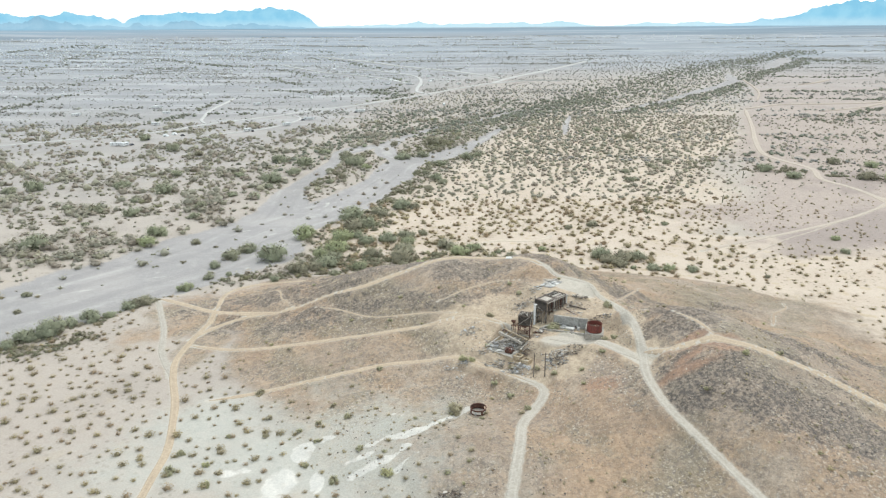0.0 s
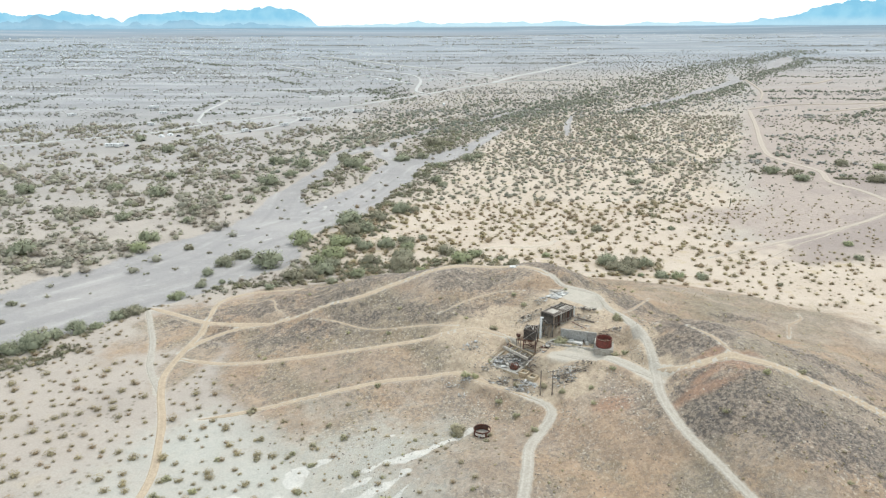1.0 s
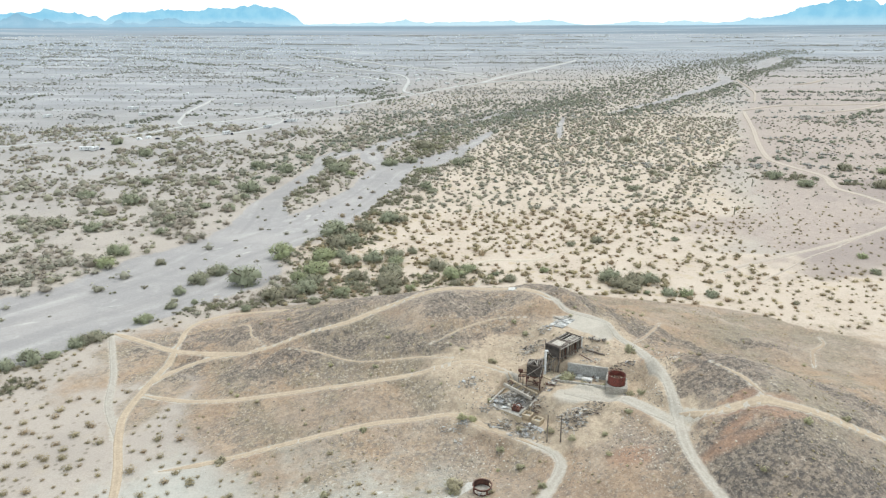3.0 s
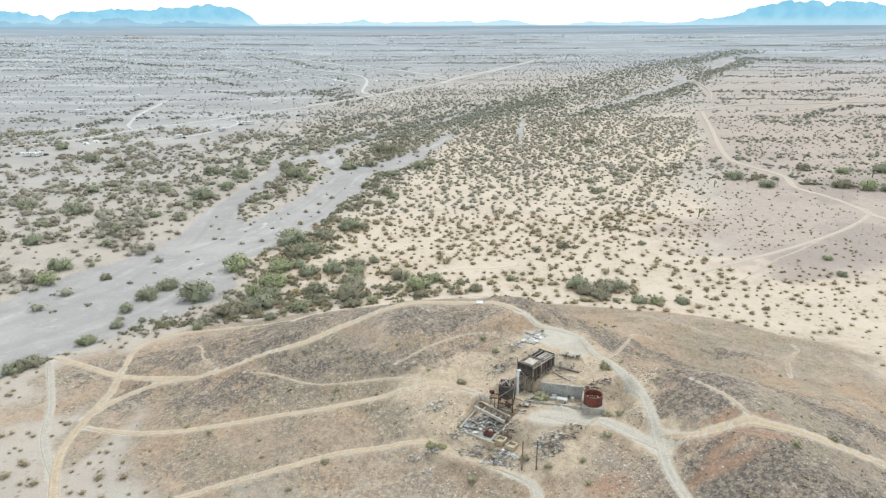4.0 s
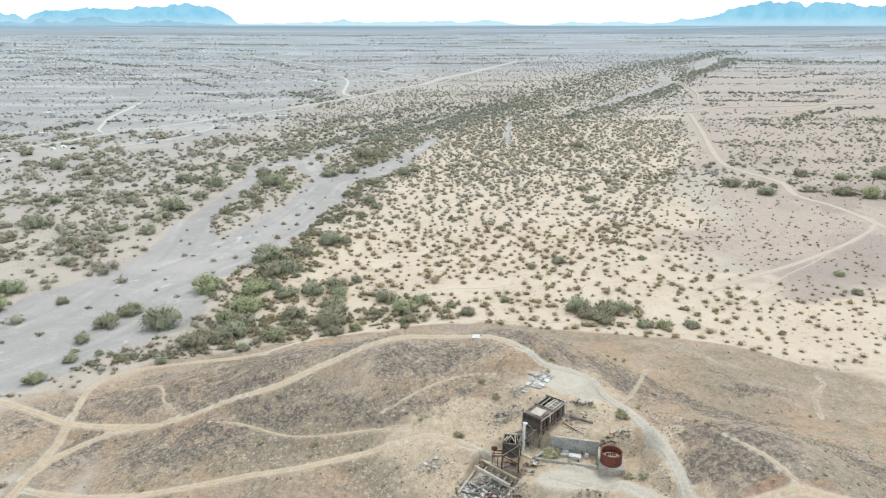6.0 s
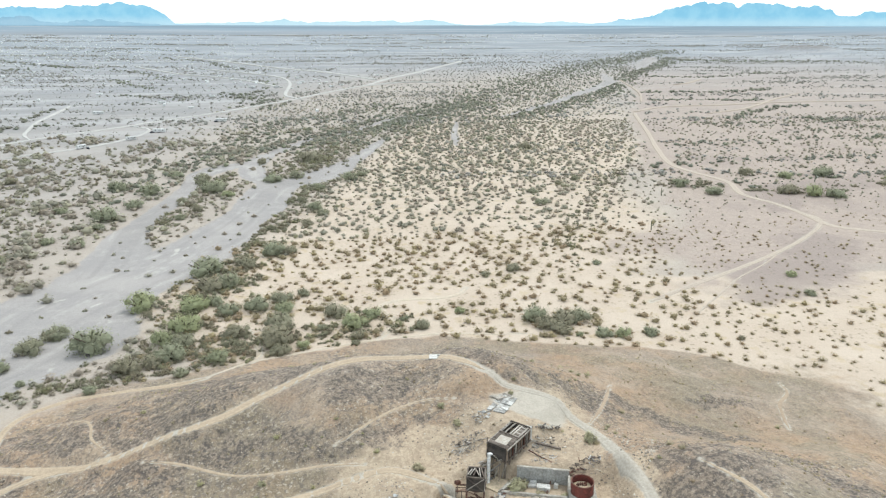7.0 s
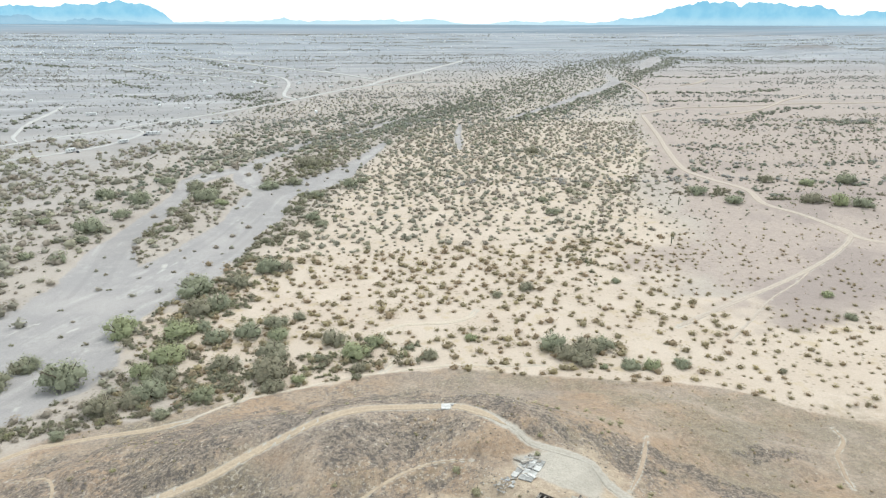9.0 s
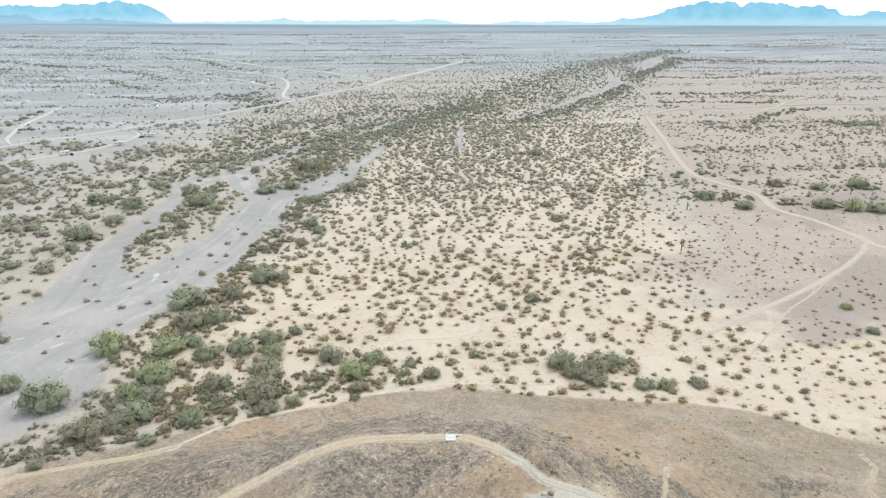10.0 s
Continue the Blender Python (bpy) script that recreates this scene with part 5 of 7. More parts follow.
def broken_slab():
    o = thing("broken_slab", on_ground(34.4, 215.4, 52), "broken white concrete slab strewn with panels", "concrete slab")
    rng = random.Random(5)
    for row in range(4):
        for col in range(3):
            w, d = 1.75 + rng.uniform(-0.15, 0.1), 1.3 + rng.uniform(-0.12, 0.08)
            part("slab_piece", one(slab, (w, d, 0.16), (-2.6 + row * 1.85 + rng.uniform(-0.08, 0.08), -1.6 + col * 1.42 + rng.uniform(-0.08, 0.08), 0.12 + rng.uniform(0, 0.06)),
                                   (rng.uniform(-2, 2), rng.uniform(-2, 2), rng.uniform(-4, 4)), 0.0, 0.04), WHITE_SLAB if (row + col) % 3 else GREY_CONCRETE, o)
    for k in range(14):
        part("loose_board", one(slab, (rng.uniform(0.8, 2.2), rng.uniform(0.15, 0.7), 0.08), (rng.uniform(-2.8, 4.2), rng.uniform(-1.8, 2.6), 0.3 + 0.03 * (k % 5)),
                                (rng.uniform(-5, 5), rng.uniform(-5, 5), rng.uniform(0, 180)), 0.0, 0.04), (WHITE_SLAB, GREY_WOOD, PALE_WOOD)[k % 3], o)
    o = thing("concrete_plate", on_ground(23.8, 238.0, -8, 0.05), "flat pale concrete plate beside the ridge road", "concrete plate")
    part("plate", one(slab, (3.4, 2.2, 0.22), (0, 0, 0.08), (0, 0, 0), 0.04, 0.03), WHITE_SLAB, o)
    part("anchor_box", one(slab, (0.5, 0.5, 0.3), (0.6, 0.2, 0.3), (0, 0, 10), 0.03), GREY_CONCRETE, o)


ore_bin()
tall_post()
hopper()
site_walls()
red_tank()
rusty_ring()
mill_ruin()
utility_pole(24.6, 175.9, 7.2, False)
utility_pole(27.4, 174.4, 7.0, True)
broken_slab()
GREYS = [GREY_WOOD, GREY_WOOD, PALE_WOOD, SCRAP, OLD_WOOD]
debris(25.6, 207.4, 46, 3.6, "heap of grey bleached timbers and scrap", GREYS, 1, 0.9)
debris(19.0, 180.4, 52, 4.0, "spill of grey timbers and sheet metal below the mill", GREYS, 2, 0.9)
debris(14.0, 182.2, 34, 3.0, "scattered dark timbers below the mill wall", GREYS, 3, 0.7)
debris(31.0, 177.6, 44, 3.4, "tangle of grey and dark timbers on the slope", [GREY_WOOD, OLD_WOOD, OLD_WOOD, SCRAP, WHITE_SLAB], 4, 0.9)
debris(35.2, 180.2, 34, 3.2, "scattered bleached branches and boards on the bank", [GREY_WOOD, GREY_WOOD, OLD_WOOD], 5, 0.5)
debris(1.4, 184.0, 12, 1.6, "small heap of white sheet scrap", [WHITE_SLAB, SCRAP, PALE_WOOD], 6, 0.7, 1.6)
debris(5.0, 183.6, 24, 2.4, "heap of scrap sheet and boards beside a bush", [SCRAP, WHITE_SLAB, GREY_WOOD], 7, 0.6)
debris(4.2, 180.0, 9, 1.5, "few white boards lying on the slope", [WHITE_SLAB, PALE_WOOD], 8, 0.3, 1.8)
debris(7.0, 196.2, 26, 3.0, "scatter of grey scrap on the rubble bank", [SCRAP, GREY_WOOD, PALE_WOOD], 9, 0.4, 1.3)
debris(16.0, 190.6, 60, 3.2, "heap of grey iron sheets inside the mill", [SCRAP, GREY_WOOD, SCRAP, WHITE_SLAB], 10, 1.0, 1.8, 0.25)
debris(19.6, 190.2, 150, 4.6, "jumble of fallen roof timbers inside the mill", [GREY_WOOD, OLD_WOOD, GREY_WOOD, SCRAP, PALE_WOOD], 11, 3.0, 2.8, 0.3)
debris(17.2, 188.6, 110, 4.4, "pale broken boards and sheets covering the mill floor", [PALE_WOOD, WHITE_SLAB, SCRAP, GREY_WOOD], 25, 1.4, 1.8, 0.35)
debris(21.8, 186.4, 60, 3.0, "broken timbers and iron beside the engine", [GREY_WOOD, RUST, PALE_WOOD, OLD_WOOD], 26, 1.2, 2.0, 0.2)
debris(40.2, 203.6, 22, 2.6, "scatter of grey boards above the retaining wall", GREYS, 12, 0.4, 1.8)
debris(46.6, 186.0, 18, 2.2, "loose boards and rubble beside the plinth", [GREY_WOOD, PALE_WOOD, WHITE_SLAB], 13, 0.4, 1.2)
debris(28.6, 192.6, 20, 1.8, "scrap iron and boards under the hopper", [RUST, SCRAP, GREY_WOOD], 14, 0.6, 1.6)
debris(27.4, 199.4, 30, 2.0, "leaning grey boards and bars beside the ore bin", [GREY_WOOD, PALE_WOOD, SCRAP, OLD_WOOD], 16, 1.6, 2.4)
debris(39.4, 199.0, 22, 3.2, "loose scrap and broken boards on the bank", [SCRAP, PALE_WOOD, GREY_WOOD, WHITE_SLAB], 17, 0.3, 1.2)
debris(26.0, 190.4, 34, 2.2, "jumble of grey scrap sheets below the hopper", [SCRAP, GREY_WOOD, PALE_WOOD, RUST], 18, 0.8, 1.6)
debris(29.6, 212.6, 24, 2.0, "pile of white broken boards near the slab", [WHITE_SLAB, PALE_WOOD, SCRAP], 19, 0.4, 1.4)
debris(30.6, 180.6, 40, 3.0, "grey and white scrap sheets strewn on the bank", [SCRAP, WHITE_SLAB, GREY_WOOD, OLD_WOOD], 21, 0.4, 1.6)
debris(21.6, 179.4, 46, 3.0, "heap of bent grey sheet metal below the mill", [SCRAP, SCRAP, GREY_WOOD, WHITE_SLAB], 22, 0.7, 1.8)
debris(12.4, 187.0, 26, 2.4, "grey boards spilling beside the mill wall", [GREY_WOOD, SCRAP, PALE_WOOD], 23, 0.6, 1.6)
debris(0.9, 131.0, 40, 2.6, "dark heap of rotten timbers on the slope", [OLD_WOOD, OLD_WOOD, GREY_WOOD], 24, 1.0, 2.2)
debris(47.6, 196.4, 26, 2.6, "dark scrap tangle on the rubble bank", [OLD_WOOD, SCRAP, OLD_WOOD, RUST], 20, 0.7, 1.6)
debris(44.8, 195.6, 12, 1.5, "dark burnt timbers behind the tank", [OLD_WOOD, OLD_WOOD, RUST], 15, 0.8, 1.6)


# ---- camp on the plain ----
def camper(length):
    o = thing("camper_trailer", Matrix(), "white camper trailer parked on the desert plain", "camper", "parked campers")
    part("body", one(slab, (length, 2.7, 3.0), (0, 0, 2.05), (0, 0, 0), 0.25), WHITE_PAINT, o)
    for x in (-length * 0.3, 0.0, length * 0.3):
        part("window", one(slab, (1.0, 0.06, 0.7), (x, -1.37, 2.35), (0, 0, 0), 0.02), DARK_GLASS, o)
    part("window", one(slab, (0.06, 1.5, 0.8), (length / 2 + 0.02, 0, 2.1), (0, 0, 0), 0.02), DARK_GLASS, o)
    part("door", one(slab, (0.75, 0.06, 1.8), (length * 0.15, -1.38, 1.6), (0, 0, 0), 0.02), SCRAP, o)
    part("roof_unit", one(slab, (0.9, 0.8, 0.3), (-0.5, 0, 3.68), (0, 0, 0), 0.06), WHITE_PAINT, o)
    part("drawbar", one(beam, (length / 2, 0, 0.6), (length / 2 + 1.2, 0, 0.5), 0.14), TYRE, o)
    for y in (-1.1, 1.1):
        for x in (-0.5, 0.4):
            part("wheel", one(rod, (x, y - 0.12, 0.35), (x, y + 0.12, 0.35), 0.36, None, 16), TYRE, o)
    return o


def car():
    o = thing("parked_car", Matrix(), "dark car parked beside the camp", "car", "parked cars")
    part("body", one(slab, (4.5, 1.8, 0.75), (0, 0, 0.75), (0, 0, 0), 0.15), CAR_DARK, o)
    part("cabin", one(slab, (2.5, 1.6, 0.65), (-0.2, 0, 1.4), (0, 0, 0), 0.22), DARK_GLASS, o)
    part("roof", one(slab, (2.0, 1.45, 0.08), (-0.2, 0, 1.75), (0, 0, 0), 0.03), CAR_DARK, o)
    for x in (-1.4, 1.4):
        for y in (-0.85, 0.85):
            part("wheel", one(rod, (x, y - 0.1, 0.34), (x, y + 0.1, 0.34), 0.34, None, 16), TYRE, o)
    return o


def dome_tent():
    o = thing("dome_tent", Matrix(), "white dome tent pitched on the plain", "tent", "white tents")
    bm = bmesh.new()
    bmesh.ops.create_uvsphere(bm, u_segments=20, v_segments=10, radius=1.0)
    for v in bm.verts:
        v.co = Vector((v.co.x * 3.2, v.co.y * 2.6, max(v.co.z, -0.05) * 2.7))
    part("canopy", bm, WHITE_PAINT, o)
    part("doorway", one(slab, (1.2, 0.1, 1.6), (0, -2.35, 0.8), (-15, 0, 0), 0.03), DARK_GLASS, o)
    return o


camper_a, camper_b, car_a, tent_a = camper(12.0), camper(9.0), car(), dome_tent()
spots_done = []


def park(model, spots):
    for k, (x, y, turn) in enumerate(spots):
        m = on_ground(x, y, turn)
        spots_done.append((x, y))
        if k == 0:
            model.matrix_basis = m
        else:
            copy_thing(model, m)


park(camper_a, [(-389.5, 988, 10), (-300, 656, 5), (-154, 830, -8), (-103, 901.5, 4), (-345, 1880, 20), (-101, 1336, 15), (-460, 905, 60), (-60, 1330, -30), (-395, 992, 80), (-258, 1010, 0)])
park(camper_b, [(-352, 919, 20), (-322, 804, -10), (-292.5, 655, 80), (-170.5, 783.5, 30), (-202, 741.5, 60), (-150, 1512, 20), (-205, 1120, 0), (30, 1320, 40), (-20, 1420, 10),
                (-454, 1919, 0), (-240, 1533, 47), (-196, 1087, 94), (-182, 1585, 141), (-153, 1527, 8), (-191, 1474, 55), (-98, 1334, 102), (-148, 1194, 149), (-471, 1758, 16), (-116, 1831, 63)])
park(tent_a, [(-277.5, 715.5, 0), (-272, 724.5, 30)])
park(car_a, [(-260.5, 716, 10), (-160.5, 827, 40), (-288, 659, 70), (-107.8, 898.5, 20), (-286, 690, 0), (-196, 739, 120)])

# ---- plants ----


def leaf_tuft(rng, out, q, leaf, jitter):
    """One kite shaped leaf tuft that faces outwards: four corners, each with the crown's outward direction."""
    n = (out * 0.3 + Vector((rng.gauss(0, jitter * 0.8), rng.gauss(0, jitter * 0.8), 1.0))).normalized()
    out = (out + Vector((0, 0, 0.45))).normalized()
    if n.dot(out) < 0.2:
        n = out
    a = n.orthogonal().normalized()
    a.rotate(Matrix.Rotation(rng.uniform(0, 6.28), 3, n))
    b = n.cross(a)
    w = leaf * rng.uniform(0.6, 1.4)
    return [(*p, *out) for p in (q - a * w, q - b * w * 0.7, q + a * w, q + b * w * 0.7)]


def core(rings, mid):
    """Quads between rings of points, with directions away from the middle."""
    out = []
    for low_, high_ in zip(rings, rings[1:]):
        for k in range(len(low_)):
            for p in (low_[k], low_[(k + 1) % len(low_)], high_[(k + 1) % len(low_)], high_[k]):
                out.append((*p, *(p - mid).normalized()))
    return out


def dome_cloud(rng, count, leaf):
    """Leaf tufts over the twiggy core of a rounded low shrub, about one unit in radius."""
    lumps = [(Vector((rng.gauss(0, 1), rng.gauss(0, 1), rng.uniform(-0.2, 1))).normalized(), rng.uniform(0.1, 0.3)) for _ in range(6)]
    sides = 7 if count > 30 else 5 if count > 8 else 4 if count else 3
    mid = Vector((0, 0, 0.2))
    rings = []
    small = 0.66 if count > 30 else 0.84 if count > 14 else 0.92
    for z, w in ((-0.05, 0.5), (0.42, 0.68), (0.76, 0.2)):
        ring = []
        for k in range(sides):
            a = 6.283 * k / sides
            out = Vector((math.cos(a) * w, math.sin(a) * w, z - 0.3)).normalized()
            f = (0.8 + sum(h * max(0.0, out.dot(d)) ** 4 for d, h in lumps) + rng.uniform(-0.1, 0.1)) * small
            ring.append(Vector((w * math.cos(a) * f, w * math.sin(a) * f, z * f)))
        rings.append(ring)
    verts = core(rings, mid)
    for k in range(count):
        out = Vector((rng.gauss(0, 1), rng.gauss(0, 1), rng.gauss(0.3, 0.9))).normalized()
        r = (0.74 + sum(h * max(0.0, out.dot(d)) ** 4 for d, h in lumps)) * (1.0 - 0.5 * rng.random() ** 1.3)
        q = Vector((out.x * r, out.y * r, max(0.4 + out.z * r * 0.72, rng.uniform(0.03, 0.15))))
        verts += leaf_tuft(rng, (q - mid).normalized(), q, leaf, 0.45)
    return np.array(verts)


def leaf_cloud(rng, count, lobes, leaf, tall, loose=0.5):
    """Leaf tufts of a unit crown laid over uneven rounded lobes."""
    c = []
    for k in range(lobes):
        a, d = 6.28 * (k + rng.uniform(-0.3, 0.3)) / lobes * 2.4, rng.uniform(0.15, 0.62)
        r = rng.uniform(0.26, 0.42)
        c.append((Vector((d * math.cos(a), d * math.sin(a), rng.uniform(0.12, 0.66 - 0.35 * d))), r))
    verts = []
    heart = Vector((0, 0, 0.1))
    for mid, r in c:
        rings = [[mid + Vector((math.sqrt(1 - h * h) * math.cos(1.047 * k), math.sqrt(1 - h * h) * math.sin(1.047 * k), h)) * r * rng.uniform(0.42, 0.64) for k in range(6)]
                 for h in (-0.5, 0.3, 0.95)]
        for ring in rings:
            for p in ring:
                p.z = max(p.z, 0.0) * tall
        verts += core(rings, mid * 0.5 + heart * 0.5)
    for k in range(count):
        mid, r = c[k % lobes]
        out = Vector((rng.gauss(0, 1), rng.gauss(0, 1), rng.gauss(0.25, 1))).normalized()
        q = mid + out * r * (1.12 - 0.55 * rng.random() ** 1.4)
        q.z = max(q.z, rng.uniform(0.02, 0.1)) * tall
        verts += leaf_tuft(rng, (out * 0.55 + (q - heart).normalized() * 0.45).normalized(), q, leaf, loose)
    return np.array(verts)


def cloud_mesh(name, verts, material):
    m = bpy.data.meshes.new(name)
    m.from_pydata(verts[:, :3].tolist(), [], [tuple(range(4 * k, 4 * k + 4)) for k in range(len(verts) // 4)])
    m.normals_split_custom_set_from_vertices(verts[:, 3:].tolist())
    m.materials.append(material)
    return m


def stem_mesh(name, rng, count, thick, tall):
    bm = bmesh.new()
    for k in range(count):
        a = rng.uniform(0, 6.28)
        r = rng.uniform(0.3, 0.75)
        elbow = Vector((0.4 * r * math.cos(a), 0.4 * r * math.sin(a), tall * rng.uniform(0.3, 0.45)))
        tip = Vector((r * math.cos(a + 0.3), r * math.sin(a + 0.3), tall * rng.uniform(0.6, 0.95)))
        rod(bm, (0.06 * math.cos(a), 0.06 * math.sin(a), -0.12), elbow, thick, thick * 0.65, 5)
        rod(bm, elbow, tip, thick * 0.65, thick * 0.2, 5)
    m = bpy.data.meshes.new(name)
    bm.to_mesh(m)
    bm.free()
    m.materials.append(STEM)
    return m


plant_rng = random.Random(77)
TREE_CROWNS = [cloud_mesh("crown", leaf_cloud(plant_rng, 1550, 17, 0.036, 1.0, 1.0), TREE_LEAF) for _ in range(6)]
TREE_STEMS = [stem_mesh("trunk", plant_rng, 6, 0.05, 0.8) for _ in range(3)]
BUSH_CROWNS = [cloud_mesh("foliage", leaf_cloud(plant_rng, 420, 9, 0.075, 1.0), BUSH_LEAF) for _ in range(6)]
BUSH_STEMS = [stem_mesh("stems", plant_rng, 8, 0.03, 0.9) for _ in range(3)]


def plant(kind, x, y, r, k):
    tree = kind == "tree"
    green = ("grey green palo verde tree with a rounded crown", "dense olive green desert tree beside the wash", "low spreading grey green mesquite thicket")[k % 3]
    brown = ("olive brown creosote bush with open stems", "small dry creosote bush on stony ground", "sparse yellowish green desert bush")[k % 3]
    o = thing("desert_tree" if tree else "creosote_bush", on_ground(x, y, (k * 67) % 360, -0.02) @ Matrix.Diagonal((r, r, r * (0.8 + 0.25 * ((k * 7) % 5) / 4), 1)),
              green if tree else brown, "tree" if tree else "bush", "trees along the wash" if tree else "creosote bushes")
    for nm, m in (("trunk" if tree else "stems", (TREE_STEMS if tree else BUSH_STEMS)[k % 3]), ("crown" if tree else "foliage", (TREE_CROWNS if tree else BUSH_CROWNS)[k % 6])):
        p = new(nm, m)
        p.parent = o


# x, y, crown radius
wash_trees = [
    (-50.4, 379.2, 8.4), (-45.7, 356.9, 6.3), (-39.7, 360.9, 5.5), (-34.9, 385.3, 5.5), (-24.3, 400.9, 6.2), (-16.9, 402.3, 4.3),
    (-69.2, 343.6, 6.9), (-77.1, 309.3, 7.7), (-92.3, 322.9, 4.7), (-62.7, 289.4, 5), (-55.9, 293.4, 4.3), (-51.4, 296.6, 5.4),
    (-55.5, 308.6, 4.3), (-49.4, 319.5, 6.6), (-48.9, 305.9, 4.5), (-49.4, 338.3, 6.7), (-42.9, 341.5, 3.6), (-37.3, 331.2, 4.2),
    (-32, 311.2, 4.6), (-26.5, 334.3, 5.4), (-18.4, 340.3, 5.1), (-16.7, 330, 4.5),
]
sand_trees = [
    (-10.4, 344.8, 2.8), (-18.3, 315.9, 5.7), (-18.5, 302, 6.4), (-17.2, 295, 4.2), (-10.1, 297.5, 2.6), (-36.1, 291.9, 3.9),
    (-45.7, 282.9, 2.8), (1.2, 323.6, 4.7), (7.1, 312.5, 5.6), (14, 319.7, 4), (8.1, 301.5, 2.7), (25.3, 314.6, 1.9),
    (31.1, 306, 3.1), (-3.7, 311.8, 2.1), (-69.9, 277.5, 2.4), (70.6, 306.5, 5.4), (73.4, 299.8, 4.8), (79.6, 301.4, 5.4),
    (77.4, 294.5, 4.6), (86.6, 304.0, 4.8), (81.9, 289.9, 1.5), (89.9, 289, 3.5),
]
sand_trees2 = [
    (96.9, 287.9, 3.2), (106.7, 288.1, 3.2), (46.5, 318.1, 2.4), (64.9, 355, 2.3), (78.2, 360.1, 3.5), (116.5, 361.1, 2.1),
    (192, 333.4, 2.7), (185.2, 312, 2.7), (134.5, 278.4, 1.5), (-67.7, 543.6, 9.2), (-78.9, 575.9, 6.8), (-98, 593.1, 6.3),
    (-105.8, 543.3, 7.9), (-128.7, 559.3, 6.7), (-108, 508.9, 6), (-117.9, 483.1, 8.2), (-82.5, 517.8, 4), (-76.6, 475.5, 3.6),
    (-70.4, 492.1, 3.8), (-57.2, 527.8, 4.7), (-44.1, 642, 4.7), (-32.2, 570.8, 6.7), (-15.9, 580.6, 5.3),
]
mid_trees = [
    (-4, 482.8, 5.1), (-1.5, 536.7, 4.5), (-12.2, 504.4, 3.5), (-9.5, 451.2, 3.9), (-0.1, 470.1, 3.8), (19.8, 559.7, 5.8),
    (28.2, 572.9, 4.8), (-8.6, 636.4, 8.4), (125.4, 468.8, 4.6), (129.2, 496.6, 3.6), (152.7, 517.3, 3.1), (168.1, 528, 4),
    (226.9, 495.6, 6.1), (236, 470.7, 6.2), (281.3, 464.2, 6.5), (293, 454.5, 6.5), (302.9, 449.1, 6.2), (286.6, 517.4, 5.2),
    (306.9, 504.8, 6), (335.4, 503.6, 7.4), (170.6, 655.5, 5.9), (152.6, 704, 4.9),
]
left_trees = [
    (-145.4, 348.3, 5.5), (-144.5, 331, 5.2), (-98, 311.8, 5.2), (-94.3, 321.1, 3.4), (-99.4, 284.2, 2.8), (-91.4, 287.3, 1.9),
    (-114.7, 253.5, 4.4), (-104.5, 270.4, 3.5), (-122.3, 336.2, 2.8), (-175.6, 390.6, 5.6), (-181.3, 451.9, 7.2), (-193.2, 510.5, 5.6),
    (-215.2, 469.6, 6.1), (-142.4, 406.6, 4.4), (-133.3, 439.4, 4), (-116.1, 431.3, 3.9), (-146, 504, 4.6), (-205.7, 596.4, 5.2),
    (-236.6, 623.9, 7), (-287.6, 689.8, 6.7), (-115.1, 463, 3.5), (-223.4, 674.1, 5.3),
]
row_trees = [
    (-140.8, 220.5, 5.8), (-135.4, 225.1, 6.2), (-133.4, 233.9, 5.5), (-127, 237.9, 5), (-121.9, 241.5, 4.6), (-118.3, 249.7, 4.7),
    (-114, 254.9, 3.3), (-144.5, 214.8, 4.4), (-152.6, 212.8, 6.7), (-165.4, 264.7, 3.6), (-282.8, 456.6, 6.9), (-272.5, 464.8, 7.8),
    (-221, 407.8, 5.3), (-199.9, 398.3, 5.8), (-189.2, 427.4, 5.3), (-138.1, 383.8, 4.7), (-194.8, 326.1, 8.1), (-192.6, 369.5, 3.7),
    (-215.1, 317.4, 6.3), (-162, 221.7, 6), (-159.1, 246.9, 2), (-101.1, 298.8, 3.2),
]
TREES = wash_trees + sand_trees + sand_trees2 + mid_trees + left_trees + row_trees
for k, (x, y, r) in enumerate(TREES):
    plant("tree", x, y, r * (1.22 if k < len(TREES) - len(row_trees) else 0.75 + 0.4 * ((k * 7) % 5) / 4), k)
BUSHES = [(-52.0, 180.1, 1.5), (-18.4, 184.9, 1.1), (-25.1, 163.7, 1.2), (-46.4, 167.2, 1.1), (-32.4, 162.2, 1.0), (-13.1, 139.6, 1.6), (-25.4, 139.4, 1.4), (-54.5, 139.3, 1.2), (-33.0, 146, 1.1),
          (-20.3, 149.1, 1.1), (-31.6, 154.4, 1.0), (-37.0, 159.8, 0.9), (-64.8, 144.6, 1.6), (-64.5, 152.0, 1.3), (-57.0, 147.3, 1.1), (-55.0, 159.3, 0.9), (-29.7, 170.0, 0.9), (-45.5, 159.0, 1.0), (-17.1, 209.7, 1.0),
          (3.2, 164.2, 2.6), (32.4, 194.8, 2.4), (36.0, 191.9, 1.1), (50.0, 202.4, 1.6), (45.8, 184.4, 1.3)]
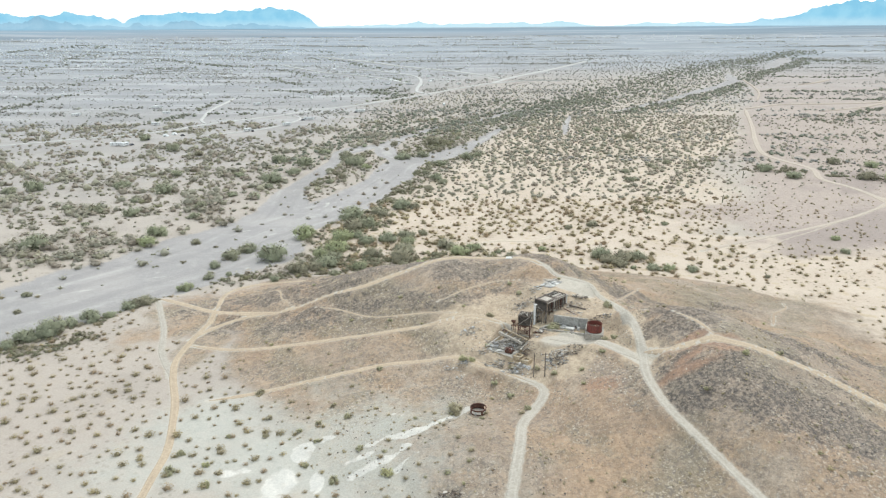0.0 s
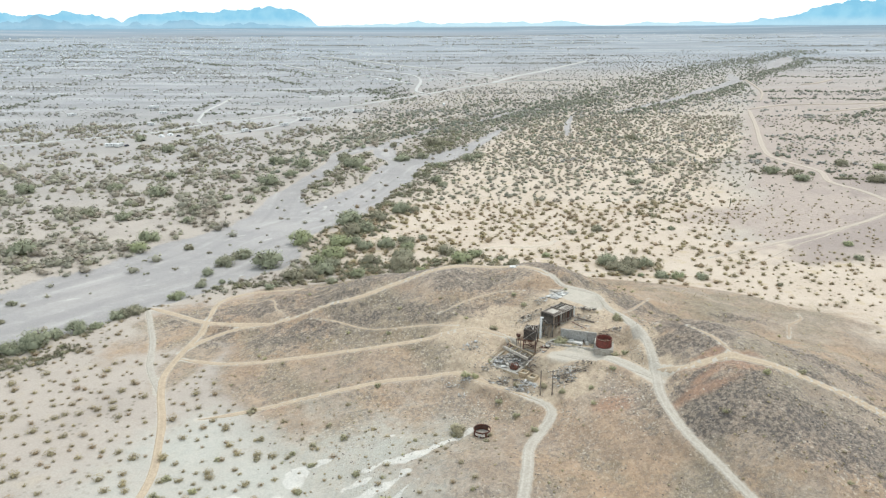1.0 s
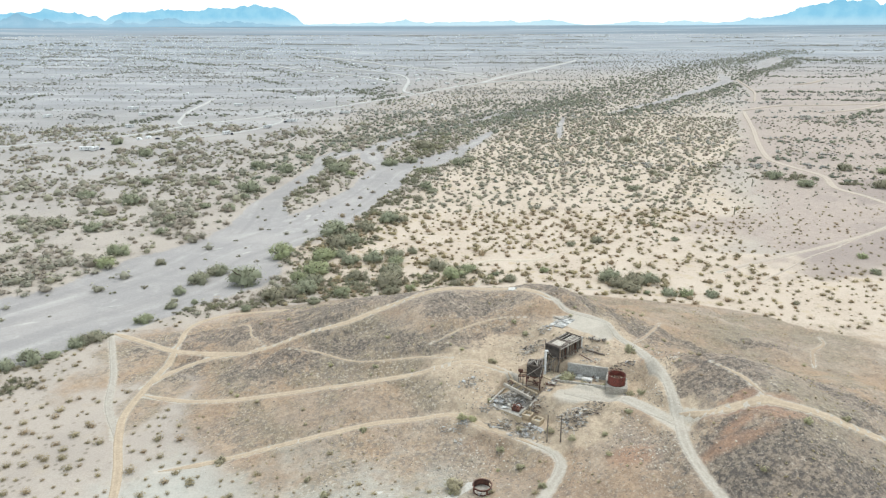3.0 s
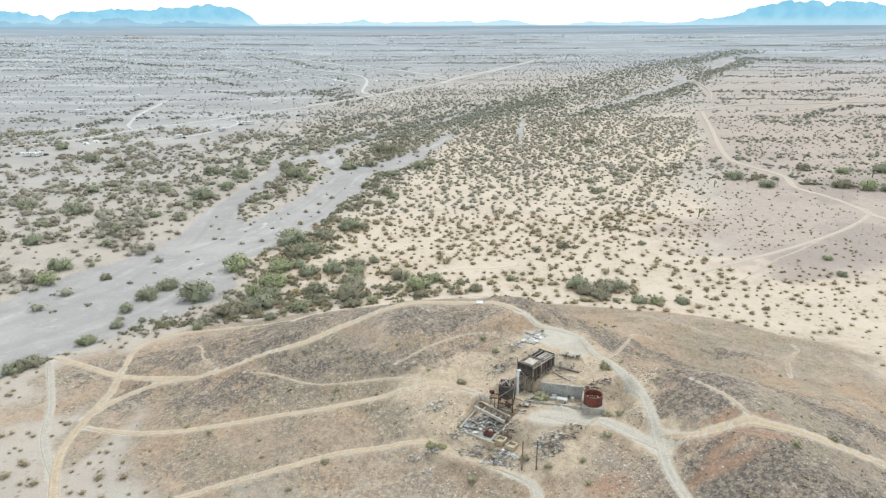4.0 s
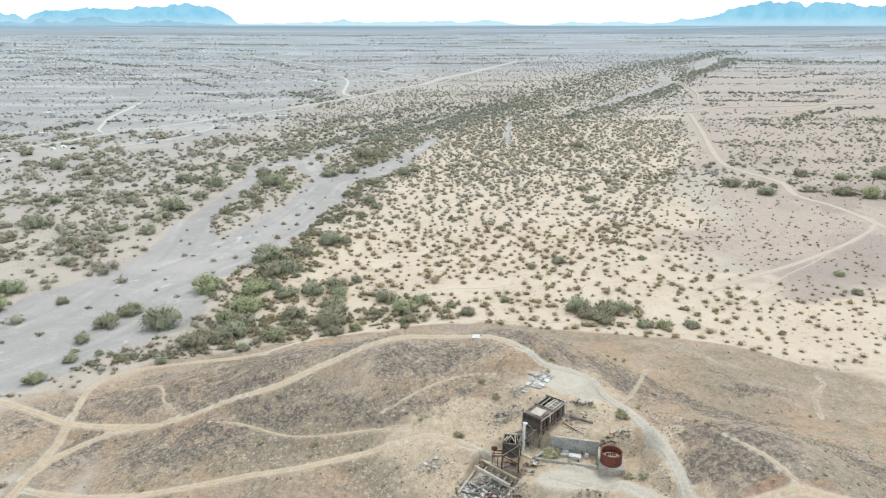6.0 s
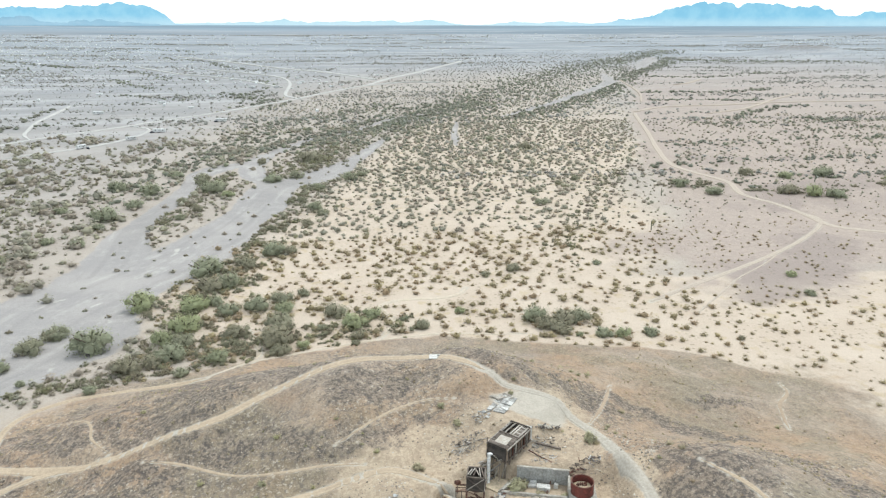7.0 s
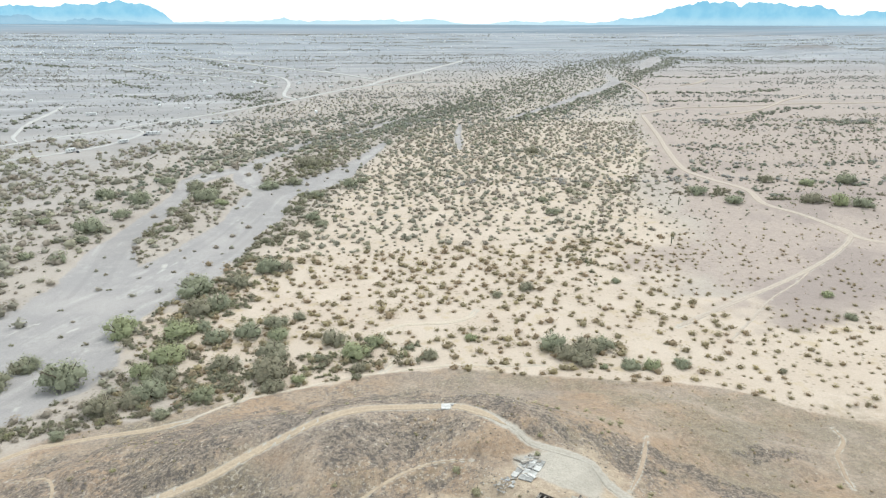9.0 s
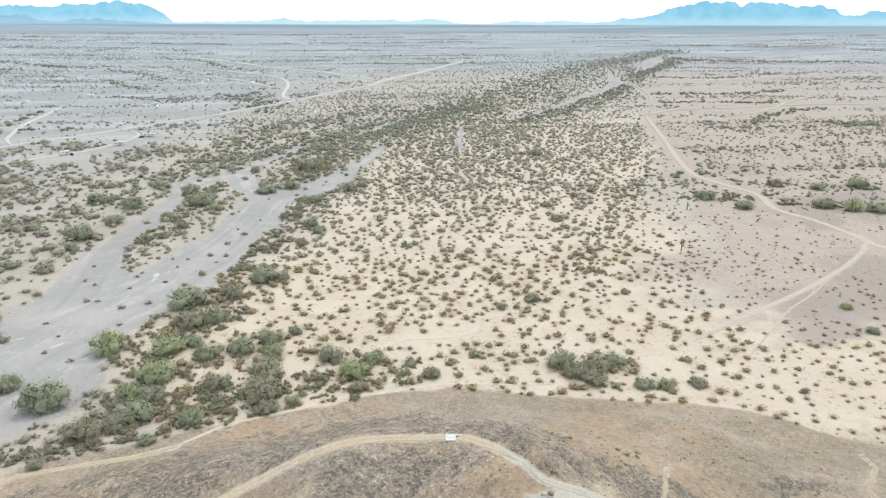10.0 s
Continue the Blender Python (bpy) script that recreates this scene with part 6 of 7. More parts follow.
BUSHES2 = [(47.8, 182.6, 1.3), (14.4, 204.2, 1.5), (24.2, 213.4, 1.2), (21.6, 219.4, 1.0), (8, 184.6, 1.2), (5.6, 185.4, 1.4), (14.0, 175.6, 1.3), (17.6, 169.4, 1.2), (25.6, 178.2, 1.3), (29.8, 173.6, 1.2),
           (21.4, 160.8, 1.0), (19.0, 180.6, 1.0), (9.6, 158.8, 0.9), (40.4, 190.6, 0.9), (43.0, 176.0, 1.0), (12.6, 189.8, 1.0), (37.0, 172.4, 0.9), (73.4, 157.4, 1.1), (84.0, 161.8, 1.0), (37.6, 219.6, 0.8)]
for k, (x, y, r) in enumerate(BUSHES + BUSHES2):
    plant("bush", x, y, r * 1.25, k)


def cactus(x, y, h):
    o = thing("saguaro_cactus", on_ground(x, y), "tall green saguaro cactus on the plain", "cactus", "saguaros")
    part("stem", one(rod, (0, 0, -0.3), (0, 0, h), 0.26, 0.19, 12), CACTUS, o)
    bm = bmesh.new()
    rod(bm, (0.2, 0, h * 0.45), (0.9, 0, h * 0.5), 0.2, 0.2, 10)
    rod(bm, (0.9, 0, h * 0.46), (0.95, 0, h * 0.8), 0.2, 0.14, 10)
    part("arm", bm, CACTUS, o)


cactus(203, 473.6, 4.6)
cactus(164, 406.4, 4.8)
cactus(317, 487, 5.0)


def scatter(name, templates, places, material, label, category):
    """Many plants or stones as one object: x, y, radius, height factor, tint."""
    rng = np.random.RandomState(len(places))
    pick = rng.randint(0, len(templates), len(places))
    vs, ns, tints, sizes = [], [], [], []
    z = ground_z(places[:, 0], places[:, 1]) - 0.03
    for t, (verts, size) in enumerate(templates):
        sel = np.nonzero(pick == t)[0]
        if not len(sel):
            continue
        a = rng.uniform(0, 2 * np.pi, len(sel))
        c, s = np.cos(a)[:, None], np.sin(a)[:, None]
        r = places[sel, 2][:, None]
        x = (verts[None, :, 0] * c - verts[None, :, 1] * s) * r + places[sel, 0][:, None]
        y = (verts[None, :, 0] * s + verts[None, :, 1] * c) * r + places[sel, 1][:, None]
        h = verts[None, :, 2] * r * places[sel, 3][:, None] + z[sel][:, None]
        vs.append(np.stack([x, y, h], -1).reshape(-1, 3))
        if verts.shape[1] == 6:
            up = np.broadcast_to(verts[None, :, 5], x.shape)
            ns.append(np.stack([verts[None, :, 3] * c - verts[None, :, 4] * s, verts[None, :, 3] * s + verts[None, :, 4] * c, up], -1).reshape(-1, 3))
        tints.append(np.repeat(places[sel, 4], len(verts)))
        sizes.append(size)
    v = np.concatenate(vs)
    size = sizes[0]
    m = bpy.data.meshes.new(name)
    count = len(v) // size
    m.vertices.add(len(v))
    m.vertices.foreach_set("co", v.astype(np.float32).ravel())
    m.loops.add(len(v))
    m.loops.foreach_set("vertex_index", np.arange(len(v), dtype=np.int32))
    m.polygons.add(count)
    m.polygons.foreach_set("loop_start", np.arange(0, len(v), size, dtype=np.int32))
    m.update(calc_edges=True)
    if ns:
        m.normals_split_custom_set_from_vertices(np.concatenate(ns).tolist())
    t = m.attributes.new("tint", "FLOAT", "POINT")
    t.data.foreach_set("value", np.concatenate(tints).astype(np.float32))
    m.materials.append(material)
    tagged(new(name, m), label, category, kind="stuff")


FINE = [(dome_cloud(plant_rng, 88, 0.115), 4) for _ in range(12)]
MEDIUM = [(dome_cloud(plant_rng, 28, 0.18), 4) for _ in range(12)]
ROUGH = [(dome_cloud(plant_rng, 10, 0.22), 4) for _ in range(12)]
COARSE = [(dome_cloud(plant_rng, 3, 0.3), 4) for _ in range(12)]
THICK = [(leaf_cloud(plant_rng, 100, 6, 0.08, 1.0, 0.8), 4) for _ in range(6)]
scatter_rng = np.random.RandomState(3)


def jittered(x0, x1, y0, y1, cell):
    gx, gy = np.meshgrid(np.arange(x0, x1, cell), np.arange(y0, y1, cell))
    x, y = gx.ravel() + scatter_rng.uniform(-0.48, 0.48, gx.size) * cell, gy.ravel() + scatter_rng.uniform(-0.48, 0.48, gx.size) * cell
    seen = (x > -(0.68 * y + 45)) & (x < 0.95 * y + 30)
    return x[seen], y[seen]


def rough_places(x, y, chance, r0, r1, skew=1.9):
    keep = scatter_rng.uniform(0, 1, len(x)) < chance
    x, y = x[keep], y[keep]
    r0, r1 = (np.broadcast_to(v, keep.shape)[keep] for v in (r0, r1))
    r = r0 + (r1 - r0) * scatter_rng.uniform(0, 1, len(x)) ** skew
    clear = np.ones(len(x), bool)
    for cx, cy in spots_done:
        clear &= np.hypot((x - cx) / 16, (y - cy + 14) / 30) > 1
    x, y, r = x[clear], y[clear], r[clear]
    return np.stack([x, y, r, scatter_rng.uniform(0.62, 1.05, len(x)), scatter_rng.uniform(0, 1, len(x))], -1)


def shrub_places(x, y):
    """Creosote and bursage: small and wide apart on the eastern sand, larger on the cream flat, dark clumps west of the wash."""
    road_, wash, hill, cream, pink, tail, mud = (grid_value(v, x, y) for v in (ROAD_MASK, WASH_MASK, HILL_ZONE, CREAM, PINK, TAILING, MUD))
    lush, clump = layers(x, y, 55, 3, 123), layers(x, y, 19, 3, 127)
    west = ease(-x - 75 + 0.32 * np.maximum(y - 430, 0), 0, 50) * ease(y, 250, 330)
    flat = 1 - ease(y, 262, 300)
    east = ease(x - (95 + 0.25 * (y - 280)), 0, 60) * (1 - ease(y, 420, 560))
    dense = ease(y, 400, 560) * ease(x + 40, 0, 60) * (1 - ease(x - (150 + 0.56 * (y - 430)), -50, 10))
    chance = 0.72 + 0.5 * (lush - 0.5)
    chance = np.where(pink > 0.4, 0.26 + 0.5 * ease(clump, 0.5, 0.7), chance)
    chance *= 1 - 0.22 * east
    chance += 0.3 * flat * (x < -20)
    chance = np.where(west > 0.5, 0.24 + 0.7 * ease(clump, 0.45, 0.6), chance)
    chance *= (1 - 0.93 * ease(wash, 0.35, 0.75)) * (1 - 0.985 * ease(hill * (1 - tail * 0.85), 0.2, 0.8)) * (1 - ease(road_, 0.2, 0.6)) * (1 - grid_value(CLEAR, x, y) * (y > 330)) * (1 - 0.8 * ease(mud, 0.3, 0.7))
    chance = np.maximum(chance, 0.0) * (1 + 0.35 * dense)
    low = np.where(hill > 0.5, 0.4, 0.74 + 0.5 * (1 - flat) * (1 - 0.8 * east))
    high = np.where(hill > 0.5, 1.0, 1.6 + 0.95 * (1 - flat) * (1 - 0.8 * east) + 0.3 * dense) + west * (0.3 + 1.7 * ease(clump, 0.46, 0.62)) - 0.5 * (pink > 0.4)
    return rough_places(x, y, chance, low * 0.92, high * 1.12, 1.75)


hx, hy = jittered(-60, 110, 128, 262, 5.2)
hill_bushes = rough_places(hx, hy, 0.42 * grid_value(HILL_ZONE, hx, hy) * (grid_value(ROAD_MASK, hx, hy) < 0.15) * ease(layers(hx, hy, 26, 3, 431), 0.38, 0.62), 0.4, 1.15)
for cx, cy, a, b, turn, z, bank in PADS:
    hill_bushes = hill_bushes[np.hypot(hill_bushes[:, 0] - cx, hill_bushes[:, 1] - cy) > max(a, b)]
scatter("hill_scrub", FINE, hill_bushes, BUSH_TUFT, "small olive bushes scattered over the hill", "scrub")
near_shrubs = shrub_places(*jittered(-330, 320, 125, 420, 4.3))
scatter("desert_scrub", FINE, near_shrubs[near_shrubs[:, 1] < 270], SHRUB_LEAF, "olive brown creosote scrub round the hill", "scrub")
beyond = near_shrubs[near_shrubs[:, 1] >= 270]
western = beyond[:, 0] < -62
scatter("desert_scrub", MEDIUM, beyond[~western], SHRUB_LEAF, "olive brown creosote scrub on pale sand", "scrub")
scatter("desert_scrub", MEDIUM, beyond[western], MID_LEAF, "dark grey brown scrub west of the wash", "scrub")
x, y = jittered(105, 430, 305, 600, 4.8)
tiny = rough_places(x, y, 0.5 * ease(grid_value(PINK, x, y), 0.3, 0.7) * ease(layers(x, y, 22, 3, 131), 0.34, 0.6) * (grid_value(CLEAR, x, y) < 0.5), 0.35, 0.95, 1.5)
scatter("desert_scrub", MEDIUM, tiny, SHRUB_LEAF, "tiny dry bursage on the pink pavement", "scrub")
middle = shrub_places(*jittered(-560, 740, 420, 820, 5.2))
middle[:, 2] *= 1.12
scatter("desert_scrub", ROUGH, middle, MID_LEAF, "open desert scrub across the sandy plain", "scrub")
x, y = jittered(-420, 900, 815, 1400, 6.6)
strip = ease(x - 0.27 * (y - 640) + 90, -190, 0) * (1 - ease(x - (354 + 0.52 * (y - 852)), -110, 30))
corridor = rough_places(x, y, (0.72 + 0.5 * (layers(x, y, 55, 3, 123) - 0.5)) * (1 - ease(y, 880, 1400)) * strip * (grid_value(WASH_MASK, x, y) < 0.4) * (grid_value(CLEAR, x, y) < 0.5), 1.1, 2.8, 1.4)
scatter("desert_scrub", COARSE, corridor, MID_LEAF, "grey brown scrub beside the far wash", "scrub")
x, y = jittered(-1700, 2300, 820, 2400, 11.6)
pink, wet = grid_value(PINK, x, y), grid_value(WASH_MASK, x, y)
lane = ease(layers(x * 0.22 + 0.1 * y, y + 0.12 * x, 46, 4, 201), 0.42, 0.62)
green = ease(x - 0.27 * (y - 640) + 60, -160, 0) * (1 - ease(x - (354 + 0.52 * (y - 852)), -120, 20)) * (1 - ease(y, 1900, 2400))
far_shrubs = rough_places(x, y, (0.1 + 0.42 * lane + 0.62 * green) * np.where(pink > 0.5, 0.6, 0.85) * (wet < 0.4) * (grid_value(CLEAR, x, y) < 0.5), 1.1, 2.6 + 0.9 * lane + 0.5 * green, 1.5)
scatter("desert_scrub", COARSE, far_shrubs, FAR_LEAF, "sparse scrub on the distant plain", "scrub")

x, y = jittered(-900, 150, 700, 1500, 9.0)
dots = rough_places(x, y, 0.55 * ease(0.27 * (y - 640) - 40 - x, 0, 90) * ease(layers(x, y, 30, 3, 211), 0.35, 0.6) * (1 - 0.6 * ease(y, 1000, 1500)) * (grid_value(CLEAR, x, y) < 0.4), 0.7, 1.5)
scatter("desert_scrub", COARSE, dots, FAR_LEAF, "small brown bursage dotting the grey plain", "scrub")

# thickets along the dry washes: line, half width, number, least and largest radius
band = []


def thicket(points, half, count, r0, r1):
    line = smooth_line(points, 3)
    k = scatter_rng.randint(0, len(line), count)
    off = scatter_rng.normal(0, 0.55, (count, 2)) * half
    p = line[k] + off
    wet = grid_value(WASH_MASK, p[:, 0], p[:, 1])
    hill = grid_value(HILL_ZONE, p[:, 0], p[:, 1])
    clear = (wet < np.where(p[:, 1] > 560, 0.62, 0.45)) & (hill < 0.4) & ((grid_value(CLEAR, p[:, 0], p[:, 1]) < 0.5) | (p[:, 1] < 330))
    for cx, cy in spots_done:
        clear &= np.hypot((p[:, 0] - cx) / 14, (p[:, 1] - cy + 10) / 26) > 1
    p = p[clear]
    r = r0 + (r1 - r0) * scatter_rng.uniform(0, 1, len(p)) ** 1.6
    band.append(np.stack([p[:, 0], p[:, 1], r, scatter_rng.uniform(0.6, 0.95, len(p)), scatter_rng.uniform(0, 1, len(p))], -1))


thicket([(-49, 294), (-46, 351), (-37, 416), (-15, 511), (5, 625), (12, 716)], 17, 820, 1.3, 4.2)
thicket([(-60, 700), (-10, 745), (60, 810), (120, 905), (190, 1020), (290, 1190), (410, 1400), (560, 1620), (740, 1830), (930, 2050), (1120, 2300)], 60, 3000, 1.6, 4.6)
thicket([(-40, 690), (10, 755), (55, 810), (120, 900), (190, 1010)], 30, 700, 1.5, 4.2)
thicket([(215, 850), (275, 915), (390, 1060), (480, 1190), (560, 1330), (660, 1500), (770, 1640), (960, 1930)], 24, 1250, 1.8, 4.8)
thicket([(-142, 528), (-116, 583), (-93, 654), (-71, 712), (-47, 850), (17, 918), (98, 1037)], 28, 520, 1.6, 4.2)
thicket([(-58, 286), (-40, 300), (-14, 306), (20, 312)], 13, 230, 1.0, 3.2)
thicket([(-64, 596), (-70, 560), (-75, 525), (-80, 492), (-86, 462)], 9, 190, 1.2, 3.9)
thicket([(-78, 450), (-84, 432), (-82, 470)], 6, 26, 1.0, 2.6)
thicket([(-30, 585), (-20, 612), (0, 640), (-20, 660)], 15, 150, 1.4, 4.2)
thicket([(102, 364), (128, 417), (148, 452), (189, 522), (218, 569)], 10, 170, 1.2, 2.8)
thicket([(-191, 423), (-179, 458), (-180, 534), (-172, 639), (-271, 668)], 34, 200, 1.4, 3.6)
thicket([(-250, 330), (-210, 390), (-150, 440), (-120, 480)], 22, 120, 1.4, 3.2)
thicket([(-170, 205), (-140, 222), (-118, 250), (-100, 283), (-70, 284), (-52, 288)], 4.5, 150, 1.0, 2.6)
thicket([(-112, 268), (-101, 276), (-90, 279), (-80, 282), (-67, 285)], 3.5, 110, 0.8, 2.3)
thicket([(-152, 196), (-146, 206), (-134, 214), (-124, 222)], 7, 130, 0.9, 2.4)
wash_bushes = np.array([(-66, 352, 2.2), (-72, 366, 1.6), (-60, 338, 2.4), (-80, 338, 1.8), (-58, 372, 1.5), (-90, 346, 1.5), (-86, 392, 1.6), (-64, 410, 1.8), (-76, 424, 1.4), (-110, 330, 2.0), (-104, 342, 1.4), (-118, 306, 2.2), (-128, 300, 1.8),
                       (-98, 372, 1.6), (-70, 452, 1.9), (-92, 412, 1.7), (-60, 440, 1.5), (-136, 318, 1.7), (-56, 398, 2.0), (-48, 520, 2.2), (-54, 560, 2.0), (-86, 318, 2.2)])
band.append(np.stack([wash_bushes[:, 0], wash_bushes[:, 1], wash_bushes[:, 2], np.full(len(wash_bushes), 0.8), scatter_rng.uniform(0, 1, len(wash_bushes))], -1))
thicket([(215, 508), (251, 488), (285, 466), (335, 470), (420, 478)], 9, 130, 1.4, 4.4)
thicket([(40, 520), (90, 620), (140, 720), (190, 830), (250, 900)], 65, 900, 1.0, 3.2)
thicket([(70, 770), (150, 880), (260, 1010), (380, 1180), (520, 1400), (700, 1640)], 70, 1300, 1.2, 3.8)
thicket([(-340, 800), (-300, 905), (-240, 905)], 14, 60, 2, 4.5)
thicket([(-75, 1020), (-60, 1090), (-110, 1200)], 26, 130, 2, 5)
thicket([(235, 560), (320, 566), (430, 556)], 9, 90, 1.2, 3.6)
thicket([(300, 640), (420, 648), (560, 640)], 12, 110, 1.2, 3.8)
thicket([(380, 760), (520, 748), (700, 742)], 14, 120, 1.4, 4.2)
thicket([(250, 486), (330, 500), (430, 505), (500, 520)], 9, 100, 1.2, 3.6)
thicket([(420, 690), (520, 700), (640, 690)], 9, 80, 1.2, 3.4)
# tree lines along the dry runnels of the open plain
thicket([(-592, 972), (-600, 1050), (-610, 1140), (-604, 1194)], 12, 70, 2, 4.6)
thicket([(-691, 1362), (-707, 1462), (-691, 1560), (-673, 1669)], 14, 60, 2, 4.8)
thicket([(-904, 1553), (-1017, 1852), (-991, 1894), (-1091, 2184), (-1151, 2494)], 30, 90, 2.4, 6)
thicket([(-338, 848), (-322, 885), (-321, 980), (-332, 1082)], 10, 60, 1.8, 4.4)
thicket([(-743, 1847), (-694, 1810), (-643, 1850), (-627, 1870)], 26, 50, 2.2, 6)
thicket([(-1461, 2448), (-1432, 2654), (-1412, 2927), (-1232, 2759)], 40, 150, 2.6, 7)
thicket([(-821, 2154), (-747, 2084), (-661, 1996), (-557, 1911), (-498, 1871)], 22, 110, 2.2, 6)
thicket([(-643, 1977), (-500, 1886), (-357, 1716), (-252, 1511)], 18, 120, 2, 5)
thicket([(-375, 1572), (-323, 1457), (-260, 1352)], 12, 60, 2, 4.8)
thicket([(-408, 2243), (-258, 2068), (-197, 1882), (-89, 1694)], 20, 140, 2, 5.4)
thicket([(-142, 1260), (-113, 1218), (-76, 1310), (-99, 1514)], 14, 110, 2, 5.2)
thicket([(-289, 1259), (-239, 1215), (-179, 1146)], 9, 50, 1.8, 4)
thicket([(-653, 2522), (-539, 2706), (-379, 2527)], 40, 90, 2.4, 6)
thicket([(932, 1844), (1045, 1773), (1143, 1749), (1349, 1692)], 26, 220, 2.2, 6)
thicket([(631, 1378), (753, 1355), (898, 1425)], 16, 90, 2, 5)
thicket([(473, 1110), (562, 1078), (607, 1075), (707, 1113)], 14, 130, 1.8, 4.8)
thicket([(441, 989), (505, 988), (557, 959), (592, 964)], 10, 90, 1.6, 4.2)
thicket([(444, 787), (481, 821), (538, 867), (600, 888)], 9, 80, 1.8, 5)
thicket([(519, 783), (557, 742)], 8, 40, 1.8, 4.6)
scatter("wash_thicket", THICK, np.concatenate(band[:1] + band[5:17]), THICKET_LEAF, "dense grey green thicket lining the dry wash", "thicket")
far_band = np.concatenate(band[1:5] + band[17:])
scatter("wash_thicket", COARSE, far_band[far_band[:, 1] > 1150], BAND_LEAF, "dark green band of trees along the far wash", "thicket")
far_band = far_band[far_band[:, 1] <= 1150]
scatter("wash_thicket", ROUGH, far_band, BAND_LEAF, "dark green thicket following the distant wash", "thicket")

# drainage lines that streak the far plain with clumped scrub
band = []
y0 = 560.0
while y0 < 3700:
    for side in (-1, 1):
        start, end = (-0.7 * y0 - 40, 0.30 * y0 - 230) if side < 0 else (0.36 * y0 - 10, 0.95 * y0 + 20)
        if side < 0 and y0 < 820 or end - start < 60:
            continue
        for piece in range(max(1, int((end - start) / 260))):
            a = scatter_rng.uniform(start, end)
            reach = scatter_rng.uniform(120, 460)
            n = int(reach * scatter_rng.uniform(0.18, 0.5))
            s = np.sort(scatter_rng.uniform(0, 1, n)) * reach
            xs_ = a + s - 150
            ys_ = y0 + scatter_rng.uniform(-40, 40) - 0.16 * s + 34 * (layers(xs_, xs_ * 0 + y0, 90, 3, 301) - 0.5) + scatter_rng.normal(0, 3 + y0 * 0.006, n)
            fat = ease(layers(xs_, ys_ * 0 + y0, 40, 2, 307), 0.3, 0.7)
            r = (scatter_rng.uniform(0.9, 2.2, n) + 1.6 * fat * scatter_rng.uniform(0, 1, n)) * (1 + y0 / 4200)
            keep = (grid_value(CLEAR, xs_, ys_) < 0.5) & (grid_value(WASH_MASK, xs_, ys_) < 0.4)
            band.append(np.stack([xs_, ys_, r, scatter_rng.uniform(0.6, 0.95, n), scatter_rng.uniform(0, 1, n)], -1)[keep])
    y0 *= 1.075
rows_far = np.concatenate(band)
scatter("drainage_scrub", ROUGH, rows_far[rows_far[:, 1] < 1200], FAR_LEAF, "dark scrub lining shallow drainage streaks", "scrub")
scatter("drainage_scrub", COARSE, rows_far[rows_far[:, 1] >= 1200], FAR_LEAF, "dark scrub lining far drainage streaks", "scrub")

# ---- stones ----
ico = bmesh.new()
bmesh.ops.create_icosphere(ico, subdivisions=1, radius=1.0)
stone_faces = np.array([[tuple(v.co) for v in f.verts] for f in ico.faces])
ico.free()
STONES = []
for k in range(6):
    rs = np.random.RandomState(k)
    f = stone_faces.reshape(-1, 3).copy()
    key = np.round(f * 1000).astype(int)
    scale_of = {}
    for row in range(len(f)):
        s = scale_of.setdefault(tuple(key[row]), rs.uniform(0.6, 1.15))
        f[row] *= s
    f[:, 0] *= rs.uniform(0.7, 1.3)
    f[:, 2] = f[:, 2] * rs.uniform(0.4, 0.75) + 0.12
    STONES.append((f, 3))
x, y = jittered(-95, 135, 120, 290, 0.68)
dark = grid_value(np.clip(DARK, 0, 1) * HILL_ZONE, x, y)
keep = (grid_value(ROAD_MASK, x, y) < 0.25)
for cx, cy, a, b, turn, z, bank in PADS:
    keep &= np.hypot(x - cx, y - cy) > max(a, b) + 0.5
x, y, dark = x[keep], y[keep], dark[keep]
smooth = np.maximum(ease(x, 58, 72) * ease(y, 196, 212), ease(y - 238 - 0.1 * x, 8, 20))
rocks = rough_places(x, y, (1 - 0.85 * smooth) * grid_value(HILL_ZONE, x, y) * (0.04 + 0.2 * ease(layers(x, y, 12, 3, 411), 0.45, 0.65)) + 0.38 * (1 - 0.6 * smooth) * ease(dark, 0.25, 0.9), 0.06, 0.32)
scatter("hill_stones", STONES, rocks, HILL_STONE, "dark broken stones scattered on the slopes", "stones")
x, y = jittered(40, 135, 112, 215, 0.4)
dark = grid_value(blotch(DARK_SPOTS, 0.9, 48), x, y) * (grid_value(ROAD_MASK, x, y) < 0.15)
clump = ease(layers(x, y, 6, 4, 441), 0.5, 0.64)
outcrop = rough_places(x, y, dark * (0.03 + 0.7 * clump ** 2), 0.08, 0.16 + 0.24 * clump)
scatter("outcrop_stones", STONES, outcrop, OUTCROP_STONE, "dark grey broken rock outcrops on the knoll", "stones")
x, y = jittered(-8, 64, 152, 228, 0.46)
keep = (grid_value(ROAD_MASK, x, y) < 0.2) & (grid_value(DARK, x, y) < 0.4)
for cx, cy, a, b, turn, z, bank in PADS:
    c, s = math.cos(radians(turn)), math.sin(radians(turn))
    keep &= np.maximum(np.abs((x - cx) * c + (y - cy) * s) - a, np.abs(-(x - cx) * s + (y - cy) * c) - b) > 0.4
x, y = x[keep], y[keep]
bank = np.zeros_like(x)
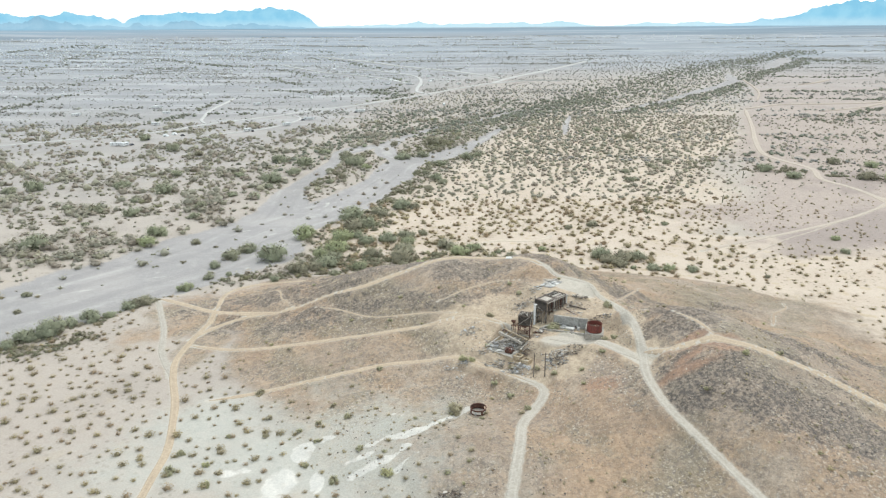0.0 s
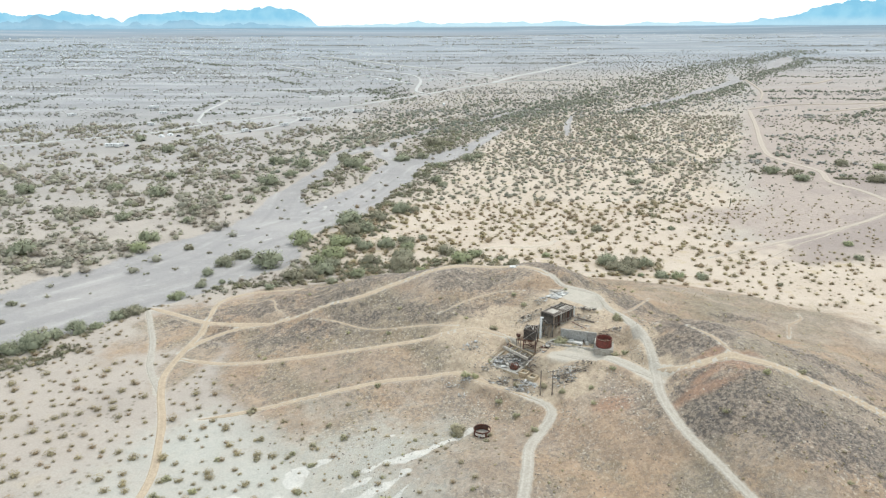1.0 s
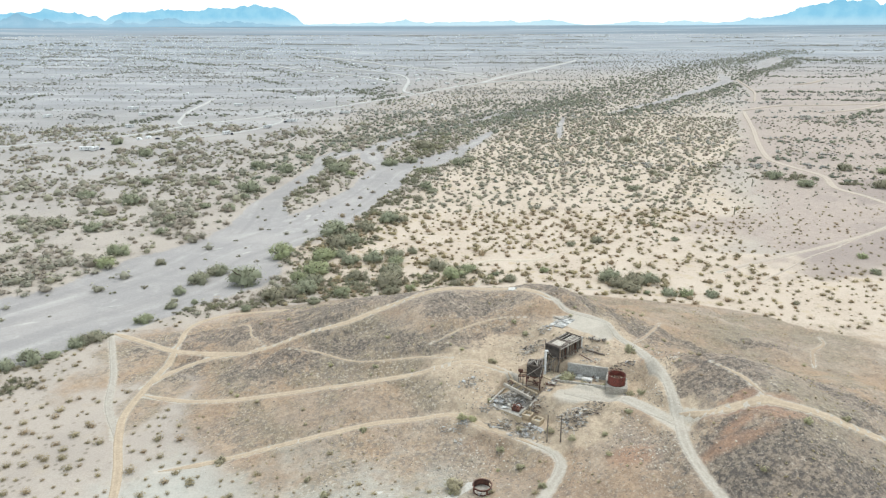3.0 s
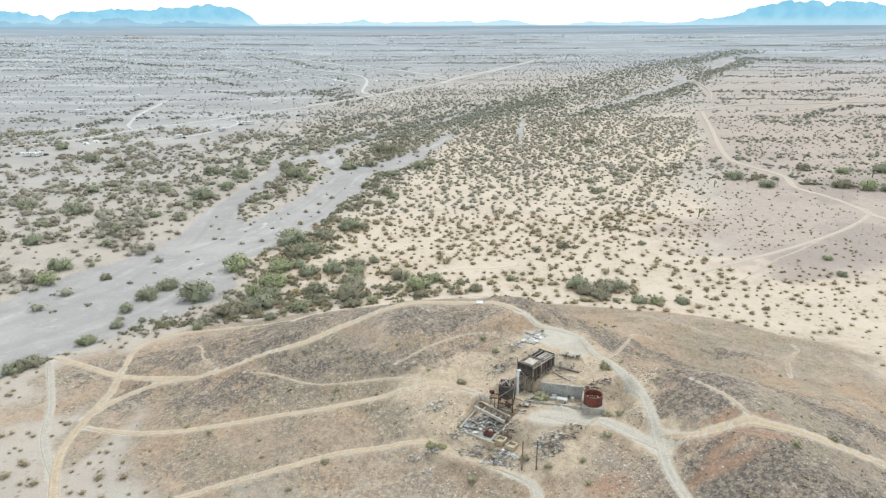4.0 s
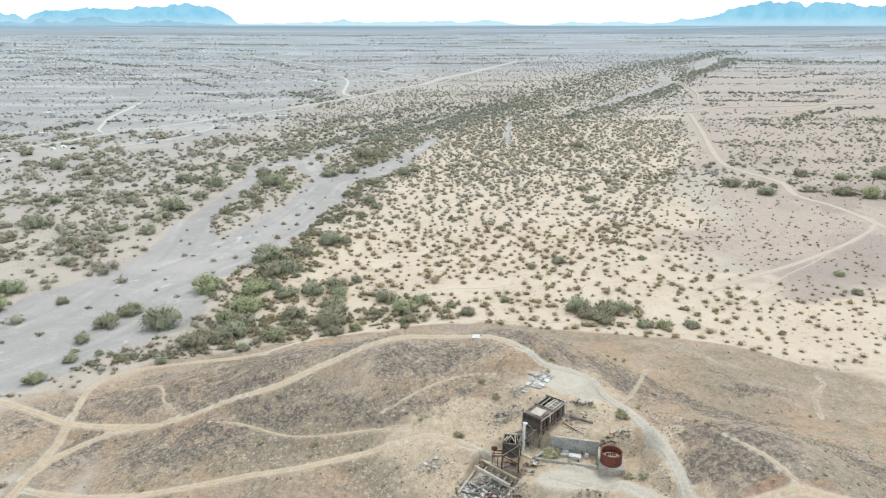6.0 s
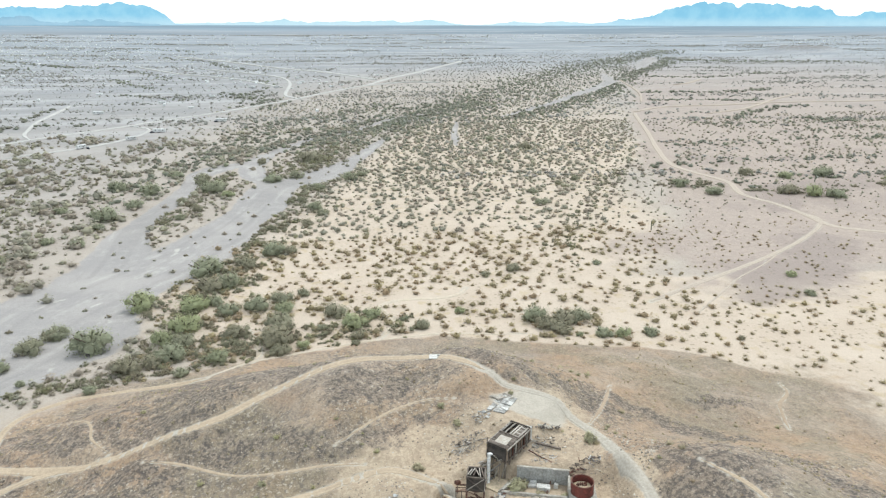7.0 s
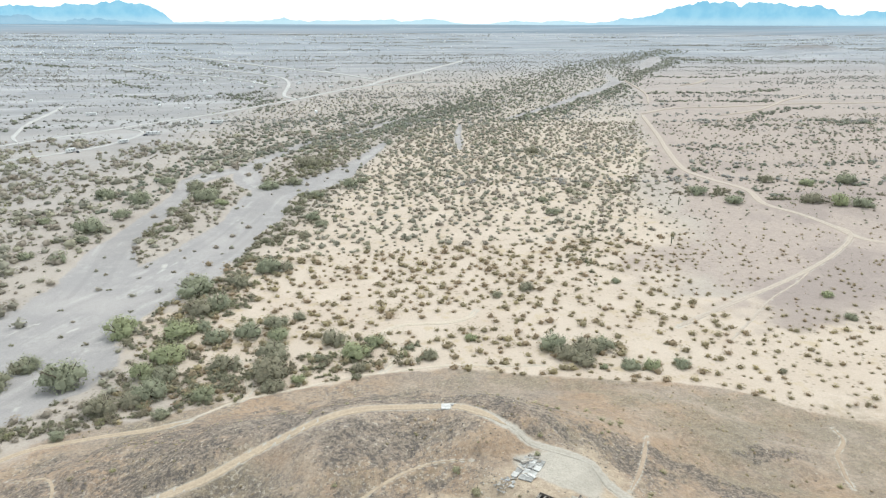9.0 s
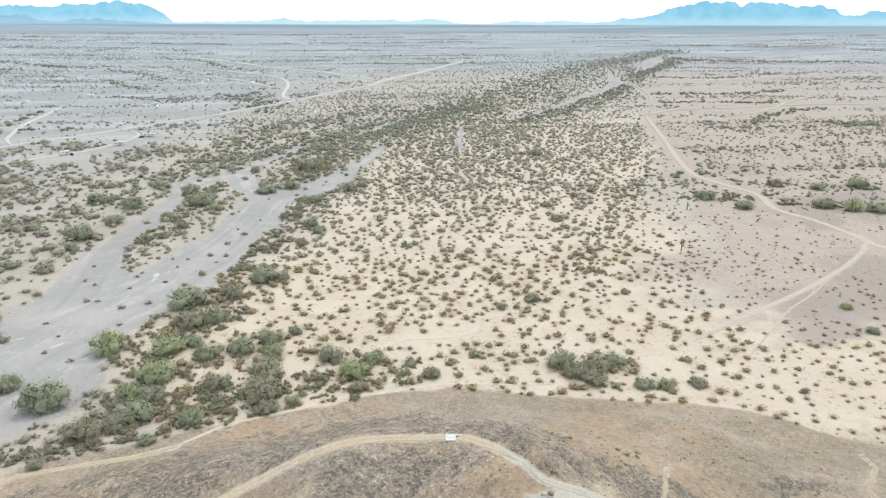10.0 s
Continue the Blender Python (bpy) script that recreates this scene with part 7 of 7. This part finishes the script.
for cx, cy, a, b in ((48.5, 190, 3.5, 9), (10, 196, 7, 6), (26, 209, 6, 6), (41, 203, 6, 3), (36, 181, 6, 3), (14, 181, 8, 5), (57, 196, 4, 14), (47.5, 164, 3.2, 9), (43.5, 176, 3.5, 4), (50, 180, 2, 9), (28, 165, 6, 4), (8, 173, 9, 4), (22, 178, 6, 4), (26.5, 185, 3.5, 4), (31, 182.5, 5, 2.5), (52, 184, 2.5, 5), (48, 186, 3, 4), (43, 168, 7, 7), (57, 190, 3, 12)):
    bank = np.maximum(bank, np.exp(-(((x - cx) / a) ** 2 + ((y - cy) / b) ** 2)))
rubble = rough_places(x, y, 0.07 + 0.3 * ease(layers(x, y, 9, 3, 401), 0.42, 0.62) + 0.9 * bank * ease(layers(x, y, 6, 4, 402), 0.28, 0.5), 0.07, 0.25 + 0.17 * bank)
scatter("rubble", STONES, rubble, RUBBLE_STONE, "pale mine rubble on the banks", "rubble")

# dry tufts on the slopes
x, y = jittered(-95, 135, 118, 288, 2.0)
tuft = grid_value(HILL_ZONE, x, y) * (grid_value(ROAD_MASK, x, y) < 0.2) * (0.1 + 0.5 * ease(layers(x, y, 18, 3, 421), 0.4, 0.65))
for cx, cy, a, b, turn, z, bank in PADS:
    tuft *= np.hypot(x - cx, y - cy) > max(a, b)
scatter("dry_tufts", [(dome_cloud(plant_rng, 4, 0.3), 4) for _ in range(6)], rough_places(x, y, tuft, 0.18, 0.55), SHRUB_LEAF, "small dry tufts on the stony slopes", "tufts")

# far white roofs and campers, a few metres across on the horizon plain
specks = []
for x0, y0, sx, sy, n in ((-700, 2000, 330, 400, 260), (-1150, 2600, 450, 350, 380), (-1300, 2350, 300, 260, 200), (-150, 1750, 160, 160, 40), (1950, 2620, 130, 60, 60), (300, 3300, 900, 250, 200), (-1500, 3300, 600, 200, 200), (-60, 1380, 70, 60, 12), (-350, 2500, 500, 300, 150)):
    for k in range(n):
        specks.append((scatter_rng.normal(x0, sx), scatter_rng.normal(y0, sy), scatter_rng.uniform(1.6, 4.2), scatter_rng.uniform(0.6, 0.9), 0.5))
cube = bmesh.new()
slab(cube, (2.4, 0.9, 1.0), (0, 0, 0.5), (0, 0, 0), 0.08)
bmesh.ops.triangulate(cube, faces=cube.faces)
roof = np.array([[tuple(v.co) for v in f.verts] for f in cube.faces]).reshape(-1, 3)
cube.free()
scatter("distant_campers", [(roof, 3)], np.array(specks), WHITE_PAINT, "distant white campers and roofs on the plain", "campers")
